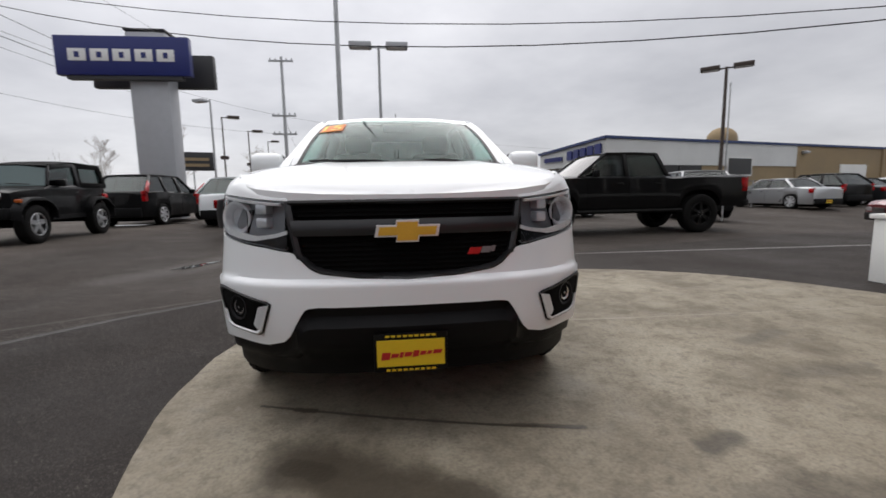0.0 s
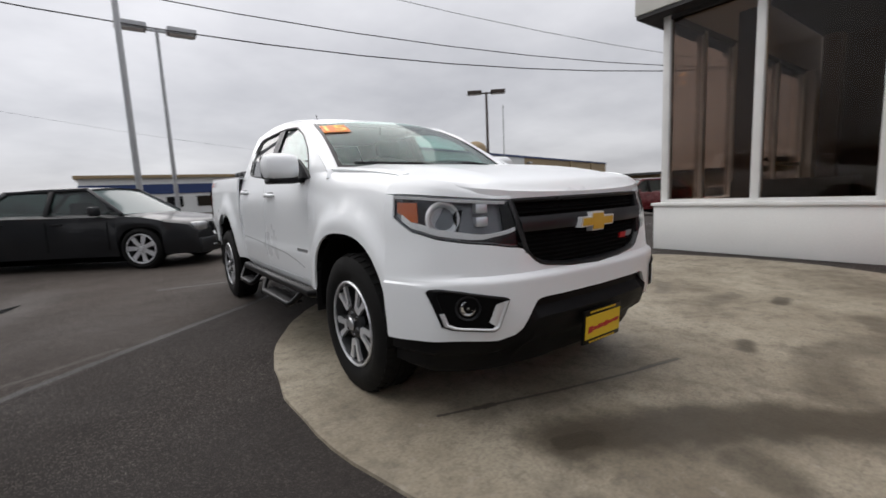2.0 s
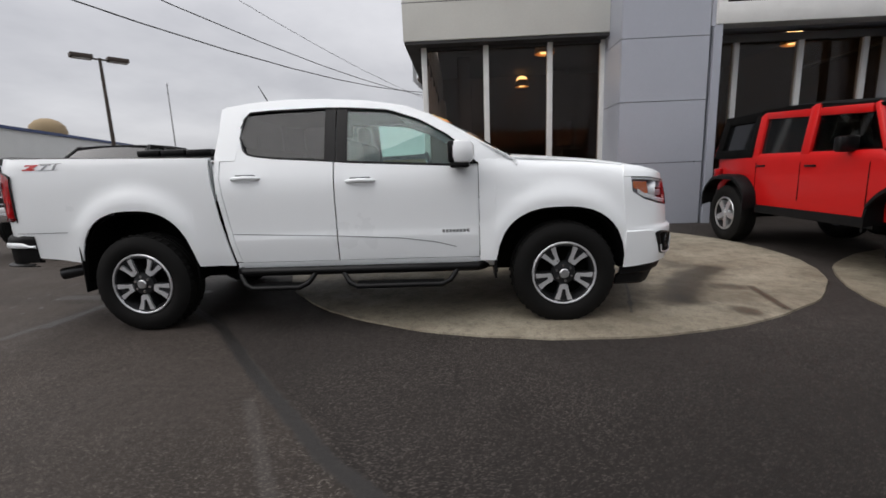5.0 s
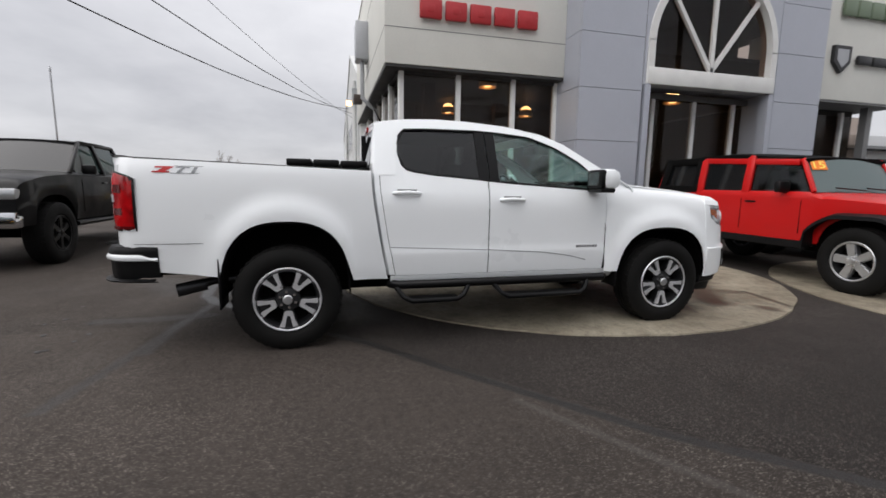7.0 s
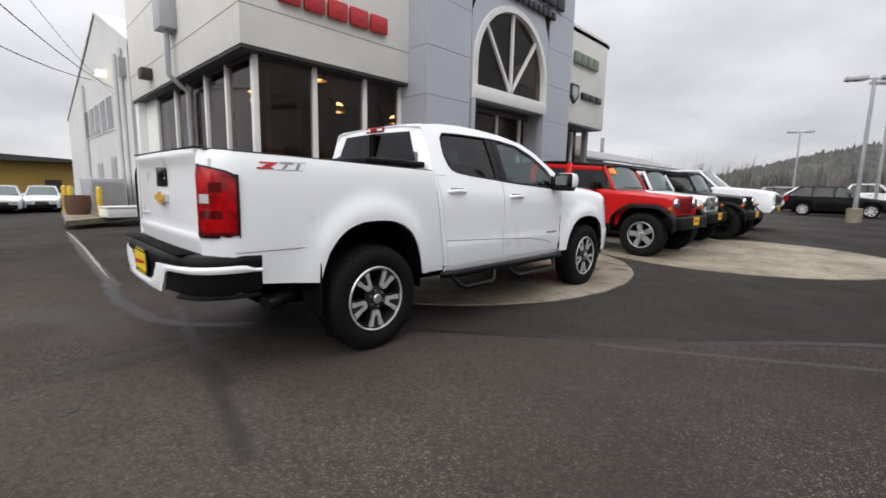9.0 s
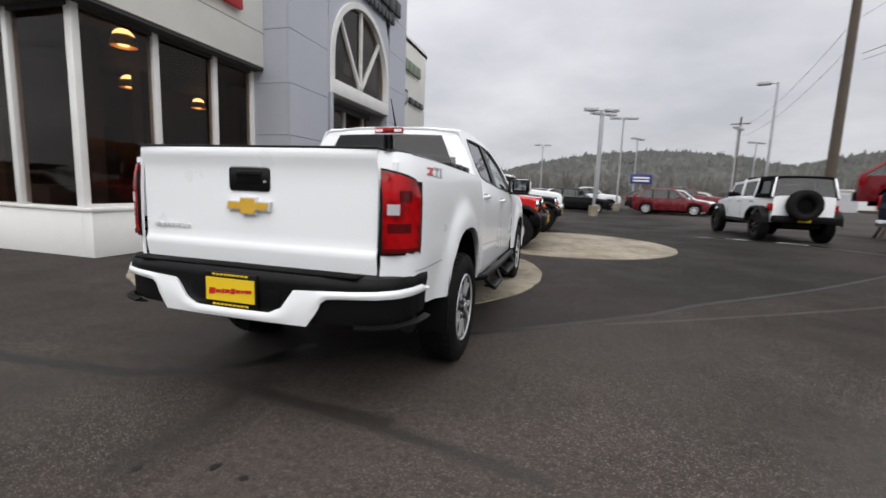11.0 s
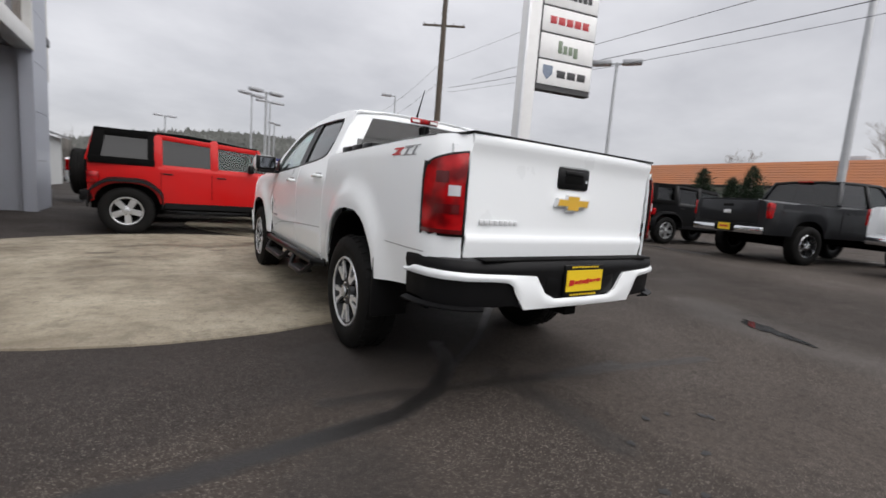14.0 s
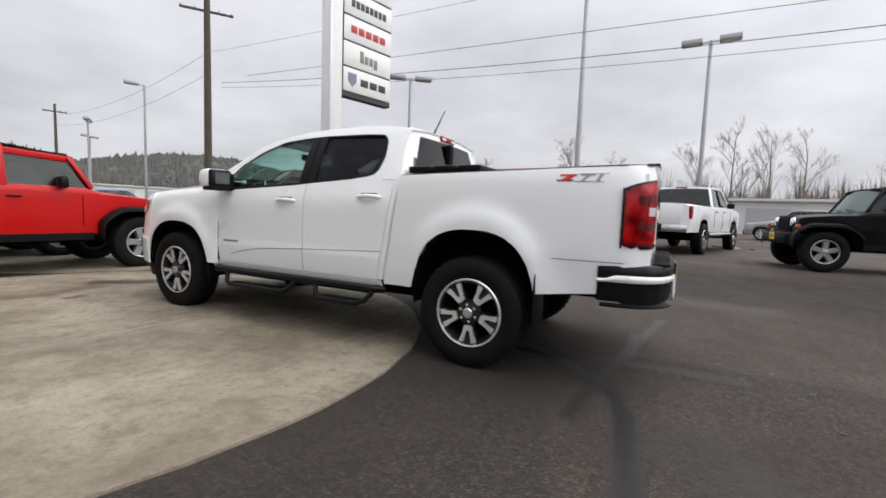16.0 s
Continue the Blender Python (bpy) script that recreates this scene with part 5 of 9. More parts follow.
def spoke_wheel(style, r, w, rim):
    """A wheel about the x axis whose face looks to -x. Returns an Empty with its parts, hidden far below, for copying."""
    e = thing("wheel", "", "")
    part("tyre", tyre_mesh(r, w, rim), "tyre", e, "black rubber tyre")
    h = w / 2
    fx = -h * 0.80  # face plane of the rim
    bm = bmesh.new()
    lathe(bm, [(rim + 0.010, fx + 0.002), (rim - 0.016, fx - 0.006), (rim - 0.022, fx + 0.02), (rim - 0.035, fx + 0.06), (rim - 0.035, h * 0.7), (rim + 0.01, h * 0.75)], 48, "x")
    barrel = {"hero": "dark_alloy", "five": "dark_alloy", "sport": "dark_alloy", "black": "matt_black", "chrome": "dark_alloy"}[style]
    part("rim_barrel", bm, barrel, e, "dark inner barrel of the rim")
    bm = bmesh.new()
    t = 0.003 if style == "hero" else 0.012
    lathe(bm, [(rim + 0.012, fx - 0.010), (rim + 0.006, fx - 0.016), (rim + 0.004 - t * 0.6, fx - 0.016), (rim - t, fx - 0.012), (rim - t, fx - 0.004), (rim + 0.010, fx - 0.002)], 48, "x")
    lip = {"hero": "machined", "five": "silver_alloy", "sport": "machined", "black": "satin_black", "chrome": "chrome"}[style]
    part("rim", bm, [lip], e, "alloy rim")
    bm = bmesh.new()
    lathe(bm, [(0.001, fx + 0.10), (rim - 0.03, fx + 0.09), (rim - 0.03, fx + 0.12), (0.001, fx + 0.14)], 32, "x")
    part("brake_disc", bm, "underbody", e, "dark brake behind the spokes")
    n = {"hero": 5, "five": 5, "sport": 7, "black": 6, "chrome": 6}[style]
    face = {"hero": "machined", "five": "silver_alloy", "sport": "machined", "black": "satin_black", "chrome": "chrome"}[style]
    under = {"hero": "dark_alloy", "five": "silver_alloy", "sport": "dark_alloy", "black": "satin_black", "chrome": "dark_alloy"}[style]
    for i in range(n):
        a = 2 * math.pi * i / n + (radians(36) if style == "hero" else math.pi / 2)
        rot = Matrix.Rotation(a, 4, "X")
        wi, wo = (0.030, 0.070) if style == "hero" else ((0.036, 0.05) if style != "five" else (0.045, 0.052))
        r0, r1 = 0.055 if style != "hero" else 0.08, rim - 0.012
        bm = bmesh.new()
        # the dark body of the spoke
        prism(bm, [(-wi, r0), (wi, r0), (wo, r1), (-wo, r1)], fx + 0.012, fx + 0.07, "x")
        for v in bm.verts:
            if Vector((0, v.co.y, v.co.z)).length < r0 + 0.06:
                v.co.x += 0.012
        bmesh.ops.transform(bm, matrix=rot, verts=bm.verts[:])
        sp = part("spoke", bm, under, e)
        # its bright faces: two bars with a groove between
        bm = bmesh.new()
        if style == "hero":
            prism(bm, [(-0.029, 0.096), (-0.018, 0.088), (0.018, 0.088), (0.029, 0.096), (0.042, 0.15), (0.072, r1), (0.030, r1), (0.016, 0.15), (0.010, 0.125), (-0.010, 0.125), (-0.016, 0.15), (-0.030, r1), (-0.072, r1), (-0.042, 0.15)], fx - 0.004, fx + 0.0125, "x")
        else:
            prism(bm, [(-wi * 0.8, r0), (wi * 0.8, r0), (wo * 0.85, r1), (-wo * 0.85, r1)], fx - 0.001, fx + 0.0125, "x")
        bmesh.ops.transform(bm, matrix=rot, verts=bm.verts[:])
        part("spoke_face", bm, face, sp)
    nuts = 6 if style == "hero" else n
    for i in range(nuts):
        a = 2 * math.pi * (i + 0.5) / nuts + (radians(-8) if style == "hero" else math.pi / 2)
        bm = bmesh.new()
        lathe(bm, [(0.001, fx - 0.012), (0.010, fx - 0.012), (0.013, fx + 0.01), (0.001, fx + 0.01)], 8, "x")
        bmesh.ops.translate(bm, vec=(0, math.cos(a) * 0.058, math.sin(a) * 0.058), verts=bm.verts[:])
        part("lug_nut", bm, "chrome", e)
    bm = bmesh.new()
    lathe(bm, [(0.001, fx - 0.018), (0.032, fx - 0.016), (0.038, fx - 0.006), (0.082, fx + 0.002), (0.092, fx + 0.03), (0.001, fx + 0.03)], 24, "x")
    part("hub_cap", bm, face if style != "hero" else "dark_alloy", e, "round hub cap")
    if style == "hero":
        bm = lathe(bmesh.new(), [(0.001, fx - 0.024), (0.029, fx - 0.023), (0.036, fx - 0.016), (0.001, fx - 0.015)], 24, "x")
        part("centre_cap", bm, "silver_alloy", e, "silver centre cap")
    return e


def get_wheel(style, r, w, rim):
    key = (style, r, w, rim)
    if key not in WHEELS:
        WHEELS[key] = [o for o in [spoke_wheel(style, r, w, rim)]][0]
        return WHEELS[key], True
    return WHEELS[key], False


def add_wheel(parent, style, r, w, rim, x, y, z, spare=None, name="wheel"):
    """A wheel of one of the styles under a vehicle; the left side turns its face to +x."""
    src, fresh = get_wheel(style, r, w, rim)
    m = pose(x, y, z, random.Random(hash((x, y)) % 99).uniform(0, 60) if style != "hero" else 0, 0, 180 if x > 0 else 0)
    if spare is not None:
        m = spare
    if fresh:
        ob = src
        ob.matrix_basis = m
    else:
        ob = copy_thing(src, m)
    ob.name = name
    for key in ("label", "category", "group"):
        if key in ob:
            del ob[key]
    ob.parent = parent
    return ob


def digits(parent, text, p, px, py, material):
    """Raised characters: p their lower left, px along them, py up."""
    c = bpy.data.curves.new("digits", "FONT")
    c.body, c.size, c.extrude, c.offset = text, 1.0, 0.0, 0.012
    tmp = bpy.data.objects.new("digits", c)
    scene.collection.objects.link(tmp)
    me = bpy.data.meshes.new_from_object(tmp.evaluated_get(bpy.context.evaluated_depsgraph_get()))
    bpy.data.objects.remove(tmp)
    lo = [min(v.co[i] for v in me.vertices) for i in (0, 1)]
    hi = [max(v.co[i] for v in me.vertices) for i in (0, 1)]
    p, px, py = Vector(p), Vector(px), Vector(py)
    for v in me.vertices:
        u, w = (v.co.x - lo[0]) / (hi[0] - lo[0]), (v.co.y - lo[1]) / (hi[1] - lo[1])
        v.co = p + (px - p) * u + (py - p) * w
    me.materials.clear()
    me.materials.append(M[material])
    ob = new("year_number", me)
    ob.parent = parent
    return ob


# ---------------- everyday vehicles ----------------
def arch_low(y, arches, sill):
    """Height of a body's lower edge at y, with the wheel arches let in."""
    z = sill
    for yc, a, b, zc in arches:
        t = abs(y - yc) / a
        if t < 1:
            z = max(z, zc + b * (1 - t ** 2.6) ** (1 / 2.6))
    return z


def arch_columns(y0, y1, arches, step):
    ys = set(frange(y0, y1, max(2, int((y1 - y0) / step))))
    for yc, a, b, zc in arches:
        for t in (-1.0005, -0.9995, -0.985, -0.95, -0.88, -0.78, -0.65, -0.5, -0.3, -0.1, 0.1, 0.3, 0.5, 0.65, 0.78, 0.88, 0.95, 0.985, 0.9995, 1.0005):
            if y0 < yc + a * t < y1:
                ys.add(yc + a * t)
    return sorted(ys)


def body_loft(spec):
    """The lower body of a vehicle: a loft of cross-sections from nose to tail, with the wheel arches open."""
    top, w, sill = spec["top"], spec["w"], spec["sill"]
    y0, y1 = top[0][0], top[-1][0]
    ends = spec.get("round", 0.35)
    box_like = spec.get("boxy", False)
    fl = spec.get("flare", 0.03)
    bm = bmesh.new()
    rows = []
    cols = set(arch_columns(y0, y1, spec["arches"], 0.12))
    if not box_like:
        cols |= {a + s * ends * q for a, s in ((y0, 1), (y1, -1)) for q in (0.02, 0.06, 0.13, 0.22, 0.34, 0.5, 0.7)}
    for y in sorted(cols):
        zt = smoothed(top, y, 0.05)
        zl = arch_low(y, spec["arches"], sill)
        e = min(y - y0, y1 - y)
        k = 1.0
        if e < ends:
            q = 1 - e / ends
            k = 1 - spec.get("pinch", 0.16) * (q * q if box_like else 1 - math.sqrt(max(0.0, 1 - q * q)) * 0.8 - 0.2 * (1 - q * q))
        hw = w * k
        shoulder = spec.get("shoulder", 0.06)
        r = []
        for t in (0, 0.12, 0.3, 0.5, 0.7, 0.85, 0.94):
            z = zl + (zt - zl) * t
            bulge = hw * (1 - (0.06 if box_like else 0.15) * max(0, 0.35 - t) - (0.0 if box_like else 0.05) * max(0, t - 0.55))
            for yc, a, b, zc in spec["arches"]:
                d = math.hypot((y - yc) / (a + 0.13), (z - zc) / (b + 0.13))
                if d < 1.0:
                    bulge += fl * min(1, (1.0 - d) * 4)
            r.append((-bulge, y, z))
        hw2 = -r[-1][0] - (shoulder if not box_like else 0.025)
        crown = spec.get("crown", 0.03)
        for t in (1.0, 0.8, 0.5, 0.0):
            r.append((-hw2 * t, y, zt + crown * (1 - t * t) - (0.0 if t < 1 else 0.006)))
        rows.append(r + [(-p[0], p[1], p[2]) for p in r[-2::-1]])
    sheet(bm, rows)
    # close nose and tail
    for row in (rows[0], rows[-1]):
        a = [bm.verts.new(p) for p in row]
        bm.faces.new(a)
    bmesh.ops.remove_doubles(bm, verts=bm.verts[:], dist=1e-4)
    return bm


def greenhouse(e, spec, paint_name, glass_name):
    """Pillars, roof and panes of a cabin."""
    g = spec["cab"]
    (bf, tf, tr, br) = g["y"]
    zb, zt = g["z"]
    zbr = g.get("zbr", zb)
    zf = g.get("zf", zt)
    wb, wt = g["w"]
    col = g.get("pillar", paint_name)
    roof = g.get("roof", paint_name)
    P = {}
    for s in (-1, 1):
        P["bf", s], P["tf", s], P["tr", s], P["br", s] = (s * wb, bf, zb), (s * wt, tf, zf - 0.03), (s * wt, tr, zt - 0.04), (s * wb, br, zbr)
    bm = bmesh.new()
    rows = []
    for y in frange(tf - 0.06, tr + 0.05, 8):
        t = (y - tf) / (tr - tf)
        zc = zt + g.get("rc", 0.03) * (1 - (2 * t - 1) ** 2) - 0.03 + (zf - zt) * max(0.0, 1 - t / 0.45)
        rows.append([(wt * 1.03 * q, y, zc + 0.035 * (1 - abs(q) ** 3)) for q in (-1, -0.93, -0.6, -0.2, 0.2, 0.6, 0.93, 1)])
    sheet(bm, rows, thick=0.05)
    part("roof", bm, roof, e)
    th = g.get("th", 0.07)
    mids = g.get("mids", ())
    for s in (-1, 1):
        for a, b, t in (("bf", "tf", th * 0.8), ("br", "tr", th * 1.4)):
            bm = bmesh.new()
            beam(bm, P[a, s], P[b, s], 0.05, t, up=(0, 1, 0) if a == "br" else (0, 1, 0.2), bevel=0.012)
            part("pillar", bm, col, e)
        bm = bmesh.new()
        beam(bm, P["tf", s], P["tr", s], 0.05, 0.06, bevel=0.012)
        part("roof_rail", bm, roof, e)
        for y in mids:
            t = (y - bf) / (br - bf)
            bm = bmesh.new()
            beam(bm, (s * wb, y, zb + (zbr - zb) * t), (s * wt, y + 0.05 * (0.5 - t), zt - 0.04), 0.045, 0.09, up=(0, 1, 0), bevel=0.008)
            part("pillar", bm, "satin_black" if g.get("dark_mid", True) else col, e)
        # side panes between the pillars
        cuts = [None, *mids, None]
        for i in range(len(cuts) - 1):
            y0b = bf + 0.06 if cuts[i] is None else cuts[i] + 0.05
            y0t = tf + 0.05 if cuts[i] is None else cuts[i] + 0.07
            y1b = br - 0.08 if cuts[i + 1] is None else cuts[i + 1] - 0.05
            y1t = tr - 0.06 if cuts[i + 1] is None else cuts[i + 1] - 0.03
            zz = lambda y: zb + (zbr - zb) * (y - bf) / (br - bf)
            bm = bmesh.new()
            q = [(s * (wb - 0.012), y0b, zz(y0b) - 0.02), (s * (wb - 0.012), y1b, zz(y1b) - 0.02), (s * (wt - 0.006), y1t, zt - 0.05), (s * (wt - 0.006), max(y0t, y0b), (zf if i == 0 else zt) - 0.05)]
            sheet(bm, [[q[0], q[1]], [q[3], q[2]]], thick=0.006)
            part("window", bm, glass_name if i == 0 else g.get("rear_glass", glass_name), e)
    for a, b, nm, gl in (("bf", "tf", "windshield", g.get("front_glass", "dark_glass_green")), ("br", "tr", "rear_window", g.get("rear_glass", glass_name))):
        bm = bmesh.new()
        rows = []
        for t in (0.0, 0.5, 1.0):
            p, q = Vector(P[a, -1]).lerp(Vector(P[b, -1]), t), Vector(P[a, 1]).lerp(Vector(P[b, 1]), t)
            bow = -0.06 if a == "bf" else 0.03
            rows.append([p.lerp(q, u) + Vector((0, bow * (1 - (2 * u - 1) ** 2), 0)) for u in frange(0.02, 0.98, 8)])
        sheet(bm, rows, thick=0.006)
        part(nm, bm, gl, e)
    for s in (-1, 1):
        part("seat", boxed(s * wb * 0.5 - 0.22, s * wb * 0.5 + 0.22, bf + 0.95, bf + 1.10, zb - 0.15, min(zt - 0.25, zb + 0.42), bevel=0.04), "cabin_dark", e)
    if g.get("sticker"):
        def at(u, t):
            p, q = Vector(P["bf", -1]).lerp(Vector(P["tf", -1]), t), Vector(P["bf", 1]).lerp(Vector(P["tf", 1]), t)
            return p.lerp(q, u) + Vector((0, -0.06 * (1 - (2 * u - 1) ** 2) - 0.014, 0.004))
        st = part("year_sticker", sheet(bmesh.new(), [[at(u, t) for t in (0.66, 0.95)] for u in frange(0.04, 0.20, 4)], thick=0.002), "sticker_orange", e, "orange sticker with yellow digits")
        up = Vector((0, -0.006, 0))
        digits(st, "15", at(0.06, 0.70) + up, at(0.18, 0.70) + up, at(0.06, 0.91) + up, "sticker_yellow")
    part("cabin_floor", boxed(-wb + 0.06, wb - 0.06, bf + 0.25, br - 0.1, min(zb, zbr) - 0.25, min(zb, zbr) - 0.03), "cabin_dark", e)


def plate(e, x, y, z, turn=0, name="number_plate"):
    bm = boxed(-0.15, 0.15, -0.008, 0.0, -0.075, 0.075)
    p = part(name, bm, "plate_yellow", e, "yellow dealer plate")
    p.location, p.rotation_euler = (x, y, z), (0, 0, radians(turn))
    part("plate_bar", boxed(-0.11, 0.11, -0.011, -0.0085, -0.018, 0.022), "mark_red", p)
    return p


def vehicle(name, label, category, group, m, spec):
    e = thing(name, label, category, group, m)
    pt = spec["paint"]
    part("body", body_loft(spec), pt, e)
    top = spec["top"]
    y0, y1 = top[0][0], top[-1][0]
    w = spec["w"]
    # dark underside and wheel wells
    a0, a1 = spec["arches"][0], spec["arches"][1]
    part("underbody", boxed(-w * 0.80, w * 0.80, y0 + 0.15, y1 - 0.15, spec["sill"] + 0.02, spec["sill"] + 0.45), "underbody", e)
    part("chassis", boxed(-w * 0.55, w * 0.55, 0.25, spec["wheelbase"] + 0.55, spec["sill"] - 0.14, spec["sill"] + 0.05), "underbody", e)
    for yy in (0.0, spec["wheelbase"]):
        part("axle", tube(bmesh.new(), [(-w + 0.15, yy, spec["wheel"][0]), (w - 0.15, yy, spec["wheel"][0])], 0.07, 8), "underbody", e)
    greenhouse(e, spec, pt, spec.get("glass", "glass_car"))
    wr, ww, rim, style = spec["wheel"]
    wb = spec["wheelbase"]
    for x in (-1, 1):
        for y in (0, wb):
            add_wheel(e, style, wr, ww, rim, x * (w - ww * 0.42 + spec.get("poke", 0.0)), y, wr)
    # bumpers, lamps, grille, mirrors
    bump = spec.get("bumper", "black_plastic")
    zb = spec["sill"]
    fw, rw = w * (1 - spec.get("pinch", 0.16)), w * (1 - spec.get("pinch", 0.16))
    part("front_bumper", boxed(-fw, fw, y0 - spec.get("fb", 0.05), y0 + 0.12, zb - 0.02, zb + spec.get("fbh", 0.22), bevel=0.03), bump, e)
    part("rear_bumper", boxed(-rw, rw, y1 - 0.10, y1 + spec.get("rb", 0.06), zb - 0.0, zb + spec.get("rbh", 0.22), bevel=0.03), spec.get("rear_bumper", bump), e)
    zn, zr = top[0][1], top[-1][1]
    zh = spec.get("lamp_z", zn - 0.12)
    lw = spec.get("lamp_w", 0.30)
    for s in (-1, 1):
        if spec.get("round_lamps"):
            bm = bmesh.new()
            lathe(bm, [(0.001, -0.03), (0.085, -0.02), (0.10, 0.0), (0.10, 0.05), (0.001, 0.05)], 20, "y")
            h = part("headlight", bm, "chrome", e, "round headlight")
            h.location = (s * w * 0.60, y0 - 0.02, zh)
        else:
            bm = boxed(0, lw, 0, 0.26, -0.075, 0.075, bevel=0.03)
            h = part("headlight", bm if s > 0 else mirror_x(bm), "silver_alloy", e, "clear headlight")
            h.location = (s * (fw + 0.004 - lw), y0 - 0.012, zh)
        tw, thh = spec.get("tail", (0.16, 0.34))
        tall = thh > 0.5
        corner = w * (1 - spec.get("pinch", 0.16) * (0.06 if spec.get("boxy") else 0.42)) + 0.012
        bm = boxed(0, tw, -0.17, 0.0, -min(thh, 0.34) / 2, min(thh, 0.34) / 2, bevel=0.025)
        tl = part("tail_light", bm if s > 0 else mirror_x(bm), "lens_red", e, "red tail light")
        tl.location = (s * (corner - tw), y1 + (0.006 if spec.get("boxy") else -0.012), 0.97 if tall else spec.get("tail_z", zr - 0.25))
        if tall:
            g = spec["cab"]
            lo, hi = Vector((s * g["w"][0], g["y"][3], g.get("zbr", g["z"][0]))), Vector((s * g["w"][1], g["y"][2], g["z"][1] - 0.04))
            bm = bmesh.new()
            beam(bm, lo.lerp(hi, -0.06) + Vector((s * 0.03, 0.012, 0)), lo.lerp(hi, 0.62) + Vector((s * 0.025, 0.012, 0)), 0.05, 0.12, up=(0, 1, 0), bevel=0.015)
            part("upper_tail_light", bm, "lens_red", e, "slim red lamp up the rear pillar")
        bm = boxed(0, 0.20, -0.05, 0.05, -0.08, 0.08, bevel=0.03)
        mr = part("mirror", bm if s > 0 else mirror_x(bm), spec.get("mirror", pt), e)
        mr.location = (s * (w - 0.06), spec["cab"]["y"][0] + 0.38, spec["cab"]["z"][0] + 0.07)
    gw = spec.get("grille", (0.62, 0.26))
    gr = part("grille", boxed(-w * gw[0] * 0.8, w * gw[0] * 0.8, y0 - 0.018, y0 + 0.05, zh - gw[1] / 2 - 0.04, zh + gw[1] / 2 - 0.04, bevel=0.01), spec.get("grille_mat", "satin_black"), e)
    for i in range(spec.get("slots", 4)):
        n = spec.get("slots", 4)
        if spec.get("upright"):
            x = (i - (n - 1) / 2) * w * gw[0] * 1.5 / n
            part("grille_slot", boxed(x - 0.022, x + 0.022, y0 - 0.024, y0 - 0.0185, zh - gw[1] / 2, zh + gw[1] / 2 - 0.08), "matt_black", gr)
        else:
            z = zh - 0.04 + (i - (n - 1) / 2) * gw[1] / n
            part("grille_bar", boxed(-w * gw[0] * 0.78, w * gw[0] * 0.78, y0 - 0.026, y0 - 0.0185, z - 0.010, z + 0.010), spec.get("bars", "chrome"), gr)
    if spec.get("plates", True):
        plate(e, 0, y0 - spec.get("fb", 0.05) - 0.004, zb + 0.12)
        plate(e, 0, y1 + spec.get("rb", 0.06) + 0.004, spec.get("plate_z", zb + 0.12), 180)
    # door joints and handles
    for s in (-1, 1):
        for y in spec.get("joints", ()):
            zt = smoothed(top, y) - 0.02
            part("door_joint", boxed(s * w - 0.004, s * w + 0.0015, y - 0.004, y + 0.004, spec["sill"] + 0.12, zt - 0.1), "matt_black", e)
        for y in spec.get("handles", ()):
            bm = boxed(-0.012, 0.03, -0.08, 0.08, -0.012, 0.012, bevel=0.006)
            h = part("door_handle", bm if s > 0 else mirror_x(bm), spec.get("handle", "satin_black"), e)
            h.location = (s * (w - 0.012), y, smoothed(top, y) - 0.16)
    if spec.get("big_front"):
        x, z0, z1 = w * gw[0] * 0.86, zh - gw[1] / 2 - 0.08, zh + gw[1] / 2 + 0.02
        bm = bmesh.new()
        for a, b in (((-x, z1), (x, z1)), ((x, z1), (x * 0.86, z0)), ((x * 0.86, z0), (-x * 0.86, z0)), ((-x * 0.86, z0), (-x, z1))):
            beam(bm, (a[0], y0 - 0.03, a[1]), (b[0], y0 - 0.03, b[1]), 0.09, 0.09, up=(0, 1, 0), bevel=0.02)
        part("grille_surround", bm, "badge_silver", e, "broad bright grille surround")
        for s in (-1, 1):
            bm = lathe(bmesh.new(), [(0.001, -0.02), (0.055, -0.015), (0.07, 0.0), (0.07, 0.03), (0.001, 0.03)], 18, "y")
            fl = part("fog_lamp", bm, "silver_alloy", e)
            fl.location = (s * w * 0.68, y0 - spec.get("fb", 0.05) - 0.01, zb + 0.10)
    if spec.get("tailgate"):
        tgp = part("tailgate", boxed(-rw + 0.15, rw - 0.15, y1 - 0.02, y1 + 0.022, zr - 0.52, zr - 0.02, bevel=0.02), pt, e)
        part("tailgate_handle", boxed(-0.12, 0.12, y1 + 0.02, y1 + 0.034, zr - 0.16, zr - 0.09, bevel=0.008), "satin_black", tgp)
        part("badge_bar", boxed(-0.09, 0.09, y1 + 0.02, y1 + 0.032, zr - 0.32, zr - 0.24, bevel=0.01), "badge_silver", tgp, "bright raised badge block")
        part("bumper_recess", boxed(-0.26, 0.26, y1 + 0.05, y1 + spec.get("rb", 0.06) + 0.003, zb + 0.02, zb + 0.2, bevel=0.01), "satin_black", e)
        part("third_lamp", boxed(-0.16, 0.16, spec["cab"]["y"][2] + 0.03, spec["cab"]["y"][2] + 0.09, spec["cab"]["z"][1] - 0.035, spec["cab"]["z"][1] + 0.0, bevel=0.008), "lens_red", e)
    if spec.get("steps"):
        for s in (-1, 1):
            bm = bmesh.new()
            tube(bm, [(s * (w - 0.02), 0.5, spec["sill"] - 0.06), (s * (w - 0.02), wb - 0.5, spec["sill"] - 0.06)], 0.045, 8)
            part("side_step", bm, spec["steps"], e)
    return e


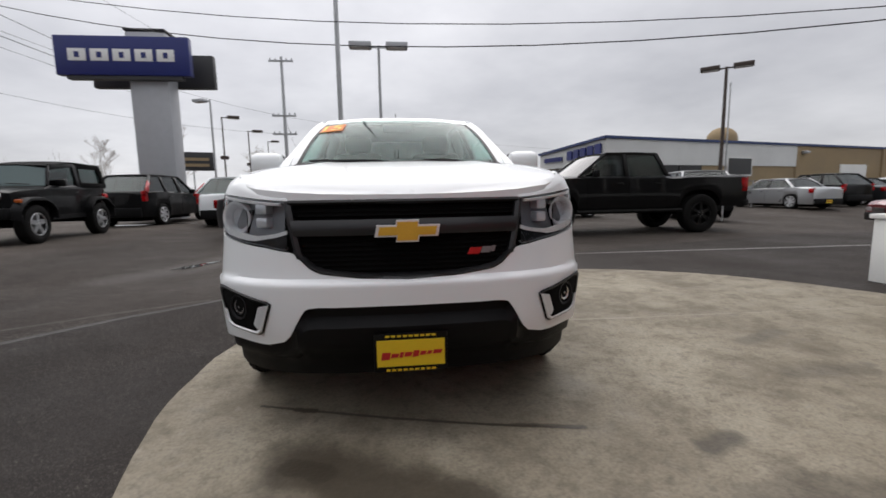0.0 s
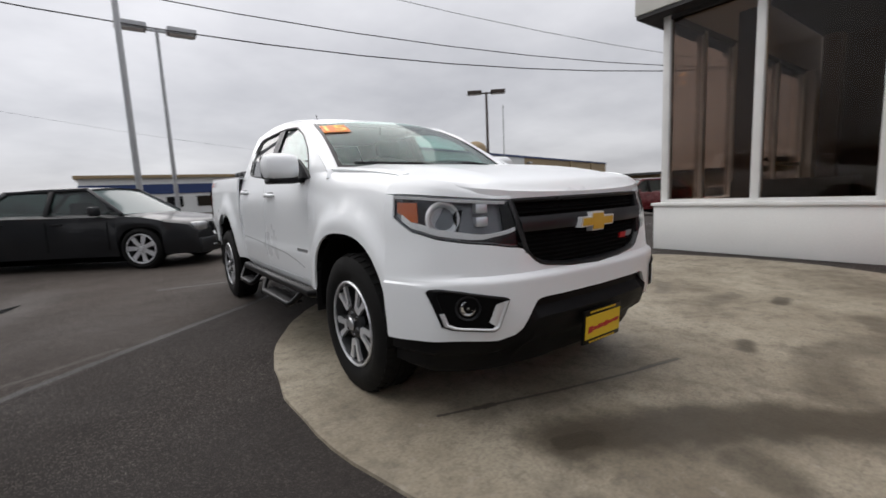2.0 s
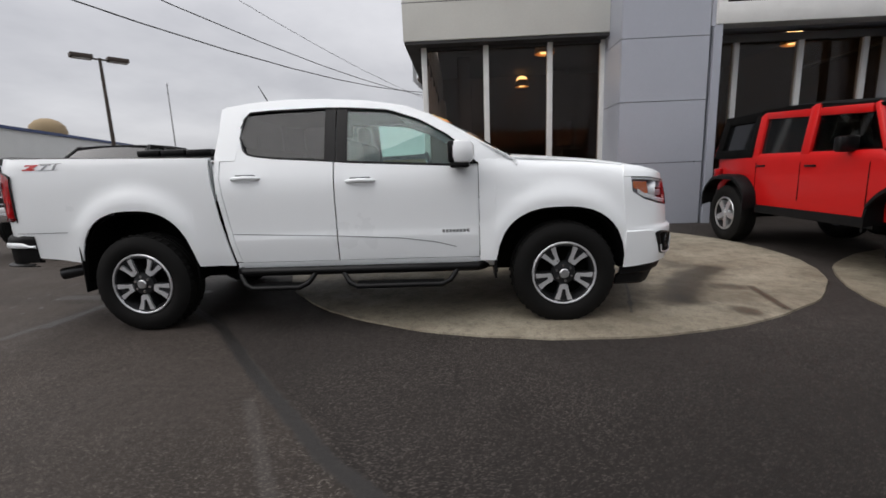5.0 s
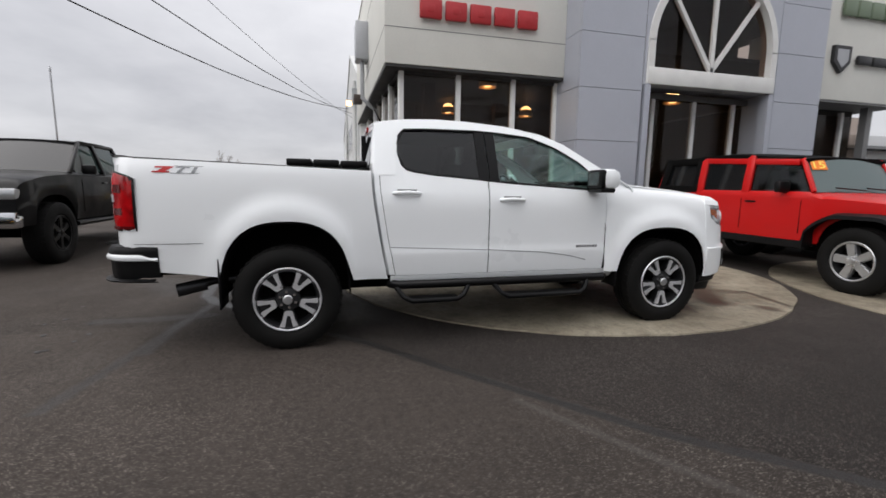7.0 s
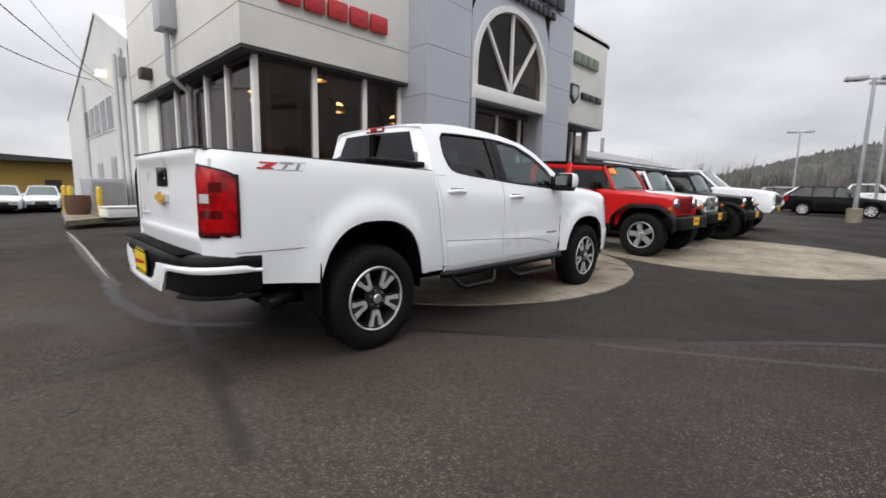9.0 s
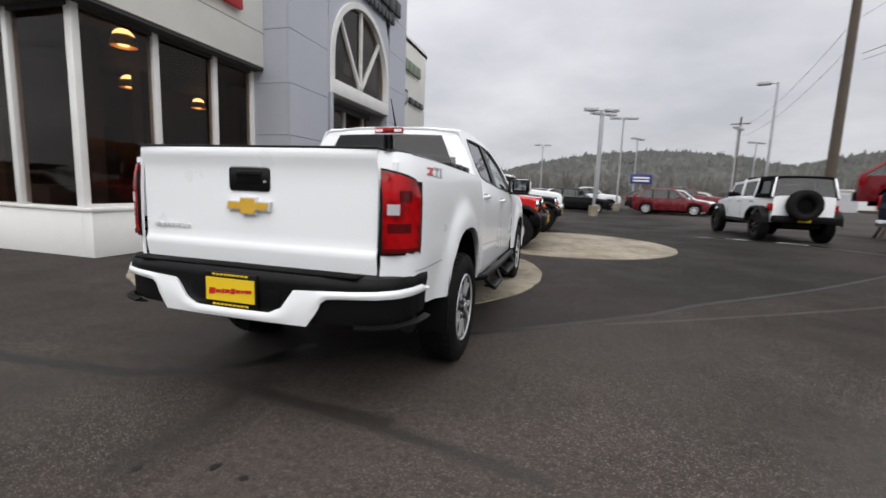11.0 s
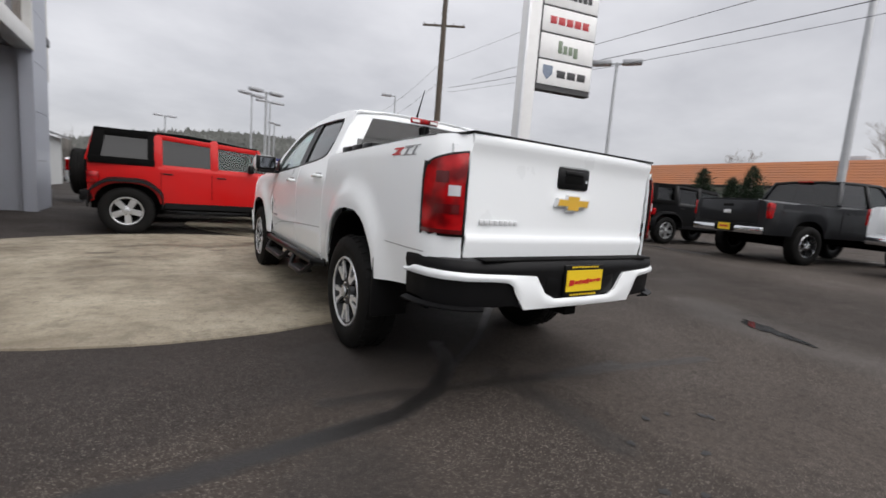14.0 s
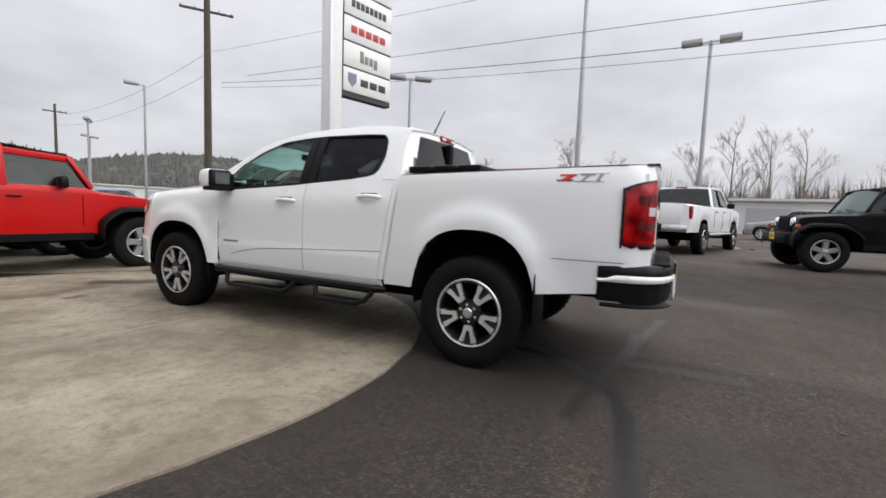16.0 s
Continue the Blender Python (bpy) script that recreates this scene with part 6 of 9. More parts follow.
def pickup_spec(paint_name, **kw):
    s = dict(paint=paint_name, w=0.98, sill=0.62, wheelbase=3.65,
             top=[(-0.92, 1.08), (-0.86, 1.19), (-0.70, 1.26), (-0.3, 1.31), (0.5, 1.37), (0.75, 1.38), (2.75, 1.36), (2.80, 1.34), (4.85, 1.36), (4.9, 1.36)],
             arches=[(0, 0.52, 0.56, 0.42), (3.65, 0.52, 0.56, 0.42)], pinch=0.12, round=0.42,
             cab=dict(y=(0.62, 1.25, 2.55, 2.78), z=(1.36, 1.95), zbr=1.37, w=(0.90, 0.74), mids=(1.75,), dark_mid=True, rear_glass="glass_tint"),
             wheel=(0.43, 0.28, 0.25, "chrome"), bumper="chrome", rear_bumper="chrome", tail=(0.13, 0.36), tail_z=1.14, lamp_w=0.3, lamp_z=1.05,
             grille=(0.62, 0.34), fbh=0.2, rbh=0.16, joints=(0.75, 1.78, 2.72), handles=(1.55, 2.5), plate_z=0.74, mirror="satin_black")
    s.update(kw)
    return s


def offroader_spec(paint_name, roof="matt_black", **kw):
    s = dict(paint=paint_name, w=0.80, sill=0.55, wheelbase=2.95, boxy=True, pinch=0.10, round=0.9, flare=0.0,
             top=[(-0.42, 1.05), (-0.36, 1.09), (0.52, 1.17), (0.66, 1.23), (3.45, 1.25), (3.5, 1.25)],
             arches=[(0, 0.50, 0.50, 0.42), (2.95, 0.48, 0.46, 0.42)],
             cab=dict(y=(0.62, 0.88, 3.36, 3.48), z=(1.22, 1.80), zf=1.70, w=(0.77, 0.68), mids=(1.62, 2.5), dark_mid=False, roof=roof, rear_glass="glass_tint"),
             wheel=(0.405, 0.26, 0.23, "five"), poke=0.09, bumper="black_plastic", round_lamps=True, lamp_z=0.98, upright=True, slots=7, grille=(0.62, 0.36), grille_mat=paint_name,
             fb=0.22, rb=0.12, fbh=0.2, rbh=0.18, tail=(0.10, 0.2), tail_z=0.95, joints=(0.75, 1.66, 2.46), handles=(1.5, 2.36), mirror="satin_black", plate_z=0.64)
    s.update(kw)
    return s


def offroader(name, label, group, m, spec):
    e = vehicle(name, label, "car", group, m, spec)
    w = spec["w"]
    wb = spec["wheelbase"]
    for s in (-1, 1):
        for yc, a in ((0, 0.56), (wb, 0.52)):
            bm = bmesh.new()
            rows = []
            for t in frange(-1, 1, 20):
                ang = math.pi * (0.5 + 0.46 * t)
                px = yc + a * 1.02 * max(-1, min(1, 1.15 * math.cos(ang)))
                pz = 0.44 + 0.56 * min(0.93, math.sin(ang)) if math.sin(ang) > 0 else 0.44 + 0.5 * math.sin(ang)
                rows.append([(s * (w - 0.03), px, pz), (s * (w + 0.05), px, pz + 0.015), (s * (w + 0.16), px, pz - 0.015), (s * (w + 0.165), px, pz - 0.06)])
            sheet(bm, rows, thick=0.02)
            part("fender_flare", bm, spec.get("flare_mat", "black_plastic"), e, "black plastic fender flare")
        bm = bmesh.new()
        beam(bm, (s * w * 0.98, 0.62, 0.52), (s * w * 0.98, wb - 0.55, 0.52), 0.06, 0.10)
        part("rock_rail", bm, "black_plastic", e)
    # framed doors in the body colour, black quarter panels of the hardtop
    g = spec["cab"]
    (bf, tf, tr, br), (zb, zt), (wb_, wt) = g["y"], g["z"], g["w"]
    last = g["mids"][-1]
    for s in (-1, 1):
        bm = bmesh.new()
        beam(bm, (s * (wt + 0.012), tf + 0.02, g.get("zf", zt) - 0.075), (s * (wt + 0.012), last, zt - 0.075), 0.05, 0.085, bevel=0.01)
        part("door_frame", bm, spec["paint"], e)
        for y in g["mids"]:
            bm = bmesh.new()
            beam(bm, (s * (wb_ + 0.006), y, zb - 0.02), (s * (wt + 0.010), y + 0.01, zt - 0.06), 0.05, 0.13, up=(0, 1, 0), bevel=0.01)
            part("door_frame", bm, spec["paint"], e)
        bm = bmesh.new()
        beam(bm, (s * (wt + 0.014), last + 0.05, zt - 0.07), (s * (wt + 0.014), tr + 0.04, zt - 0.07), 0.05, 0.12, bevel=0.01)
        beam(bm, (s * (wb_ + 0.010), last + 0.05, zb + 0.03), (s * (wb_ + 0.010), br, zb + 0.03), 0.05, 0.12, bevel=0.01)
        beam(bm, (s * (wb_ + 0.006), last + 0.11, zb), (s * (wt + 0.012), last + 0.11, zt - 0.05), 0.05, 0.10, up=(0, 1, 0), bevel=0.01)
        beam(bm, (s * (wb_ + 0.006), br - 0.06, zb), (s * (wt + 0.012), tr - 0.03, zt - 0.05), 0.05, 0.16, up=(0, 1, 0), bevel=0.01)
        part("hardtop_quarter", bm, g.get("roof", "matt_black"), e, "black hardtop quarter panel")
    for x0, x1 in ((-0.5, -0.02), (0.04, 0.5)):
        bm = bmesh.new()
        tube(bm, [(x1, bf - 0.09, zb + 0.03), (x0, bf - 0.06, zb + 0.06)], 0.010, 6)
        part("wiper", bm, "satin_black", e)
    for s in (-1, 1):
        part("turn_lamp", boxed(*sorted((s * (w + 0.02), s * (w + 0.13))), -0.50, -0.44, 0.86, 0.93, bevel=0.01), "amber", e, "amber turn lamp")
    yt = spec["top"][-1][0]
    add_wheel(e, spec["wheel"][3], *spec["wheel"][:3], 0, 0, 0, spare=pose(0.08, yt + 0.19, 1.02, 0, 0, 90), name="spare_wheel")
    part("spare_carrier", boxed(-0.1, 0.2, yt - 0.01, yt + 0.08, 0.85, 1.15), "black_plastic", e)
    return e


def suv_spec(paint_name, **kw):
    s = dict(paint=paint_name, w=0.93, sill=0.30, wheelbase=2.85, pinch=0.22, round=0.6,
             top=[(-0.85, 0.78), (-0.7, 0.92), (0.2, 1.05), (0.7, 1.08), (2.6, 1.12), (3.65, 1.14), (3.75, 1.05)],
             arches=[(0, 0.42, 0.40, 0.36), (2.85, 0.42, 0.40, 0.36)],
             cab=dict(y=(0.5, 1.25, 3.05, 3.68), z=(1.06, 1.68), zbr=1.12, w=(0.86, 0.66), mids=(1.55, 2.5)),
             wheel=(0.36, 0.24, 0.24, "sport"), tail=(0.14, 0.42), tail_z=0.98, joints=(0.6, 1.6, 2.5), handles=(1.4, 2.35), plates=False, grille=(0.45, 0.2), fbh=0.25, rbh=0.3)
    s.update(kw)
    return s


def sedan_spec(paint_name, **kw):
    s = dict(paint=paint_name, w=0.94, sill=0.24, wheelbase=3.05, pinch=0.20, round=0.6,
             top=[(-0.92, 0.62), (-0.8, 0.78), (0.0, 0.92), (0.65, 0.98), (2.6, 1.02), (3.3, 1.03), (3.95, 1.0), (4.05, 0.9)],
             arches=[(0, 0.40, 0.37, 0.36), (3.05, 0.40, 0.37, 0.36)],
             cab=dict(y=(0.32, 1.02, 2.48, 3.08), z=(0.97, 1.46), zbr=1.02, w=(0.85, 0.64), mids=(1.66,), front_glass="dark_glass_green"),
             wheel=(0.36, 0.24, 0.25, "sport"), tail=(0.2, 0.22), tail_z=0.86, joints=(0.55, 1.62, 2.65), handles=(1.42, 2.45), plates=True, lamp_z=0.70, grille=(0.4, 0.2), fbh=0.25, rbh=0.25)
    s.update(kw)
    return s


# ---------------- the white pickup ----------------
ARCH_F, ARCH_R = (0.03, 0.475, 0.50, 0.385), (3.255, 0.455, 0.57, 0.385)
HALF_DOOR = [(0.45, 0.838), (0.55, 0.856), (0.66, 0.869), (0.705, 0.873), (0.735, 0.865), (0.85, 0.866), (1.0, 0.869), (1.10, 0.864), (1.18, 0.848), (1.30, 0.806), (1.45, 0.747), (1.60, 0.680), (1.70, 0.630), (1.80, 0.575)]
HALF_BED = [(0.45, 0.835), (0.58, 0.858), (0.80, 0.872), (0.815, 0.876), (1.0, 0.876), (1.20, 0.868), (1.30, 0.856), (1.36, 0.838), (1.40, 0.82)]
HALF_FENDER = [(0.40, 0.86), (0.55, 0.872), (0.75, 0.882), (0.95, 0.884), (1.05, 0.872), (1.15, 0.846), (1.27, 0.80)]
FENDER_TOP = [(-0.44, 1.170), (-0.38, 1.182), (-0.15, 1.212), (0.12, 1.236), (0.42, 1.264), (0.66, 1.275)]
ROOF_SIDE = [(0.33, 1.225), (0.39, 1.262), (0.45, 1.297), (0.59, 1.365), (0.755, 1.457), (0.96, 1.59), (1.17, 1.672), (1.50, 1.728), (1.83, 1.752), (2.1, 1.758), (2.36, 1.745), (2.53, 1.722), (2.60, 1.70)]
GLASS_LOW = [(0.40, 1.24), (0.66, 1.225), (0.73, 1.206), (1.56, 1.258), (1.77, 1.278), (2.15, 1.308), (2.35, 1.335), (2.395, 1.36), (2.42, 1.41), (2.435, 1.50)]
GLASS_TOP = [(0.66, 1.226), (0.70, 1.29), (0.82, 1.418), (1.05, 1.553), (1.29, 1.640), (1.59, 1.668), (1.79, 1.676), (2.2, 1.672), (2.37, 1.662), (2.405, 1.645), (2.425, 1.60), (2.435, 1.50)]
NOSE = [(0.0, -0.965), (0.30, -0.955), (0.50, -0.925), (0.65, -0.868), (0.76, -0.785), (0.82, -0.700), (0.855, -0.600), (0.877, -0.505), (0.888, -0.44)]
HOOD_EDGE = [(0.0, -0.862), (0.3, -0.850), (0.5, -0.818), (0.64, -0.758), (0.72, -0.680), (0.775, -0.565), (0.800, -0.44)]
SET_BACK = [(0.25, 0.10), (0.40, 0.035), (0.50, 0.006), (0.60, 0.0), (0.688, -0.004), (0.700, 0.0), (0.716, 0.028), (0.85, 0.040), (0.95, 0.052), (1.04, 0.075), (1.08, 0.09)]
TAIL_PLAN = [(0.0, 4.365), (0.715, 4.362), (0.78, 4.345), (0.83, 4.30), (0.862, 4.22), (0.874, 4.10)]


def flare(y, z, arch, amount):
    yc, a, b, zc = arch
    if z < zc - 0.1:
        return 0.0
    d = math.hypot((y - yc) / (a + 0.02), (z - zc) / (b + 0.02))
    t = max(0.0, min(1.0, (1.36 - d) / 0.30))
    return amount * t * t * (3 - 2 * t)


def half_fender(y, z):
    return interp(HALF_FENDER, z) + flare(y, z, ARCH_F, 0.034)


def half_door(y, z):
    return smoothed(HALF_DOOR, z, 0.012)


def half_bed(y, z):
    w = smoothed(HALF_BED, z, 0.012) + flare(y, z, ARCH_R, 0.036)
    if y > 4.10:
        w -= 0.874 - interp([(b, a) for a, b in reversed(TAIL_PLAN)][0:6], y) if y < 4.362 else 0.16
    return w


def cab_gap(z):
    return interp([(0.45, 2.50), (0.53, 2.515), (0.83, 2.575), (1.17, 2.625), (1.40, 2.632)], z)


def nose_point(x, z, out=0.0):
    """A point of the nose at half-width x and height z."""
    s = 1 if x >= 0 else -1
    a = abs(x)
    y = smoothed(NOSE, a, 0.02) if a < 0.86 else interp(NOSE, a)
    k = max(0.0, min(1.0, (0.888 - a) / 0.12))
    dy = smoothed(SET_BACK, z, 0.004) * (0.25 + 0.75 * k)
    dx = (1 - k) * (interp(HALF_FENDER, z) - 0.882 + (0.012 if z < 0.69 else 0)) - 0.03 * k * max(0, z - 0.8)
    dx += (1 - k) * flare(-0.44, z, ARCH_F, 0.030)
    return (s * (a + dx + out * (1 - k)), y + dy - out * (0.4 + 0.6 * k), z)


def stepped(lo, hi, zs):
    """Heights kept between lo and hi, each a little above the last."""
    out = sorted(max(lo, min(hi, z)) for z in zs)
    for i in range(1, len(out)):
        out[i] = max(out[i], out[i - 1] + 0.0006)
    return out


NOSE_X = [0.0, 0.06, 0.12, 0.18, 0.24, 0.27, 0.30, 0.34, 0.38, 0.41, 0.43, 0.45, 0.47, 0.50, 0.53, 0.56, 0.60, 0.64, 0.68, 0.72, 0.76, 0.79, 0.81, 0.83, 0.85, 0.865, 0.877, 0.888]
FASCIA_UP = [(0.0, 0.708), (0.2, 0.714), (0.36, 0.735), (0.40, 0.752), (0.44, 0.79), (0.475, 0.826), (0.54, 0.832), (0.60, 0.845), (0.71, 0.860), (0.80, 0.880), (0.85, 0.912), (0.875, 0.965), (0.888, 1.03)]
FASCIA_LOW = [(0.0, 0.602), (0.40, 0.602), (0.435, 0.590), (0.50, 0.475), (0.53, 0.448), (0.60, 0.430), (0.75, 0.440), (0.85, 0.43), (0.888, 0.42)]
LAMP_TOP = [(0.49, 1.034), (0.57, 1.038), (0.70, 1.052), (0.80, 1.066), (0.85, 1.075), (0.888, 1.082)]


def hero_pickup():
    t = thing("pickup_truck", "white crew-cab pickup with black grille, gold badges and black side steps", "pickup", m=pose(0, 0, 0))

    def both(name, bm, material, label=""):
        """A part and its mirror image on the other side."""
        c = mirror_x(bm)
        a = part(name, bm, material, t, label)
        b = part(name, c, material, t, label)
        return a, b

    # front fenders
    bm = bmesh.new()
    rows = []
    for y in arch_columns(-0.44, 0.622, [ARCH_F], 0.06):
        zl = max(0.50, arch_low(y, [ARCH_F], 0.50)) if y > 0.2 else arch_low(y, [ARCH_F], 0.42)
        zt = smoothed(FENDER_TOP, y, 0.04)
        r = []
        for q in frange(0, 1, 12):
            z = zl + (zt - zl) * q
            w = half_fender(y, z)
            tail = max(0.0, min(1.0, (y - 0.22) / 0.38)) ** 1.5
            if z > 0.95:
                w += (half_door(y, z) - w) * tail
            if z > zt - 0.10:
                k = (z - zt + 0.10) / 0.10
                w -= 0.055 * (1 - 0.85 * tail) * (1 - math.sqrt(max(0, 1 - k * k)))
            r.append((-w, y, z))
        r.append((r[-1][0] + 0.035 + 0.03 * tail, y, zt + 0.006))
        rows.append(r)
    sheet(bm, rows, thick=0.012)
    both("front_fender", bm, "white_paint")
    # the tip of the fender between headlight and hood
    bm = bmesh.new()
    rows = []
    for x in [q for q in NOSE_X if q >= 0.49]:
        k = (x - 0.49) / (0.888 - 0.49)
        hx = 0.49 + k * (0.80 - 0.49)
        a = Vector(nose_point(-x, interp(LAMP_TOP, x) + 0.004))
        b = Vector((-hx, interp(HOOD_EDGE, hx), 1.06 + 0.110 * max(0, (k - 0.2) / 0.8) ** 1.2))
        c = a.lerp(b, 0.5) + Vector((-0.004, -0.006, 0.012 * k))
        rows.append([a, a.lerp(c, 0.5) + Vector((0, 0, 0.004)), c, b])
    sheet(bm, rows, thick=0.01)
    both("fender_tip", bm, "white_paint")
    # front fascia
    bm = bmesh.new()
    rows = []
    xs = [-x for x in reversed(NOSE_X)] + NOSE_X[1:]
    for x in xs:
        lo, hi = interp(FASCIA_LOW, abs(x)), interp(FASCIA_UP, abs(x))
        rows.append([nose_point(x, z) for z in stepped(lo, hi, (lo, lo + 0.012, lo + 0.3 * max(0, 0.67 - lo), lo + 0.65 * max(0, 0.67 - lo), 0.67, 0.684, 0.692, 0.700, 0.708, 0.717, 0.735, 0.74 + 0.33 * max(0, hi - 0.74), 0.74 + 0.66 * max(0, hi - 0.74), hi - 0.01, hi))])
    sheet(bm, rows, thick=0.014)
    part("front_bumper", bm, "white_paint", t, "white painted front bumper")
    # black lower valance and air dam
    bm = bmesh.new()
    rows = []
    for x in xs:
        lo, hi = 0.255 + 0.05 * max(0, abs(x) - 0.6), interp(FASCIA_LOW, abs(x)) - 0.003
        r = []
        for q in frange(0, 1, 8):
            z = lo + (hi - lo) * q
            out = -0.03
            if abs(x) < 0.5 and 0.40 < z < 0.53:
                out = 0.006
            if z < 0.36:
                out -= 0.03
            r.append(nose_point(x, z, out))
        rows.append(r)
    sheet(bm, rows, thick=0.02)
    part("air_dam", bm, "black_plastic", t, "black plastic lower bumper")
    bm = bmesh.new()
    rows = [[nose_point(x, z, -0.055) for z in (0.50, 0.56, 0.61)] for x in frange(-0.47, 0.47, 16)]
    sheet(bm, rows, thick=0.01)
    part("lower_intake", bm, "matt_black", t)
    for z in (0.545, 0.575):
        bm = bmesh.new()
        rows = [[nose_point(x, z - 0.005, -0.03), nose_point(x, z + 0.005, -0.03)] for x in frange(-0.42, 0.42, 16)]
        sheet(bm, rows, thick=0.02)
        part("intake_slat", bm, "black_plastic", t)
    # grille
    g = part("grille", sheet(bmesh.new(), [[nose_point(x, z, -0.05) for z in frange(0.69, 1.06, 6)] for x in frange(-0.52, 0.52, 20)], thick=0.01), "matt_black", t, "black honeycomb grille")

    def grille_half(z):
        return interp([(0.70, 0.30), (0.735, 0.37), (0.80, 0.45), (0.90, 0.475), (1.035, 0.505)], z)

    def band(name, z0, z1, out, thick, material, parent, k0=0.0, k1=1.0, label=""):
        rows = []
        for u in frange(-1, 1, 24):
            r = []
            for q in (0, 0.25, 0.5, 0.75, 1):
                z = z0 + (z1 - z0) * q
                bulge = 0.008 * (1 - (2 * q - 1) ** 2)
                r.append(nose_point(u * (grille_half(z) - 0.004), z, out + bulge))
            rows.append(r)
        return part(name, sheet(bmesh.new(), rows, thick=thick), material, parent, label)

    band("grille_bar", 0.893, 0.958, 0.004, 0.04, "grille_grey", t, label="broad satin black cross bar")
    band("grille_lip", 1.020, 1.040, -0.004, 0.03, "satin_black", t)
    for i in range(7):
        z = 0.745 + i * 0.020
        band("grille_slat", z, z + 0.007, -0.024, 0.02, "matt_black", g)
    for i in range(3):
        z = 0.970 + i * 0.017
        band("grille_slat", z, z + 0.006, -0.024, 0.02, "matt_black", g)
    # dark frame round the lower opening
    bm = bmesh.new()
    rows = []
    for x in frange(-0.475, 0.475, 40):
        z = interp(FASCIA_UP, abs(x))
        rows.append([nose_point(x, z + 0.002, 0.003), nose_point(x * 0.988, z + 0.009, 0.006), nose_point(x * 0.978, z + 0.019, -0.012), nose_point(x * 0.972, z + 0.024, -0.04)])
    sheet(bm, rows, thick=0.006)
    part("grille_frame", bm, "grille_grey", t)
    for s in (-1, 1):
        rows = []
        for z in frange(0.80, 1.035, 10):
            x = s * grille_half(z)
            rows.append([nose_point(x + s * 0.012, z, -0.002), nose_point(x, z, 0.004), nose_point(x - s * 0.016, z, -0.004), nose_point(x - s * 0.02, z, -0.04)])
        part("grille_side", sheet(bmesh.new(), rows, thick=0.006), "grille_grey", t)
    # badge in the grille and behind
    def bowtie(name, y, z, s, turn, parent):
        e = bmesh.new()
        k = 0.135 * s
        prism(e, [(-k, -0.022 * s), (-k * 0.93, 0.026 * s), (-k * 0.36, 0.026 * s), (-k * 0.33, 0.046 * s), (k * 0.36, 0.046 * s), (k * 0.33, 0.026 * s), (k, 0.026 * s), (k * 0.93, -0.022 * s), (k * 0.36, -0.022 * s), (k * 0.33, -0.044 * s), (-k * 0.36, -0.044 * s), (-k * 0.33, -0.022 * s)], -0.012, 0.02, "y")
        o = part(name, e, "badge_silver", parent, "gold cross-shaped badge with bright rim")
        o.matrix_basis = pose(0, y, z, 0, 0, turn)
        e = bmesh.new()
        k *= 0.90
        prism(e, [(-k, -0.015 * s), (-k * 0.93, 0.019 * s), (-k * 0.36, 0.019 * s), (-k * 0.33, 0.039 * s), (k * 0.36, 0.039 * s), (k * 0.33, 0.019 * s), (k, 0.019 * s), (k * 0.93, -0.015 * s), (k * 0.36, -0.015 * s), (k * 0.33, -0.037 * s), (-k * 0.36, -0.037 * s), (-k * 0.33, -0.015 * s)], -0.017, -0.0125, "y")
        part("badge_face", e, "gold_badge", o, "gold face")

    bowtie("front_badge", -0.935, 0.908, 1.0, 0, t)
    bowtie("tailgate_badge", 4.366, 1.092, 1.0, 180, t)
    # red and grey block mark beside it
    e = part("grille_mark", prism(bmesh.new(), [(0.255, 0.800), (0.305, 0.800), (0.318, 0.828), (0.268, 0.828)], -0.905, -0.893, "y"), "mark_red", t, "small red and grey mark")
    part("mark_block", prism(bmesh.new(), [(0.312, 0.804), (0.352, 0.804), (0.362, 0.830), (0.322, 0.830)], -0.903, -0.889, "y"), "mark_grey", e)
    part("mark_block", prism(bmesh.new(), [(0.358, 0.808), (0.372, 0.808), (0.380, 0.832), (0.367, 0.832)], -0.899, -0.885, "y"), "mark_grey", e)
    # headlights
    hx = [q for q in NOSE_X if 0.50 <= q <= 0.877]
    for s in (-1, 1):
        part("fender_corner", sheet(bmesh.new(), [[nose_point(s * x, interp(FASCIA_UP, x) + (interp(LAMP_TOP, x) - interp(FASCIA_UP, x)) * q, 0.001) for q in frange(0, 1, 5)] for x in (0.877, 0.882, 0.888)], thick=0.01), "white_paint", t)

    def lamp_low(x):
        return interp(FASCIA_UP, x) + 0.006

    bm = bmesh.new()
    rows = []
    for x in hx:
        lo, hi = lamp_low(x), interp(LAMP_TOP, x)
        depth = -0.07 if x < 0.86 else -0.02
        rows.append([nose_point(-x, lo, -0.004), nose_point(-x, lo + 0.006, depth), nose_point(-x, (lo + hi) / 2, depth - 0.01), nose_point(-x, hi - 0.006, depth), nose_point(-x, hi, -0.004)])
    sheet(bm, rows, thick=0.006)
    housings = both("headlight", bm, "lamp_grey", "projector headlight with bright trim and amber corner")
    for s, h in zip((-1, 1), housings):
        o = part("lens", sheet(bmesh.new(), [[nose_point(s * x, lamp_low(x) + (interp(LAMP_TOP, x) - lamp_low(x)) * q, 0.003) for q in frange(0, 1, 5)] for x in hx], thick=0.004), "lens_clear", h, "clear lens")
        o.visible_shadow = False
        c = Vector(nose_point(s * 0.750, 0.966, -0.052))
        ax = Vector((s * 0.38, -0.92, 0)).normalized()
        rot = Vector((0, -1, 0)).rotation_difference(ax).to_matrix().to_4x4()
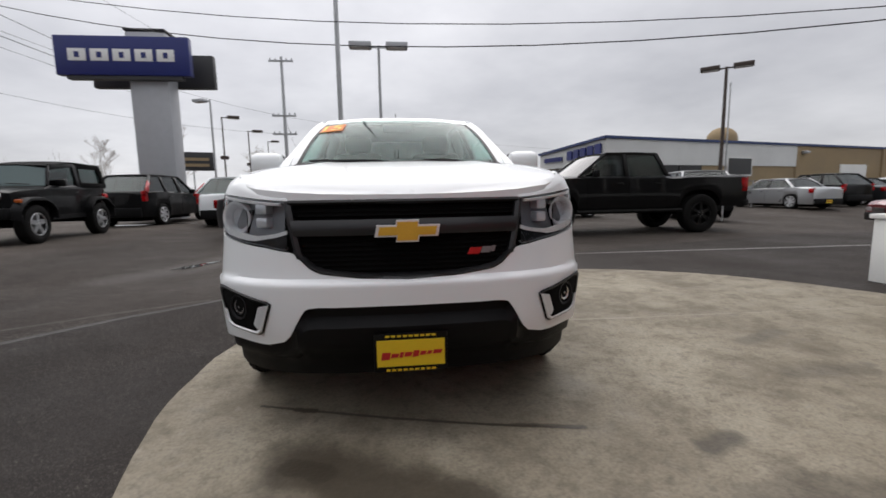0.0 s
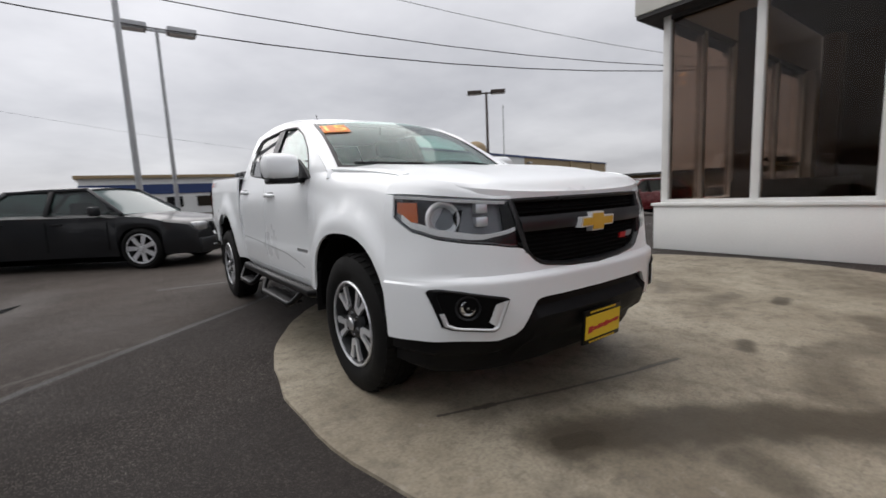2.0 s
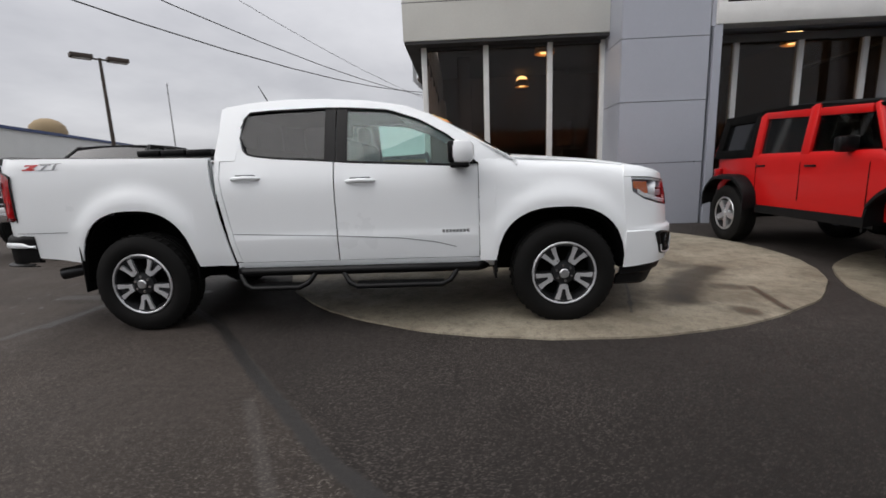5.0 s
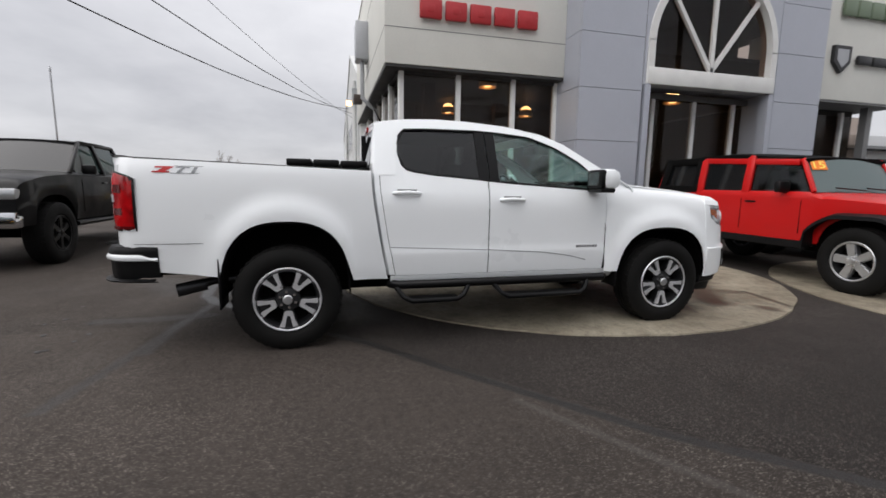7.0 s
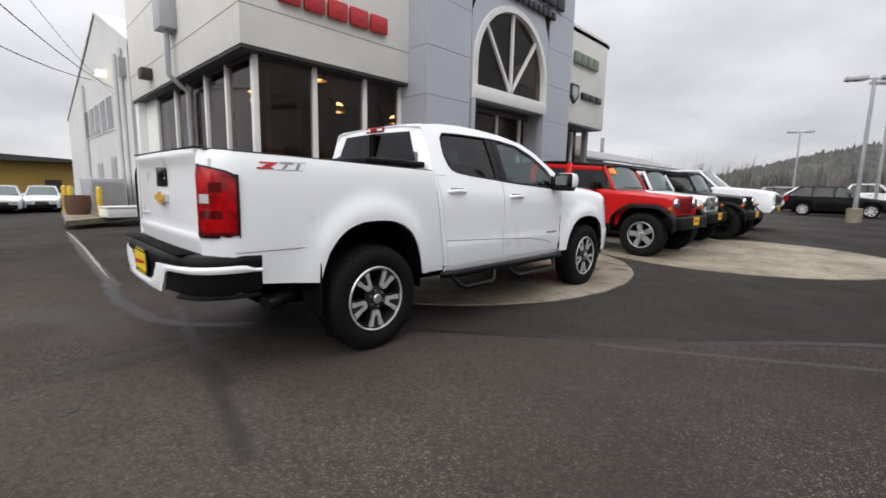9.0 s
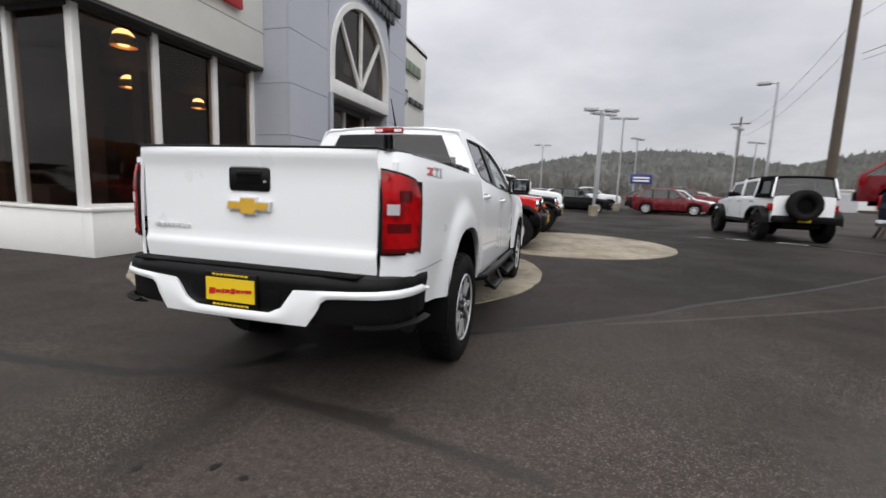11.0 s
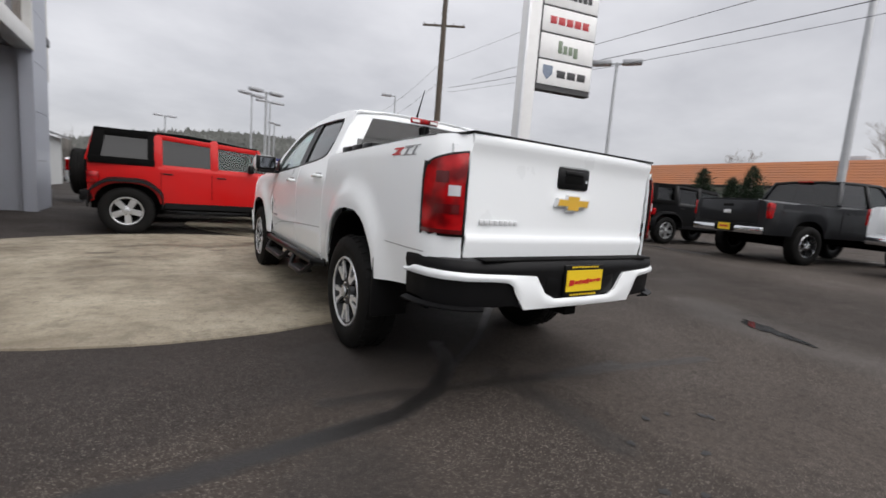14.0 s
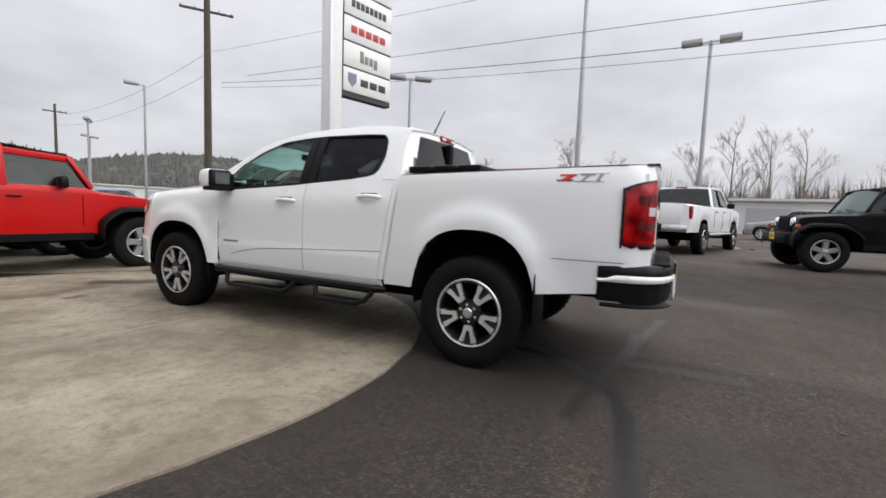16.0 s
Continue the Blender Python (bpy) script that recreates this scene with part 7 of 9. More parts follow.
        for nm, prof, mt in (("reflector", [(0.052, 0.000), (0.062, -0.014), (0.072, -0.016), (0.078, 0.0), (0.068, 0.04), (0.045, 0.03)], "badge_silver"), ("projector", [(0.001, -0.016), (0.022, -0.012), (0.038, 0.002), (0.042, 0.02), (0.001, 0.02)], "lens_clear"), ("projector_back", [(0.001, 0.022), (0.052, 0.022), (0.060, 0.008), (0.060, 0.03), (0.001, 0.03)], "badge_silver")):
            b2 = lathe(bmesh.new(), prof, 28, "y")
            bmesh.ops.transform(b2, matrix=Matrix.Translation(c) @ rot, verts=b2.verts[:])
            part(nm, b2, mt, h)
        c2 = Vector(nose_point(s * 0.615, 0.975, -0.045))
        for dz in (-0.028, 0.03):
            b2 = boxed(-0.028, 0.028, -0.02, 0.03, -0.022, 0.022, bevel=0.008)
            bmesh.ops.transform(b2, matrix=Matrix.Translation(c2 + Vector((0, 0, dz))) @ rot, verts=b2.verts[:])
            part("reflector_cup", b2, "machined", h)
        # bright strips above and below, amber corner
        part("bright_strip", sheet(bmesh.new(), [[nose_point(s * x, interp(LAMP_TOP, x) - 0.019, -0.006), nose_point(s * x, interp(LAMP_TOP, x) - 0.008, 0.0)] for x in hx if x >= 0.53], thick=0.008), "sign_white", h)
        low = lambda x: lamp_low(x) + 0.012 + 0.055 * max(0, 1 - abs(x - 0.50) / 0.16) ** 1.2
        part("bright_strip", sheet(bmesh.new(), [[nose_point(s * x, low(x), -0.006), nose_point(s * x, low(x) + 0.016 + 0.012 * max(0, min(1, (x - 0.6) / 0.1)), -0.003)] for x in hx if x <= 0.865], thick=0.008), "sign_white", h)
        part("lamp_base", sheet(bmesh.new(), [[nose_point(s * x, lamp_low(x) + 0.002, -0.004), nose_point(s * x, low(x) - 0.001, -0.006)] for x in hx if x <= 0.72], thick=0.004), "satin_black", h)
        part("corner_reflector", sheet(bmesh.new(), [[nose_point(s * x, max(lamp_low(x) + 0.035, 0.955), -0.010), nose_point(s * x, interp(LAMP_TOP, x) - 0.034, -0.010)] for x in (0.836, 0.848, 0.860, 0.872)], thick=0.004), "amber", h, "amber corner reflector")
    # fog lights in their bezels
    ring = [(0.592, 0.626), (0.574, 0.615), (0.615, 0.492), (0.635, 0.480), (0.775, 0.494), (0.798, 0.508), (0.826, 0.655), (0.820, 0.668), (0.803, 0.672)]
    corners = ring
    ring = []
    for p, q in zip(corners, corners[1:] + corners[:1]):
        ring += [(p[0] + (q[0] - p[0]) * i / 5, p[1] + (q[1] - p[1]) * i / 5) for i in range(5)]
    for s in (-1, 1):
        n = len(ring)
        cx, cz = sum(p[0] for p in ring) / n, sum(p[1] for p in ring) / n
        rows = [[nose_point(s * (cx + (p[0] - cx) * q), cz + (p[1] - cz) * q, 0.006) for p in ring + ring[:1]] for q in (1.0, 0.8, 0.6, 0.4, 0.2, 0.02)]
        f = part("fog_light", sheet(bmesh.new(), rows, thick=0.003), "matt_black", t, "round fog lamp in a chrome-edged black bezel")

        def rim(k0, k1, o0, o1, only=None):
            rows = []
            for i in range(n + 1):
                p = ring[i % n]
                a = (cx + (p[0] - cx) * k0, cz + (p[1] - cz) * k0)
                b = (cx + (p[0] - cx) * k1, cz + (p[1] - cz) * k1)
                if only and not only(i % n):
                    continue
                rows.append([nose_point(s * a[0], a[1], o0), nose_point(s * (a[0] + b[0]) / 2, (a[1] + b[1]) / 2, max(o0, o1) + 0.004), nose_point(s * b[0], b[1], o1)])
            return sheet(bmesh.new(), rows, thick=0.006)
        part("bezel", rim(1.03, 0.86, 0.006, 0.010), "satin_black", f)
        part("bright_edge", rim(0.96, 0.84, 0.014, 0.010, only=lambda i: 5 <= i <= 27), "badge_silver", f, "bright metal edge")
        part("bright_blade", rim(0.90, 0.60, 0.011, 0.006, only=lambda i: 5 <= i <= 11), "badge_silver", f, "broad bright metal blade")
        c = Vector(nose_point(s * 0.722, 0.590, -0.008))
        ax = Vector((s * 0.58, -0.81, 0)).normalized()
        rot = Vector((0, -1, 0)).rotation_difference(ax).to_matrix().to_4x4()
        for nm, prof, mt in (("lamp_rim", [(0.046, -0.014), (0.053, -0.016), (0.058, 0.0), (0.046, 0.0)], "dark_alloy"), ("lamp_glass", [(0.001, -0.012), (0.018, -0.009), (0.03, -0.012), (0.045, -0.004), (0.045, 0.0), (0.001, 0.0)], "chrome")):
            b2 = lathe(bmesh.new(), prof, 24, "y")
            bmesh.ops.transform(b2, matrix=Matrix.Translation(c) @ rot, verts=b2.verts[:])
            part(nm, b2, mt, f)
    # hood
    bm = bmesh.new()
    rows = []
    crown = [(-0.87, 1.058), (-0.83, 1.095), (-0.76, 1.128), (-0.65, 1.160), (-0.5, 1.190), (-0.3, 1.220), (0.0, 1.252), (0.3, 1.278), (0.5, 1.29)]
    us = [-1, -0.985, -0.95, -0.9, -0.8, -0.7, -0.62, -0.54, -0.45, -0.3, -0.15, 0, 0.15, 0.3, 0.45, 0.54, 0.62, 0.7, 0.8, 0.9, 0.95, 0.985, 1]
    for v in [-0.04, -0.02, 0, 0.015, 0.04, 0.08, 0.14, 0.22, 0.32, 0.44, 0.56, 0.68, 0.8, 0.9, 1.0]:
        r = []
        for u in us:
            x = 0.792 * u
            yf = smoothed(HOOD_EDGE, abs(x), 0.02)
            yr = 0.27 + 0.16 * (x / 0.75) ** 2
            vv = max(0.0, v)
            y = yf + (yr - yf) * vv
            ze = smoothed(FENDER_TOP, max(y, -0.44), 0.04) - 0.004 - 0.16 * max(0, -0.44 - y)
            zc = smoothed(crown, y, 0.03)
            k = abs(u) ** 2.6
            z = zc * (1 - k) + min(ze, zc) * k
            lip = max(0.0, 1 - vv / 0.06)
            z -= 0.012 * lip ** 2
            d = abs(abs(u) - 0.62)
            if d < 0.12:
                z += 0.010 * (1 - d / 0.12) * min(1, vv * 4)
            if v < 0:
                # the front edge rolls down to the grille and the lamps
                foot = Vector(nose_point(x, interp(LAMP_TOP, abs(x)) + 0.006, -0.006))
                keep = max(0.0, min(1.0, (0.75 - abs(x)) / 0.08))
                end = Vector((x, y + 0.004, z - 0.012)).lerp(foot, keep)
                p = Vector((x, y, z)).lerp(end, 1.0 if v < -0.03 else 0.5)
                p += Vector((0, -0.012, 0.010)) * keep * (0 if v < -0.03 else 1)
                r.append(tuple(p))
                continue
            r.append((x, y, z))
        rows.append(r)
    sheet(bm, rows, thick=0.012)
    part("hood", bm, "white_paint", t)
    # cowl and wipers
    part("cowl", sheet(bmesh.new(), [[(x, 0.25 + 0.16 * (x / 0.75) ** 2 + q, 1.262 + 0.3 * q) for q in (0, 0.06, 0.12)] for x in frange(-0.74, 0.74, 16)], thick=0.01), "black_plastic", t)
    for x0, x1 in ((-0.62, -0.02), (-0.05, 0.50)):
        bm = bmesh.new()
        tube(bm, [(x1, 0.29, 1.262), (x1 - 0.15, 0.33, 1.288), (x0, 0.40, 1.296)], 0.008, 6)
        part("wiper", bm, "satin_black", t)
    # doors
    gap = 0.005

    def door(y0, y1, slant):
        rows = []
        for y in frange(y0, y1, 26):
            r = []
            hi = interp(GLASS_LOW, y) - 0.004 if y > 0.66 else 1.222
            for z in [0.525, 0.54, 0.60, 0.66, 0.69, 0.71, 0.735, 0.77, 0.85, 0.95, 1.03, 1.09, 1.14, 1.18, hi]:
                yy = y
                if slant:
                    k = max(0.0, (y - (y1 - 0.5)) / 0.5)
                    yy = y + (cab_gap(min(z, hi)) - 0.055 - y1) * k
                r.append((-half_door(yy, z), yy, z))
            rows.append(r)
        return sheet(bmesh.new(), rows, thick=0.012)

    both("front_door", door(0.622 + gap, 1.70 - gap, False), "white_paint")
    both("rear_door", door(1.70 + gap, 2.572, True), "white_paint")
    # thin grey strip paints the shade line along the door crease
    bm = sheet(bmesh.new(), [[(-half_door(y, z + d) - 0.0012, y, z + d) for d in (-0.0035, 0.0035)] for y, z in [(y, interp([(0.78, 0.60), (0.95, 0.645), (1.2, 0.682), (1.67, 0.712), (2.50, 0.748)], y)) for y in frange(0.80, 2.50, 30)]], thick=0.0015)
    both("door_crease_shade", bm, "mark_grey")
    # sill below the doors and the cab corner behind them
    bm = sheet(bmesh.new(), [[(-interp([(0.44, 0.80), (0.47, 0.835), (0.52, 0.850)], z), y, z) for z in (0.44, 0.47, 0.50, 0.519)] for y in frange(0.50, 2.50, 8)], thick=0.012)
    both("sill", bm, "white_paint")
    bm = bmesh.new()
    rows = []
    for z in frange(0.53, 1.70, 20):
        g1 = cab_gap(z) if z < 1.35 else interp([(1.35, 2.632), (1.60, 2.605), (1.70, 2.585)], z)
        g0 = cab_gap(z) - 0.05 if z < 1.3 else 2.55
        rows.append([(-half_door(2.6, z), g0, z), (-half_door(2.6, z) + 0.002, g1 - 0.012, z), (-half_door(2.6, z) + 0.02, g1, z), (-half_door(2.6, z) + 0.16, g1 + 0.004, z)])
    sheet(bm, rows, thick=0.012)
    both("cab_corner", bm, "white_paint")
    # roof side frame above the glass
    bm = bmesh.new()
    rows = []
    for y in frange(0.36, 2.60, 62):
        top = smoothed(ROOF_SIDE, y, 0.03)
        lo = interp(GLASS_TOP, y) + 0.004 if 0.66 < y < 2.435 else (1.225 if y <= 0.66 else 1.36)
        if y > 2.435:
            lo = 1.30
        lo = min(lo, top - 0.03)
        r = []
        for q in frange(0, 1, 6):
            z = lo + (top - lo) * q
            r.append((-half_door(y, z) + 0.03 * max(0.0, (0.64 - y) / 0.2), y, z))
        r.append((-half_door(y, top) + 0.03 + 0.03 * max(0.0, (0.64 - y) / 0.2), y, top + 0.008))
        rows.append(r)
    sheet(bm, rows, thick=0.016)
    both("roof_side", bm, "white_paint", "white roof side and pillar")
    # roof panel
    bm = bmesh.new()
    rows = []
    for y in frange(0, 1, 20):
        r = []
        for u in frange(-1, 1, 16):
            yf = 1.12 - 0.12 * (1 - u * u)
            yr = 2.60
            yy = yf + (yr - yf) * y
            top = smoothed(ROOF_SIDE, max(yy, 1.13 - 0.0), 0.03) if yy > 1.13 else smoothed(ROOF_SIDE, 1.13, 0.03) - (1.13 - yy) * 0.08
            w = half_door(yy, min(1.76, smoothed(ROOF_SIDE, max(yy, 1.13), 0.03))) - 0.024
            r.append((u * w, yy, top + 0.008 + 0.026 * (1 - u * u) + (0.004 if 0.35 < abs(u) < 0.75 else 0) - 0.024 * max(0.0, 1 - y / 0.12)))
        rows.append(r)
    sheet(bm, rows, thick=0.014)
    part("roof", bm, "white_paint", t)
    # glass
    def side_pane(y0, y1):
        rows = []
        for y in sorted(set(frange(y0, y1, 22)) | set(frange(y1 - 0.05, y1, 6))):
            lo, hi = interp(GLASS_LOW, y) - 0.012, max(interp(GLASS_LOW, y), interp(GLASS_TOP, y)) + 0.008
            rows.append([(-half_door(y, lo + (hi - lo) * q) + 0.014, y, lo + (hi - lo) * q) for q in frange(0, 1, 6)])
        return sheet(bmesh.new(), rows, thick=0.004)
    for nm, a, b, mt in (("front_window", 0.665, 1.615, "glass_green"), ("rear_side_window", 1.765, 2.435, "glass_tint")):
        for o in both(nm, side_pane(a, b), mt, "green tinted glass" if a < 1 else "dark tinted glass"):
            o.visible_shadow = False
    # black rubber round the side glass and the middle pillar
    def trim(table, y0, y1, off, width):
        rows = []
        for y in frange(y0, y1, 30):
            z = interp(table, y)
            rows.append([(-half_door(y, z) - 0.002, y, z - width / 2 + off), (-half_door(y, z) - 0.005, y, z + off), (-half_door(y, z) - 0.001, y, z + width / 2 + off)])
        return sheet(bmesh.new(), rows, thick=0.006)
    both("window_seal", trim(GLASS_LOW, 0.665, 2.43, 0.0, 0.020), "satin_black")
    both("window_seal", trim(GLASS_TOP, 0.67, 2.43, 0.0, 0.016), "satin_black")
    bm = sheet(bmesh.new(), [[(-half_door(y, z) + 0.001, y + 0.06 * (z - 1.45) * 0.3, z) for z in frange(1.265, 1.672, 8)] for y in (1.605, 1.64, 1.685)], thick=0.012)
    both("door_pillar", bm, "satin_black")
    bm = sheet(bmesh.new(), [[(-half_door(y, z) + 0.001, y + 0.06 * (z - 1.45) * 0.3, z) for z in frange(1.268, 1.676, 8)] for y in (1.693, 1.73, 1.775)], thick=0.012)
    both("door_pillar", bm, "satin_black")
    bm = bmesh.new()
    prism(bm, [(0.62, 1.215), (0.80, 1.21), (0.80, 1.35), (0.70, 1.29)], -0.848, -0.828, "x")
    both("mirror_sail", bm, "satin_black")
    # windshield and rear window
    rows = []
    for q in frange(0, 1, 10):
        r = []
        for u in frange(-1, 1, 18):
            w = 0.718 - 0.125 * q
            base = Vector((u * w, 0.30 + 0.13 * u * u, 1.262))
            top = Vector((u * w, 1.02 + 0.12 * u * u, 1.676 - 0.028 * u * u))
            p = base.lerp(top, q)
            p.z += 0.035 * math.sin(math.pi * q)
            r.append(p)
        rows.append(r)
    o = part("windshield", sheet(bmesh.new(), rows, thick=0.005), "glass_clear", t, "clear windshield with a green tint")
    o.visible_shadow = False

    def ws(u, q, out=0.0):
        w = 0.718 - 0.125 * q
        p = Vector((u * w, 0.30 + 0.13 * u * u, 1.262)).lerp(Vector((u * w, 1.02 + 0.12 * u * u, 1.676 - 0.028 * u * u)), q)
        p.z += 0.035 * math.sin(math.pi * q) + out * 0.8
        p.y -= out * 0.6
        return p
    part("windshield_band", sheet(bmesh.new(), [[ws(u, q, -0.006) for q in (0.0, 0.03, 0.07)] for u in frange(-1, 1, 18)], thick=0.002), "matt_black", t)
    for s in (-1, 1):
        part("windshield_edge", sheet(bmesh.new(), [[ws(s * 1.0, q, 0.004), ws(s * 0.965, q, 0.004)] for q in frange(0, 1, 12)], thick=0.003), "satin_black", t)
        # the white pillar between windshield and side frame
        rows = []
        for q in [-0.14, -0.07, 0.0] + frange(0.06, 1, 14):
            a = ws(s * 1.0, q, 0.002)
            zz = a.z
            yy = interp([(z, y) for y, z in ROOF_SIDE], zz)
            b = Vector((s * (half_door(yy, zz) - 0.004), yy + 0.01, zz + 0.004))
            rows.append([a, a.lerp(b, 0.5) + Vector((s * 0.006, -0.012, 0.006)), b])
        part("front_pillar", sheet(bmesh.new(), rows, thick=0.012), "white_paint", t)
    rows = [[(u * (0.64 - 0.05 * q), 2.645 - 0.055 * q + 0.01 * (1 - u * u), 1.33 + 0.345 * q) for u in frange(-1, 1, 12)] for q in frange(0, 1, 6)]
    o = part("rear_window", sheet(bmesh.new(), rows, thick=0.005), "glass_rear", t, "dark sliding rear window")
    o.visible_shadow = False
    rows = [[(u * 0.68, 2.63, z) for u in frange(-1, 1, 6)] for z in (0.80, 1.1, 1.335)]
    part("cab_back", sheet(bmesh.new(), rows, thick=0.01), "white_paint", t)
    for x in (-0.02, 0.02):
        part("window_divider", boxed(x - 0.008, x + 0.008, 2.612, 2.652, 1.335, 1.67), "satin_black", t)
    part("rear_header", sheet(bmesh.new(), [[(u * 0.60, 2.592 + 0.01 * (1 - u * u) - d * 0.02, z + 0.012 * (1 - u * u)) for u in frange(-1, 1, 12)] for d, z in ((0, 1.668), (0.2, 1.70), (1.0, 1.728))], thick=0.012), "white_paint", t)
    # high brake light and aerial
    h = part("high_brake_light", boxed(-0.135, 0.135, 2.578, 2.615, 1.690, 1.738, bevel=0.01), "lens_red", t, "red high brake light with clear ends")
    for x in (-0.09, 0.09):
        part("cargo_lamp", boxed(x - 0.035, x + 0.035, 2.613, 2.618, 1.70, 1.722), "sign_white", h)
    bm = bmesh.new()
    tube(bm, [(0.0, 2.46, 1.77), (0.0, 2.47, 1.80), (0.0, 2.57, 1.99)], [0.012, 0.008, 0.003], 8)
    part("aerial", bm, "satin_black", t)
    # bed
    bm = bmesh.new()
    rows = []
    for yc in arch_columns(2.645, 4.358, [ARCH_R], 0.07):
        low = interp([(2.64, 0.50), (2.82, 0.51), (3.70, 0.565), (4.10, 0.61), (4.36, 0.64)], yc)
        zl = max(low, arch_low(yc, [ARCH_R], low))
        zt = interp([(2.64, 1.325), (4.36, 1.382)], yc)
        r = []
        for q in [0, 0.04, 0.1, 0.18, 0.27, 0.32, 0.36, 0.45, 0.55, 0.65, 0.75, 0.84, 0.91, 0.96, 1.0]:
            z = zl + (zt - zl) * q
            y = yc + (cab_gap(z) - 2.632) * max(0.0, 1 - (yc - 2.645) / 0.18)
            r.append((-half_bed(y, z), y, z))
        r.append((-half_bed(yc, zt) + 0.05, yc, zt + 0.006))
        rows.append(r)
    sheet(bm, rows, thick=0.014)
    both("bed_side", bm, "white_paint")
    bm = sheet(bmesh.new(), [[(-half_bed(y, 1.37) + dx, y, interp([(2.64, 1.325), (4.36, 1.382)], y) + dz) for dx, dz in ((-0.002, 0.001), (0.006, 0.008), (0.05, 0.009), (0.085, 0.0))] for y in frange(2.65, 4.34, 12)], thick=0.006)
    both("rail_cap", bm, "satin_black")
    bm = boxed(-0.79, -0.765, 2.66, 4.32, 1.0, 1.33)
    both("bed_inner", bm, "white_paint")
    part("bed_floor", boxed(-0.78, 0.78, 2.65, 4.33, 0.97, 1.0), "black_plastic", t)
    bm = bmesh.new()
    for i, (a, b, z) in enumerate(((2.66, 2.86, 1.352), (2.87, 3.06, 1.356), (3.07, 3.25, 1.358))):
        box(bm, -0.755, 0.755, a, b, z, z + 0.05, bevel=0.012)
    part("folded_bed_cover", bm, "satin_black", t, "folded black soft bed cover")
    # grey strip paints the shade of the crease at the tail of the bed side
    bm = sheet(bmesh.new(), [[(-half_bed(y, z) - 0.0015, y, z) for z in (0.801, 0.806)] for y in frange(3.80, 4.22, 10)], thick=0.002)
    both("bed_crease_shade", bm, "mark_grey")
    # tailgate
    rows = []
    for z in [0.785, 0.80, 0.86, 0.885, 0.90, 0.915, 0.96, 1.04, 1.12, 1.20, 1.27, 1.31, 1.335, 1.355, 1.375, 1.386]:
        out = interp([(0.785, -0.012), (0.86, 0.0), (0.885, 0.002), (0.91, -0.010), (1.29, -0.010), (1.33, 0.004), (1.365, 0.012), (1.386, 0.004)], z)
        rows.append([(u * 0.706, 4.366 + out - 0.012 * abs(u) ** 4, z) for u in frange(-1, 1, 16)])
    rows.append([(p[0], p[1] - 0.05, p[2] + 0.004) for p in rows[-1]])
    tg = part("tailgate", sheet(bmesh.new(), rows, thick=0.016), "white_paint", t)
    part("tailgate_cap", boxed(-0.715, 0.715, 4.30, 4.372, 1.388, 1.398, bevel=0.004), "satin_black", tg)
    hd = part("tailgate_handle", boxed(-0.122, 0.122, 4.345, 4.366, 1.168, 1.292, bevel=0.018), "satin_black", tg, "black handle plate with camera and lock")
    part("handle_recess", boxed(-0.075, 0.075, 4.362, 4.3675, 1.20, 1.26, bevel=0.004), "matt_black", hd)
    part("handle_paddle", boxed(-0.075, 0.075, 4.358, 4.372, 1.245, 1.272, bevel=0.005), "satin_black", hd)
    part("lock", boxed(-0.108, -0.09, 4.364, 4.370, 1.212, 1.226), "chrome", hd)
    for i in range(8):
        part("badge_bar", boxed(0.385 + i * 0.032, 0.410 + i * 0.032, 4.352, 4.360, 0.955, 0.980, bevel=0.003), "badge_silver", tg, "bright raised badge block")
    # tail lights
    lamp = [(0.742, 4.361), (0.762, 4.353), (0.78, 4.346), (0.806, 4.327), (0.826, 4.305), (0.841, 4.278), (0.853, 4.250), (0.859, 4.228), (0.863, 4.206)]
    bm = bmesh.new()
    rows = []
    for i, (x, y) in enumerate(lamp):
        k = i / (len(lamp) - 1)
        z0, z1 = 0.905, 1.290 - 0.055 * k ** 1.5
        r = []
        for q in frange(0, 1, 8):
            z = z0 + (z1 - z0) * q
            o = 0.010 if 0 < q < 1 else 0.002
            nx, ny = (0.15, 1.0) if k < 0.2 else ((0.7, 0.7) if k < 0.6 else (1.0, 0.12))
            tilt = -0.012 * max(0, (z - 1.15) / 0.13)
            r.append((-(x + o * nx + tilt), y + o * ny, z))
        rows.append(r)
    back = bmesh.new()
    sheet(back, [[(p[0], p[1], p[2]) if 0 < j < 8 else (p[0] + 0.002, p[1], p[2] + (0.010 if j == 8 else -0.012)) for j, p in enumerate(r)] for r in ([(-0.728, 4.362, r0[2]) for r0 in rows[0]], *[[(q[0] + 0.006, q[1] - 0.006, q[2]) for q in r0] for r0 in rows], [(-0.871, 4.190, r0[2]) for r0 in rows[-1]])], thick=0.006)
    both("tail_light_surround", back, "satin_black")
    sheet(bm, rows, thick=0.02)
    for o, s in zip(both("tail_light", bm, "lens_red", "tall red wrap-round tail light"), (-1, 1)):
        def patch(name, i0, i1, za, zb, mt, lift=0.013):
            rows = []
            for i in range(i0, i1 + 1):
                x, y = lamp[i]
                k = i / (len(lamp) - 1)
                nx, ny = (0.15, 1.0) if k < 0.2 else ((0.7, 0.7) if k < 0.6 else (1.0, 0.12))
                rows.append([(s * (x + lift * nx), y + lift * ny, za + (zb - za) * q) for q in (0, 0.5, 1)])
            part(name, sheet(bmesh.new(), rows, thick=0.004), mt, o)
        patch("reverse_lamp", 1, 3, 1.085, 1.135, "machined")
        patch("lamp_rib", 0, 8, 0.905, 0.925, "lens_red_dark")
        patch("dark_reflector", 1, 5, 1.000, 1.045, "lens_red_dark", 0.0125)
        patch("dark_reflector", 3, 5, 1.145, 1.200, "lens_red_dark", 0.0125)
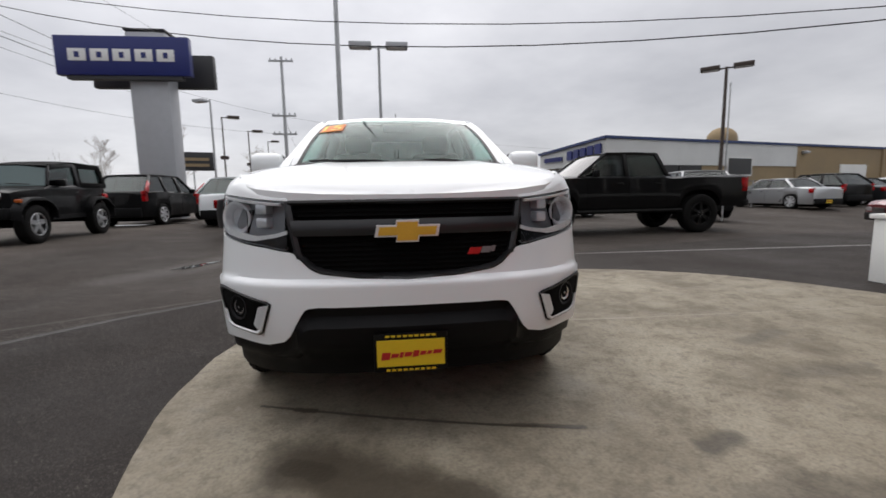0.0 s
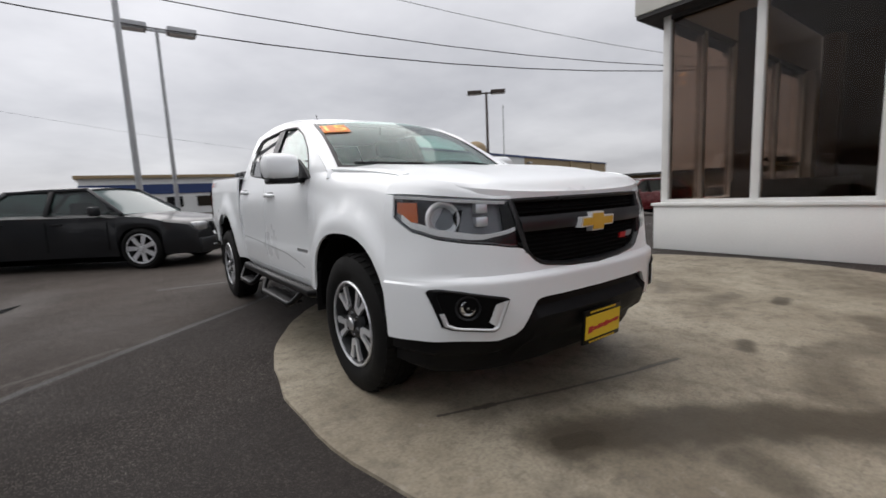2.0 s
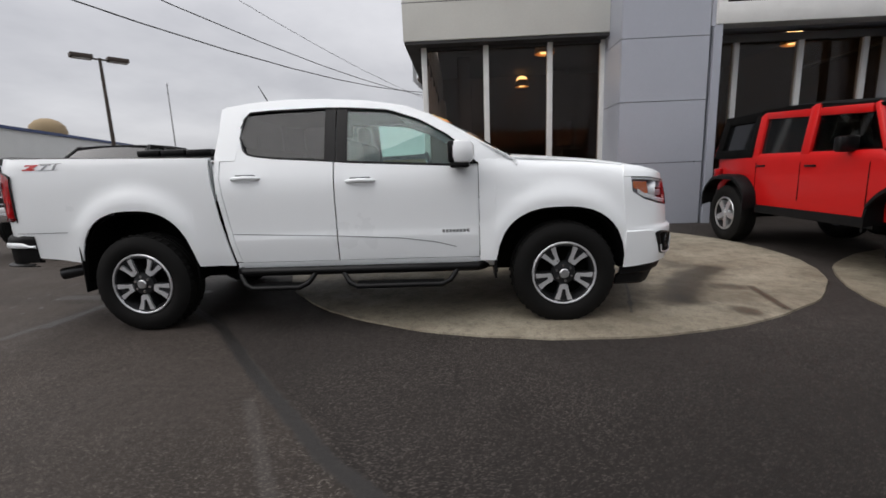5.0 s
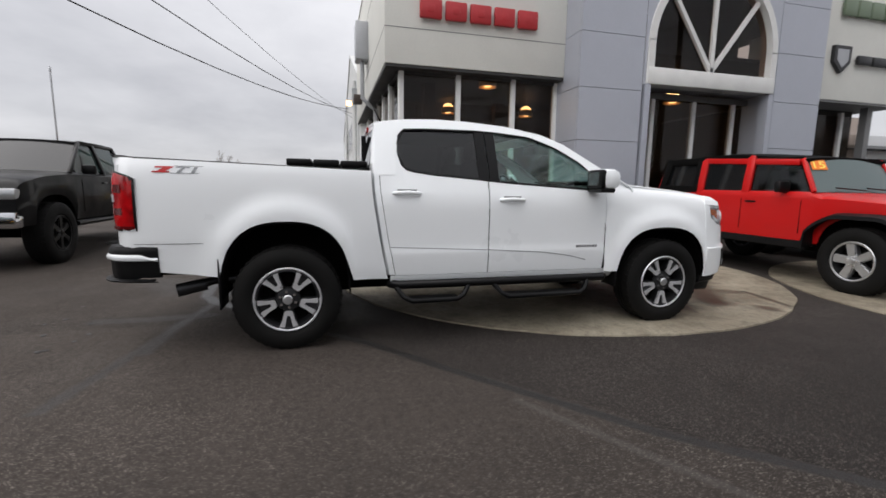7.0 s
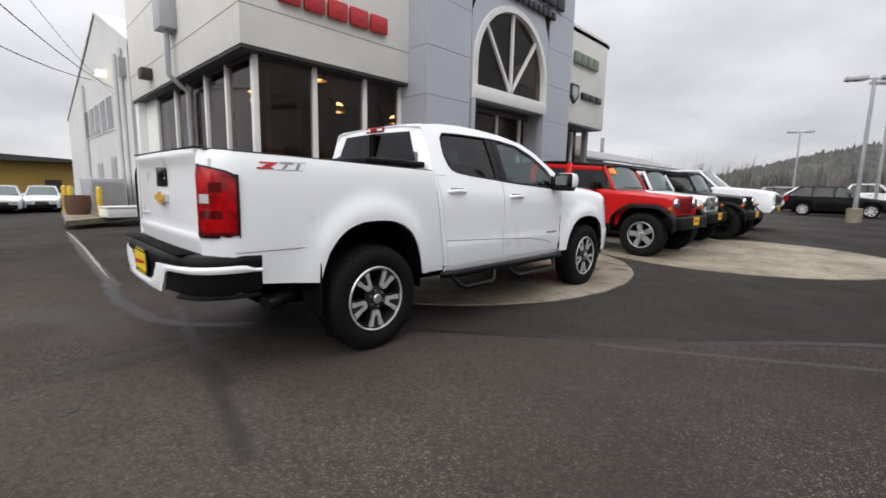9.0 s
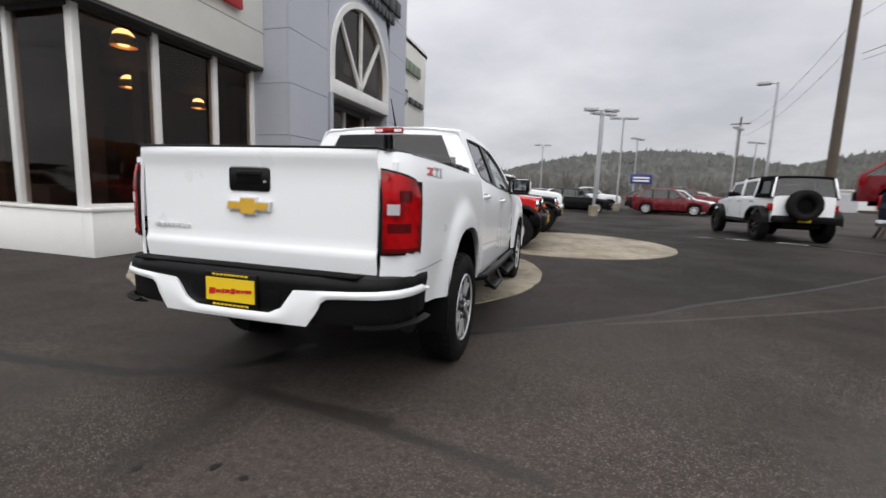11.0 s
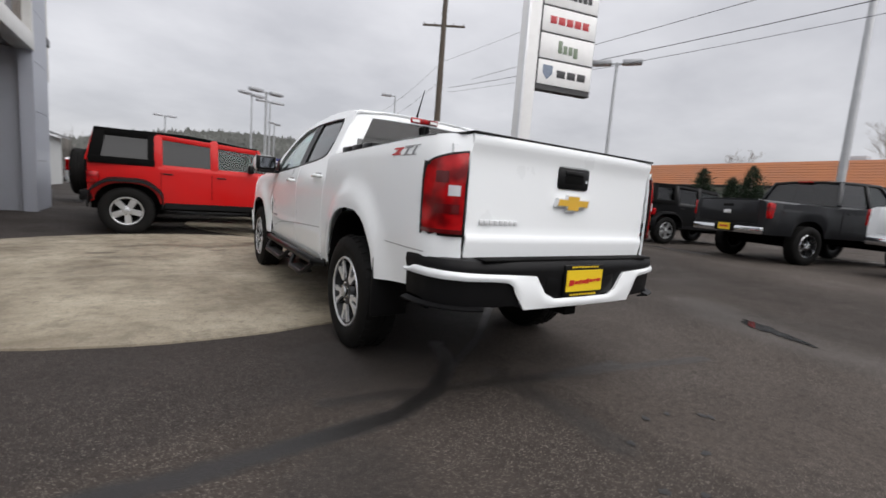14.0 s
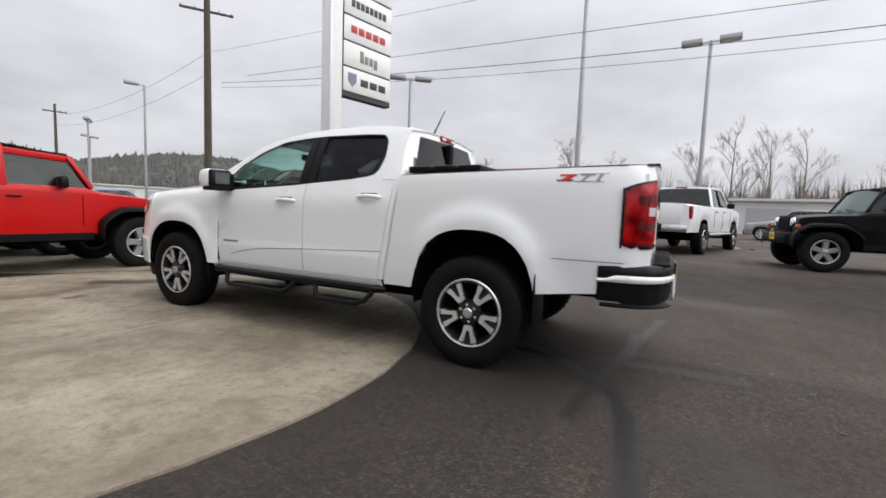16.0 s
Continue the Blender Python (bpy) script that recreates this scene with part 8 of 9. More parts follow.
    # rear bumper
    plan = [(0.0, 4.505), (0.2, 4.503), (0.45, 4.492), (0.62, 4.465), (0.74, 4.425), (0.82, 4.36), (0.862, 4.27), (0.878, 4.17), (0.88, 4.08)]

    def bump_point(u, z, out=0.0):
        """u runs from 0 in the middle to 1 at the wrapped end."""
        s = 1 if u >= 0 else -1
        a = abs(u) * (len(plan) - 1)
        i = min(len(plan) - 2, int(a))
        f = a - i
        p = [plan[i][j] + (plan[i + 1][j] - plan[i][j]) * f for j in (0, 1)]
        k = abs(u)
        nx, ny = (0, 1) if k < 0.4 else ((0.5, 0.85) if k < 0.7 else (1, 0.1))
        return (s * (p[0] + out * nx), p[1] + out * ny, z)
    us2 = frange(-1, 1, 48)
    rows = []
    for z, o in ((0.555, -0.05), (0.56, -0.02), (0.60, -0.012), (0.69, -0.010), (0.735, 0.0), (0.765, -0.004), (0.785, -0.02), (0.79, -0.06), (0.79, -0.14)):
        rows.append([bump_point(u, z + 0.012 * (abs(u) > 0.8), o) for u in us2])
    part("rear_bumper", sheet(bmesh.new(), rows, thick=0.02), "black_plastic", t, "black rear bumper with a white centre bar")
    xlo = [(0, 0.545), (0.42, 0.545), (0.445, 0.56), (0.49, 0.665), (0.52, 0.685), (0.60, 0.690), (1.0, 0.692)]
    xhi = [(0, 0.592), (0.262, 0.594), (0.275, 0.60), (0.31, 0.700), (0.33, 0.714), (0.45, 0.722), (1.0, 0.738)]
    rows = []
    fine = sorted(set(frange(-1, 1, 60)) | {s * q for s in (-1, 1) for q in (0.28, 0.30, 0.32, 0.34, 0.36, 0.38, 0.40, 0.42, 0.44, 0.47)})
    for u in fine:
        x = abs(bump_point(u, 0)[0])
        lo, hi = interp(xlo, x), interp(xhi, x)
        if abs(u) > 0.86:
            hi = lo + (hi - lo) * max(0.35, (1 - abs(u)) / 0.14)
        rows.append([bump_point(u, lo + (hi - lo) * q, 0.006 + 0.008 * math.sin(math.pi * q)) for q in frange(0, 1, 5)])
    part("bumper_bar", sheet(bmesh.new(), rows, thick=0.022), "white_paint", t, "white painted bumper bar")
    for s in (-1, 1):
        rows = [[bump_point(s * u, z, o) for z, o in ((0.535, -0.03), (0.548, 0.028), (0.556, 0.03), (0.566, -0.005))] for u in frange(0.40, 0.97, 14)]
        part("bumper_lip", sheet(bmesh.new(), rows, thick=0.008), "black_plastic", t)
    part("plate_recess", boxed(-0.27, 0.27, 4.47, 4.4945, 0.60, 0.735, bevel=0.006), "satin_black", t)
    part("step_pad", boxed(-0.66, 0.66, 4.37, 4.47, 0.786, 0.796, bevel=0.004), "matt_black", t)
    bm = bmesh.new()
    box(bm, -0.045, 0.045, 4.25, 4.44, 0.47, 0.545, bevel=0.006)
    part("tow_hitch", bm, "underbody", t)
    bm = bmesh.new()
    tube(bm, [(-0.60, 3.55, 0.50), (-0.66, 3.80, 0.50), (-0.71, 3.92, 0.47)], [0.03, 0.032, 0.036], 12)
    tube(bm, [(-0.69, 3.84, 0.482), (-0.75, 4.02, 0.452)], [0.046, 0.048], 14)
    part("exhaust_pipe", bm, "dark_alloy", t)
    # plates with their frames
    for y, z, turn, w in ((-0.972, 0.402, 0, 0.97), (4.512, 0.683, 180, 0.98)):
        e = part("plate_frame", boxed(-0.158 * w, 0.158 * w, 0.0, 0.014, -0.085, 0.085, bevel=0.004), "satin_black", t, "yellow dealer plate in a black frame with red scribble bars")
        e.matrix_basis = pose(0, y, z, 0 if turn else 4, 0, turn)
        pl = part("number_plate", boxed(-0.146 * w, 0.146 * w, -0.004, -0.0005, -0.058, 0.058), "plate_yellow", e)
        for i, (a, b, h0) in enumerate(((-0.125, -0.09, 0.030), (-0.085, -0.055, 0.016), (-0.05, -0.035, 0.022), (-0.03, 0.0, 0.018), (0.005, 0.03, 0.026), (0.035, 0.06, 0.016), (0.065, 0.085, 0.014), (0.09, 0.125, 0.016))):
            zz = -0.012 + 0.012 * (i / 7)
            part("scribble_bar", prism(bmesh.new(), [(a, zz - h0 * 0.5), (b, zz - h0 * 0.5 + 0.002), (b + 0.006, zz + h0 * 0.6), (a + 0.006, zz + h0 * 0.6)], -0.0065, -0.0045, "y"), "mark_red", pl)
        for z0 in (0.070, -0.080):
            for i in range(9):
                part("frame_mark", boxed(-0.105 + i * 0.024, -0.088 + i * 0.024, -0.002, -0.0002, z0, z0 + 0.009), "plate_yellow", e)
    # wheels and wells
    for s in (-1, 1):
        for (yc, a, b, zc), y in ((ARCH_F, 0.0), (ARCH_R, 3.258)):
            add_wheel(t, "hero", 0.383, 0.255, 0.228, s * 0.785, y, 0.383)
            rows = []
            for k in frange(-1, 1, 24):
                yy = yc + (a - 0.004) * math.copysign(abs(k) ** 0.6, k)
                kk = abs(yy - yc) / a
                zz = zc + (b - 0.004) * max(0.0, 1 - kk ** 2.6) ** (1 / 2.6)
                rows.append([(s * 0.50, yy, zz - 0.012), (s * 0.70, yy, zz - 0.012), (s * 0.872, yy, zz - 0.012)])
            rows = [[(p[0], p[1], 0.40) for p in rows[0]]] + rows + [[(p[0], p[1], 0.40) for p in rows[-1]]]
            part("wheel_liner", sheet(bmesh.new(), rows, thick=0.01), "matt_black", t)
            part("inner_wall", boxed(s * 0.50 - 0.01, s * 0.50 + 0.01, yc - a, yc + a, 0.35, 0.96), "underbody", t)
        # thin return edge of the arch and mud flaps
        part("mud_flap", boxed(*sorted((s * 0.66, s * 0.90)), 3.70, 3.715, 0.33, 0.70, bevel=0.005), "black_plastic", t, "black rubber mud flap")
        part("mud_flap", boxed(*sorted((s * 0.70, s * 0.90)), 0.50, 0.515, 0.36, 0.62, bevel=0.005), "black_plastic", t, "black rubber mud flap")
        # side step with two hoops
        bm = bmesh.new()
        tube(bm, [(s * 0.80, 0.58, 0.45), (s * 0.885, 0.64, 0.455), (s * 0.89, 1.5, 0.455), (s * 0.885, 2.44, 0.455), (s * 0.80, 2.50, 0.45)], 0.034, 12)
        st = part("side_step", bm, "satin_black", t, "black tubular side step")
        for a, b in ((0.80, 1.66), (1.88, 2.46)):
            bm = bmesh.new()
            tube(bm, [(s * 0.90, a, 0.435), (s * 0.945, a + 0.05, 0.37), (s * 0.965, a + 0.11, 0.342), (s * 0.965, b - 0.11, 0.342), (s * 0.945, b - 0.05, 0.37), (s * 0.90, b, 0.435)], 0.020, 10)
            part("hoop", bm, "satin_black", st)
            part("tread", boxed(*sorted((s * 0.87, s * 0.965)), a + 0.10, b - 0.10, 0.345, 0.362, bevel=0.004), "black_plastic", st)
        # mirror
        bm = bmesh.new()
        box(bm, 0.872, 1.100, 0.665, 0.835, 1.212, 1.378, bevel=0.05)
        for v in bm.verts:
            v.co.y -= 0.06 * (v.co.x - 0.875)
            if v.co.y < 0.70:
                v.co.z += 0.12 * (1.29 - v.co.z)
        if s < 0:
            bm = mirror_x(bm)
        mr = part("door_mirror", bm, "white_paint", t, "white door mirror with black foot")
        bm = boxed(0.885, 1.075, 0.69, 0.828, 1.186, 1.228, bevel=0.018)
        part("mirror_foot", bm if s > 0 else mirror_x(bm), "satin_black", mr)
        bm = boxed(0.82, 0.92, 0.71, 0.80, 1.19, 1.225, bevel=0.01)
        part("mirror_arm", bm if s > 0 else mirror_x(bm), "satin_black", mr)
        bm = boxed(0.880, 1.090, 0.790, 0.842, 1.220, 1.372, bevel=0.02)
        part("mirror_back", bm if s > 0 else mirror_x(bm), "satin_black", mr)
        bm = boxed(0.905, 1.050, 0.834, 0.8425, 1.245, 1.350, bevel=0.0)
        part("mirror_glass", bm if s > 0 else mirror_x(bm), "mirror_dark", mr)
        # door handles
        for y, z in ((1.50, 1.118), (2.37, 1.163)):
            w = half_door(y, z)
            bm = bmesh.new()
            tube(bm, [(w - 0.005, y - 0.105, z), (w + 0.022, y - 0.085, z + 0.002), (w + 0.032, y, z + 0.006), (w + 0.022, y + 0.085, z + 0.002), (w - 0.005, y + 0.105, z)], [0.012, 0.015, 0.016, 0.015, 0.012], 10)
            hnd = part("door_handle", bm if s > 0 else mirror_x(bm), "white_paint", t)
            # flat grey plate paints the shade of the hollow behind the handle
            bm = boxed(w - 0.002, w + 0.0015, y - 0.075, y + 0.075, z - 0.028, z + 0.030, bevel=0.0)
            part("handle_cup_shade", bm if s > 0 else mirror_x(bm), "mark_grey", hnd)
        # door and bed marks
        for i in range(8):
            y = 0.70 + i * 0.026
            w = half_door(y, 0.73)
            bm = boxed(w - 0.002, w + 0.004, y, y + 0.020, 0.716, 0.738)
            part("badge_bar", bm if s > 0 else mirror_x(bm), "mark_grey", t, "grey raised badge block")
        zz0, zz1 = 1.285, 1.325
        for a, b, q0, q1, slope, mt in ((3.815, 3.865, 1.285, 1.325, 1.7, "mark_red"), (3.80, 3.905, 1.3155, 1.326, 0.55, "mark_red"), (3.80, 3.90, 1.284, 1.2935, 0.55, "mark_red"), (3.945, 3.965, 1.285, 1.325, 1.1, "mark_grey"), (3.925, 4.01, 1.317, 1.326, 0.55, "mark_grey"), (4.035, 4.055, 1.285, 1.325, 0.55, "mark_grey"), (3.91, 4.085, 1.280, 1.2835, 0.55, "mark_grey"), (3.91, 4.085, 1.3275, 1.331, 0.55, "mark_grey")):
            if s < 0:
                a, b = 7.885 - b, 7.885 - a
            rows = []
            for z in frange(q0, q1, 3):
                lean = (z - zz0) * slope * s
                rows.append([(s * (half_bed(y, z) + 0.003), y + lean, z) for y in frange(a, b, 3)])
            part("decal", sheet(bmesh.new(), rows, thick=0.001), mt, t, "slanted red and grey decal bar")
    # underside, frame, cabin
    part("chassis", boxed(-0.50, 0.50, -0.80, 3.55, 0.36, 0.52), "underbody", t)
    part("floor_pan", boxed(-0.78, 0.78, 0.52, 2.72, 0.50, 0.56), "underbody", t)
    part("bed_under", boxed(-0.49, 0.49, 2.72, 4.34, 0.52, 0.78), "underbody", t)
    part("bed_tail_under", boxed(-0.72, 0.72, 3.76, 4.34, 0.70, 0.80), "underbody", t)
    part("engine_bay", boxed(-0.49, 0.49, -0.78, 0.50, 0.52, 1.02), "underbody", t)
    part("front_structure", boxed(-0.70, 0.70, -0.72, -0.50, 0.40, 1.0), "underbody", t)
    part("firewall", boxed(-0.78, 0.78, 0.50, 0.54, 0.52, 1.22), "cabin_dark", t)
    for z in (0.30,):
        bm = bmesh.new()
        tube(bm, [(-0.70, 3.258, 0.383), (0.70, 3.258, 0.383)], 0.05, 10)
        part("rear_axle", bm, "underbody", t)
        bm = bmesh.new()
        tube(bm, [(-0.70, 0.0, 0.383), (0.70, 0.0, 0.383)], 0.04, 10)
        part("front_axle", bm, "underbody", t)
    part("dashboard", boxed(-0.74, 0.74, 0.45, 0.95, 0.95, 1.235, bevel=0.05), "cabin_dark", t)
    bm = bmesh.new()
    pts = [(0.38 + 0.18 * math.cos(a), 1.03 + 0.06 * math.sin(a), 1.19 + 0.165 * math.sin(a)) for a in frange(0, 2 * math.pi, 24)]
    tube(bm, pts, 0.015, 8, False)
    part("steering_wheel", bm, "cabin_dark", t)
    for x in (-0.38, 0.38):
        part("seat", boxed(x - 0.24, x + 0.24, 1.15, 1.65, 0.75, 0.98, bevel=0.05), "cabin_grey", t)
        part("seat_back", boxed(x - 0.24, x + 0.24, 1.60, 1.76, 0.95, 1.45, bevel=0.06), "cabin_grey", t)
        part("headrest", boxed(x - 0.13, x + 0.13, 1.66, 1.75, 1.46, 1.62, bevel=0.04), "cabin_grey", t)
    part("rear_bench", boxed(-0.70, 0.70, 2.15, 2.55, 0.75, 1.0, bevel=0.05), "cabin_dark", t)
    part("rear_bench_back", boxed(-0.70, 0.70, 2.46, 2.58, 0.95, 1.42, bevel=0.04), "cabin_dark", t)
    part("headliner", boxed(-0.52, 0.52, 1.30, 2.50, 1.660, 1.668), "cabin_grey", t)
    part("cabin_mirror", boxed(-0.12, 0.12, 0.93, 0.97, 1.555, 1.625, bevel=0.012), "cabin_dark", t)
    # year sticker on the windshield
    rows = [[ws(-0.965 + 0.29 * u, 0.635 + 0.23 * q, 0.007) for q in (0, 0.5, 1)] for u in frange(0, 1, 4)]
    sk = part("year_sticker", sheet(bmesh.new(), rows, thick=0.001), "sticker_orange", t, "orange sticker with yellow digits")
    digits(sk, "15", ws(-0.935, 0.66, 0.012), ws(-0.705, 0.66, 0.012), ws(-0.935, 0.84, 0.012), "sticker_yellow")
    return t


hero_pickup()


# ---------------- parked vehicles ----------------
offroader("four_wheel_drive", "bright red four-door off-roader with black hardtop and flares", "off-roaders beside the tower", heading(-0.48, -3.95, -1.0, 0.03),
     offroader_spec("red_paint", cab=dict(y=(0.62, 0.88, 3.36, 3.48), z=(1.22, 1.80), zf=1.70, w=(0.77, 0.68), mids=(1.62, 2.5), dark_mid=False, roof="matt_black", rear_glass="dark_glass", sticker=True)))
offroader("four_wheel_drive", "white four-door off-roader with soft top", "off-roaders beside the tower", heading(-0.35, -6.33, -1.0, 0.01), offroader_spec("white_paint"))
offroader("four_wheel_drive", "black four-door off-roader with hardtop on large black wheels", "off-roaders beside the tower", heading(-0.70, -8.58, -1.0, 0.01),
     offroader_spec("black_paint", wheel=(0.455, 0.30, 0.26, "black")))
vehicle("pickup_truck", "white crew-cab pickup with chrome bumper", "pickup", "off-roaders beside the tower", heading(-0.35, -12.5, -1.0, 0.01), pickup_spec("white_paint"))
offroader("four_wheel_drive", "black two-door off-roader with hardtop, silver wheels and yellow plate", "", heading(-8.35, 7.20, 0.10, -0.995, 0.15),
     offroader_spec("black_paint", wheelbase=2.42, top=[(-0.42, 1.05), (-0.36, 1.09), (0.52, 1.17), (0.66, 1.23), (2.95, 1.25), (3.0, 1.25)], arches=[(0, 0.50, 0.50, 0.42), (2.42, 0.48, 0.46, 0.42)],
               cab=dict(y=(0.62, 0.88, 2.86, 2.98), z=(1.22, 1.80), zf=1.70, w=(0.77, 0.68), mids=(1.75,), dark_mid=False, roof="matt_black"), joints=(0.75, 1.75), handles=(1.6,)))
vehicle("suv", "black sport utility car with tall red tail lights", "car", "", heading(-8.6, 15.85, 0.03, 1.0, 0.15), suv_spec("black_paint", tail=(0.12, 0.6), tail_z=1.15))
vehicle("suv", "white sport utility car with dark rear window", "car", "", heading(-5.2, 15.9, 0.1, 0.995, rise(-5.2, 14)), suv_spec("white_paint", tail=(0.12, 0.6), tail_z=1.15))
vehicle("sedan", "dark grey saloon with bright multi-spoke wheels", "car", "", heading(-1.05, 7.72, 0.80, -0.60), sedan_spec("charcoal_paint", bumper="charcoal_paint"))
vehicle("pickup_truck", "lifted black crew-cab pickup with black wheels and chrome grille", "pickup", "", heading(3.6, 7.86, -1.0, -0.03, 0.0),
        pickup_spec("black_paint", wheel=(0.46, 0.32, 0.25, "black"), bumper="chrome", rear_bumper="black_plastic", arches=[(0, 0.56, 0.58, 0.45), (3.65, 0.56, 0.58, 0.45)], steps="satin_black", big_front=True, slots=3, lamp_w=0.5, pinch=0.03, cab=dict(y=(0.55, 1.28, 2.55, 2.78), z=(1.36, 1.93), zbr=1.37, w=(0.90, 0.74), mids=(1.75,), dark_mid=True, front_glass="dark_glass")))
vehicle("suv", "dark red sport utility car facing the yard", "car", "", heading(16.7, 9.65, -0.9, 0.43, rise(17.8, 9.1)), suv_spec("dark_red_paint"))
vehicle("sedan", "dark grey saloon seen from its tail", "car", "", heading(27.5, 7.6, 0.99, 0.08, rise(26, 7.5)), sedan_spec("charcoal_paint"))
vehicle("suv", "silver sport utility car with its tail to the yard", "car", "", heading(11.6, 14.4, 0.3, 0.95), suv_spec("silver_paint", tail=(0.12, 0.6), tail_z=1.15))
vehicle("suv", "dark grey sport utility car with tall red tail lights", "car", "", heading(4.1, 20.3, 0.30, 0.95), suv_spec("charcoal_paint", tail=(0.12, 0.62), tail_z=1.18))
vehicle("suv", "dark grey sport utility car behind the lifted pickup", "car", "", heading(4.5, 13.6, -0.93, -0.25), suv_spec("charcoal_paint"))
# cars along the tan hall
for x, y, pt, word, kind in ((19.7, 19.3, "silver_paint", "silver", "sedan"), (22.6, 20.1, "black_paint", "black", "suv"), (25.6, 21.0, "charcoal_paint", "dark grey", "sedan"), (28.9, 21.9, "white_paint", "white", "sedan"), (32.6, 23.0, "charcoal_paint", "dark grey", "suv"), (35.6, 23.9, "silver_paint", "silver", "suv"), (38.4, 24.7, "dark_red_paint", "dark red", "suv"), (41.6, 25.6, "dark_red_paint", "dark red", "suv")):
    vehicle(kind, word + (" sport utility car" if kind == "suv" else " saloon") + " parked along the tan hall", "car", "cars along the tan hall", heading(x, y, -0.02, 1.0), suv_spec(pt) if kind == "suv" else sedan_spec(pt))
# cars by the yellow building
for x, y, hx, hy, pt, word in ((35.0, 4.9, -1, 0.05, "white_paint", "white"), (35.6, 3.0, -1, 0.1, "white_paint", "white"), (36.6, 1.0, -1, 0.0, "silver_paint", "silver"), (30.5, 9.6, 0.98, 0.2, "white_paint", "white")):
    vehicle("suv", word + " car parked in front of the yellow building", "car", "cars by the yellow building", heading(x, y, hx, hy, rise(x, y)), suv_spec(pt))
# the row across the drive
vehicle("pickup_truck", "navy blue crew-cab pickup with chrome bumper and yellow plate", "pickup", "trucks across the drive", heading(-13.05, -6.5, -0.95, -0.33, 0.15),
        pickup_spec("navy_paint", tailgate=True))
offroader("four_wheel_drive", "black off-roader with a spare wheel on its tail", "trucks across the drive", heading(-13.7, -1.5, -0.96, 0.22, 0.15), offroader_spec("black_paint"))
vehicle("pickup_truck", "dark grey crew-cab pickup with chrome bumper and yellow plate", "pickup", "trucks across the drive", heading(-13.75, 2.4, -0.95, 0.27, 0.15), pickup_spec("charcoal_paint", tailgate=True))
vehicle("pickup_truck", "white crew-cab pickup with chrome bumper and yellow plate", "pickup", "trucks across the drive", heading(-14.2, 5.6, -0.95, 0.30, 0.15), pickup_spec("white_paint", steps="chrome", tailgate=True))
offroader("four_wheel_drive", "white four-door off-roader with black soft top and spare wheel", "", heading(-7.4, -11.15, 0.05, -1.0, 0.146), offroader_spec("white_paint", wheel=(0.405, 0.26, 0.23, "black")))
vehicle("suv", "deep red sport utility car raised on a display stand", "car", "", heading(-14.0, -9.9, -0.9, 0.42, 1.06), suv_spec("crimson_paint"))
for i, (x, y, hx, hy, pt, word, kind) in enumerate(((-11.5, -30.5, -1, 0.2, "dark_red_paint", "dark red", "p"), (-10.5, -28.3, -1, 0.2, "white_paint", "white", "s"), (-3.0, -31.8, -0.9, 0.2, "white_paint", "white", "s"), (-9.5, -26, -1, 0.3, "dark_red_paint", "dark red", "s"),
                                                  (-1.0, -34, -1, 0.1, "silver_paint", "silver", "s"), (-5.0, -36, -1, 0.1, "white_paint", "white", "p"), (-10.0, -35.0, -1, 0.1, "charcoal_paint", "dark grey", "s"), (-3.5, -28.3, -1, 0.02, "black_paint", "black", "s"),
                                                  (-14.0, -36, -1, 0.4, "white_paint", "white", "s"), (-17.0, -33, -1, 0.4, "blue_paint", "blue", "s"), (-24.0, 14.0, -0.3, -0.9, "silver_paint", "silver", "s"), (-26.5, 9.5, -0.3, -0.9, "silver_paint", "silver", "s"), (-21.0, 12.5, -0.3, -0.9, "charcoal_paint", "dark grey", "s"))):
    if kind == "p":
        vehicle("pickup_truck", word + " pickup far off in the car park", "pickup", "far cars", heading(x, y, hx, hy, rise(x, y)), pickup_spec(pt))
    else:
        vehicle("suv", word + " sport utility car far off in the car park", "car", "far cars", heading(x, y, hx, hy, rise(x, y)), suv_spec(pt))


# ---------------- small things ----------------
def cone(x, y):
    c = thing("traffic_cone", "orange traffic cone with white bands on the asphalt", "cone", m=pose(x, y, 0.014))
    part("base", boxed(-0.19, 0.19, -0.19, 0.19, 0.0, 0.035, bevel=0.012), "cone_orange", c)
    prof = lambda z: 0.135 - 0.105 * (z - 0.035) / 0.665
    bm = bmesh.new()
    lathe(bm, [(0.16, 0.034), (0.14, 0.05), (prof(0.08), 0.08), (prof(0.68), 0.68), (0.022, 0.70), (0.015, 0.70), (0.015, 0.60), (0.11, 0.05)], 32, "z")
    part("body", bm, "cone_orange", c)
    for z0, z1 in ((0.36, 0.46), (0.52, 0.58)):
        bm = bmesh.new()
        lathe(bm, [(prof(z0) + 0.003, z0), (prof(z1) + 0.003, z1), (prof(z1) - 0.002, z1), (prof(z0) - 0.002, z0)], 32, "z")
        part("band", bm, "reflective_white", c, "white reflective band")


cone(4.60, -1.59)


def stand(x, y, turn):
    s = thing("display_stand", "pale wooden trestle stand under the raised car", "stand", m=pose(x, y, rise(x, y), 0, 0, turn))
    for a in (-1.5, 0.0, 1.5):
        for q in (-0.8, 0.8):
            bm = bmesh.new()
            beam(bm, (a - 0.3, q, 0), (a, q, 0.86), 0.08, 0.08)
            beam(bm, (a + 0.3, q, 0), (a, q, 0.86), 0.08, 0.08)
            part("leg", bm, "pole_wood", s)
    for q in (-0.8, 0.8):
        part("rail", boxed(-2.3, 2.3, q - 0.12, q + 0.12, 0.83, 0.91), "pole_wood", s)


stand(-12.8, -10.4, 155)


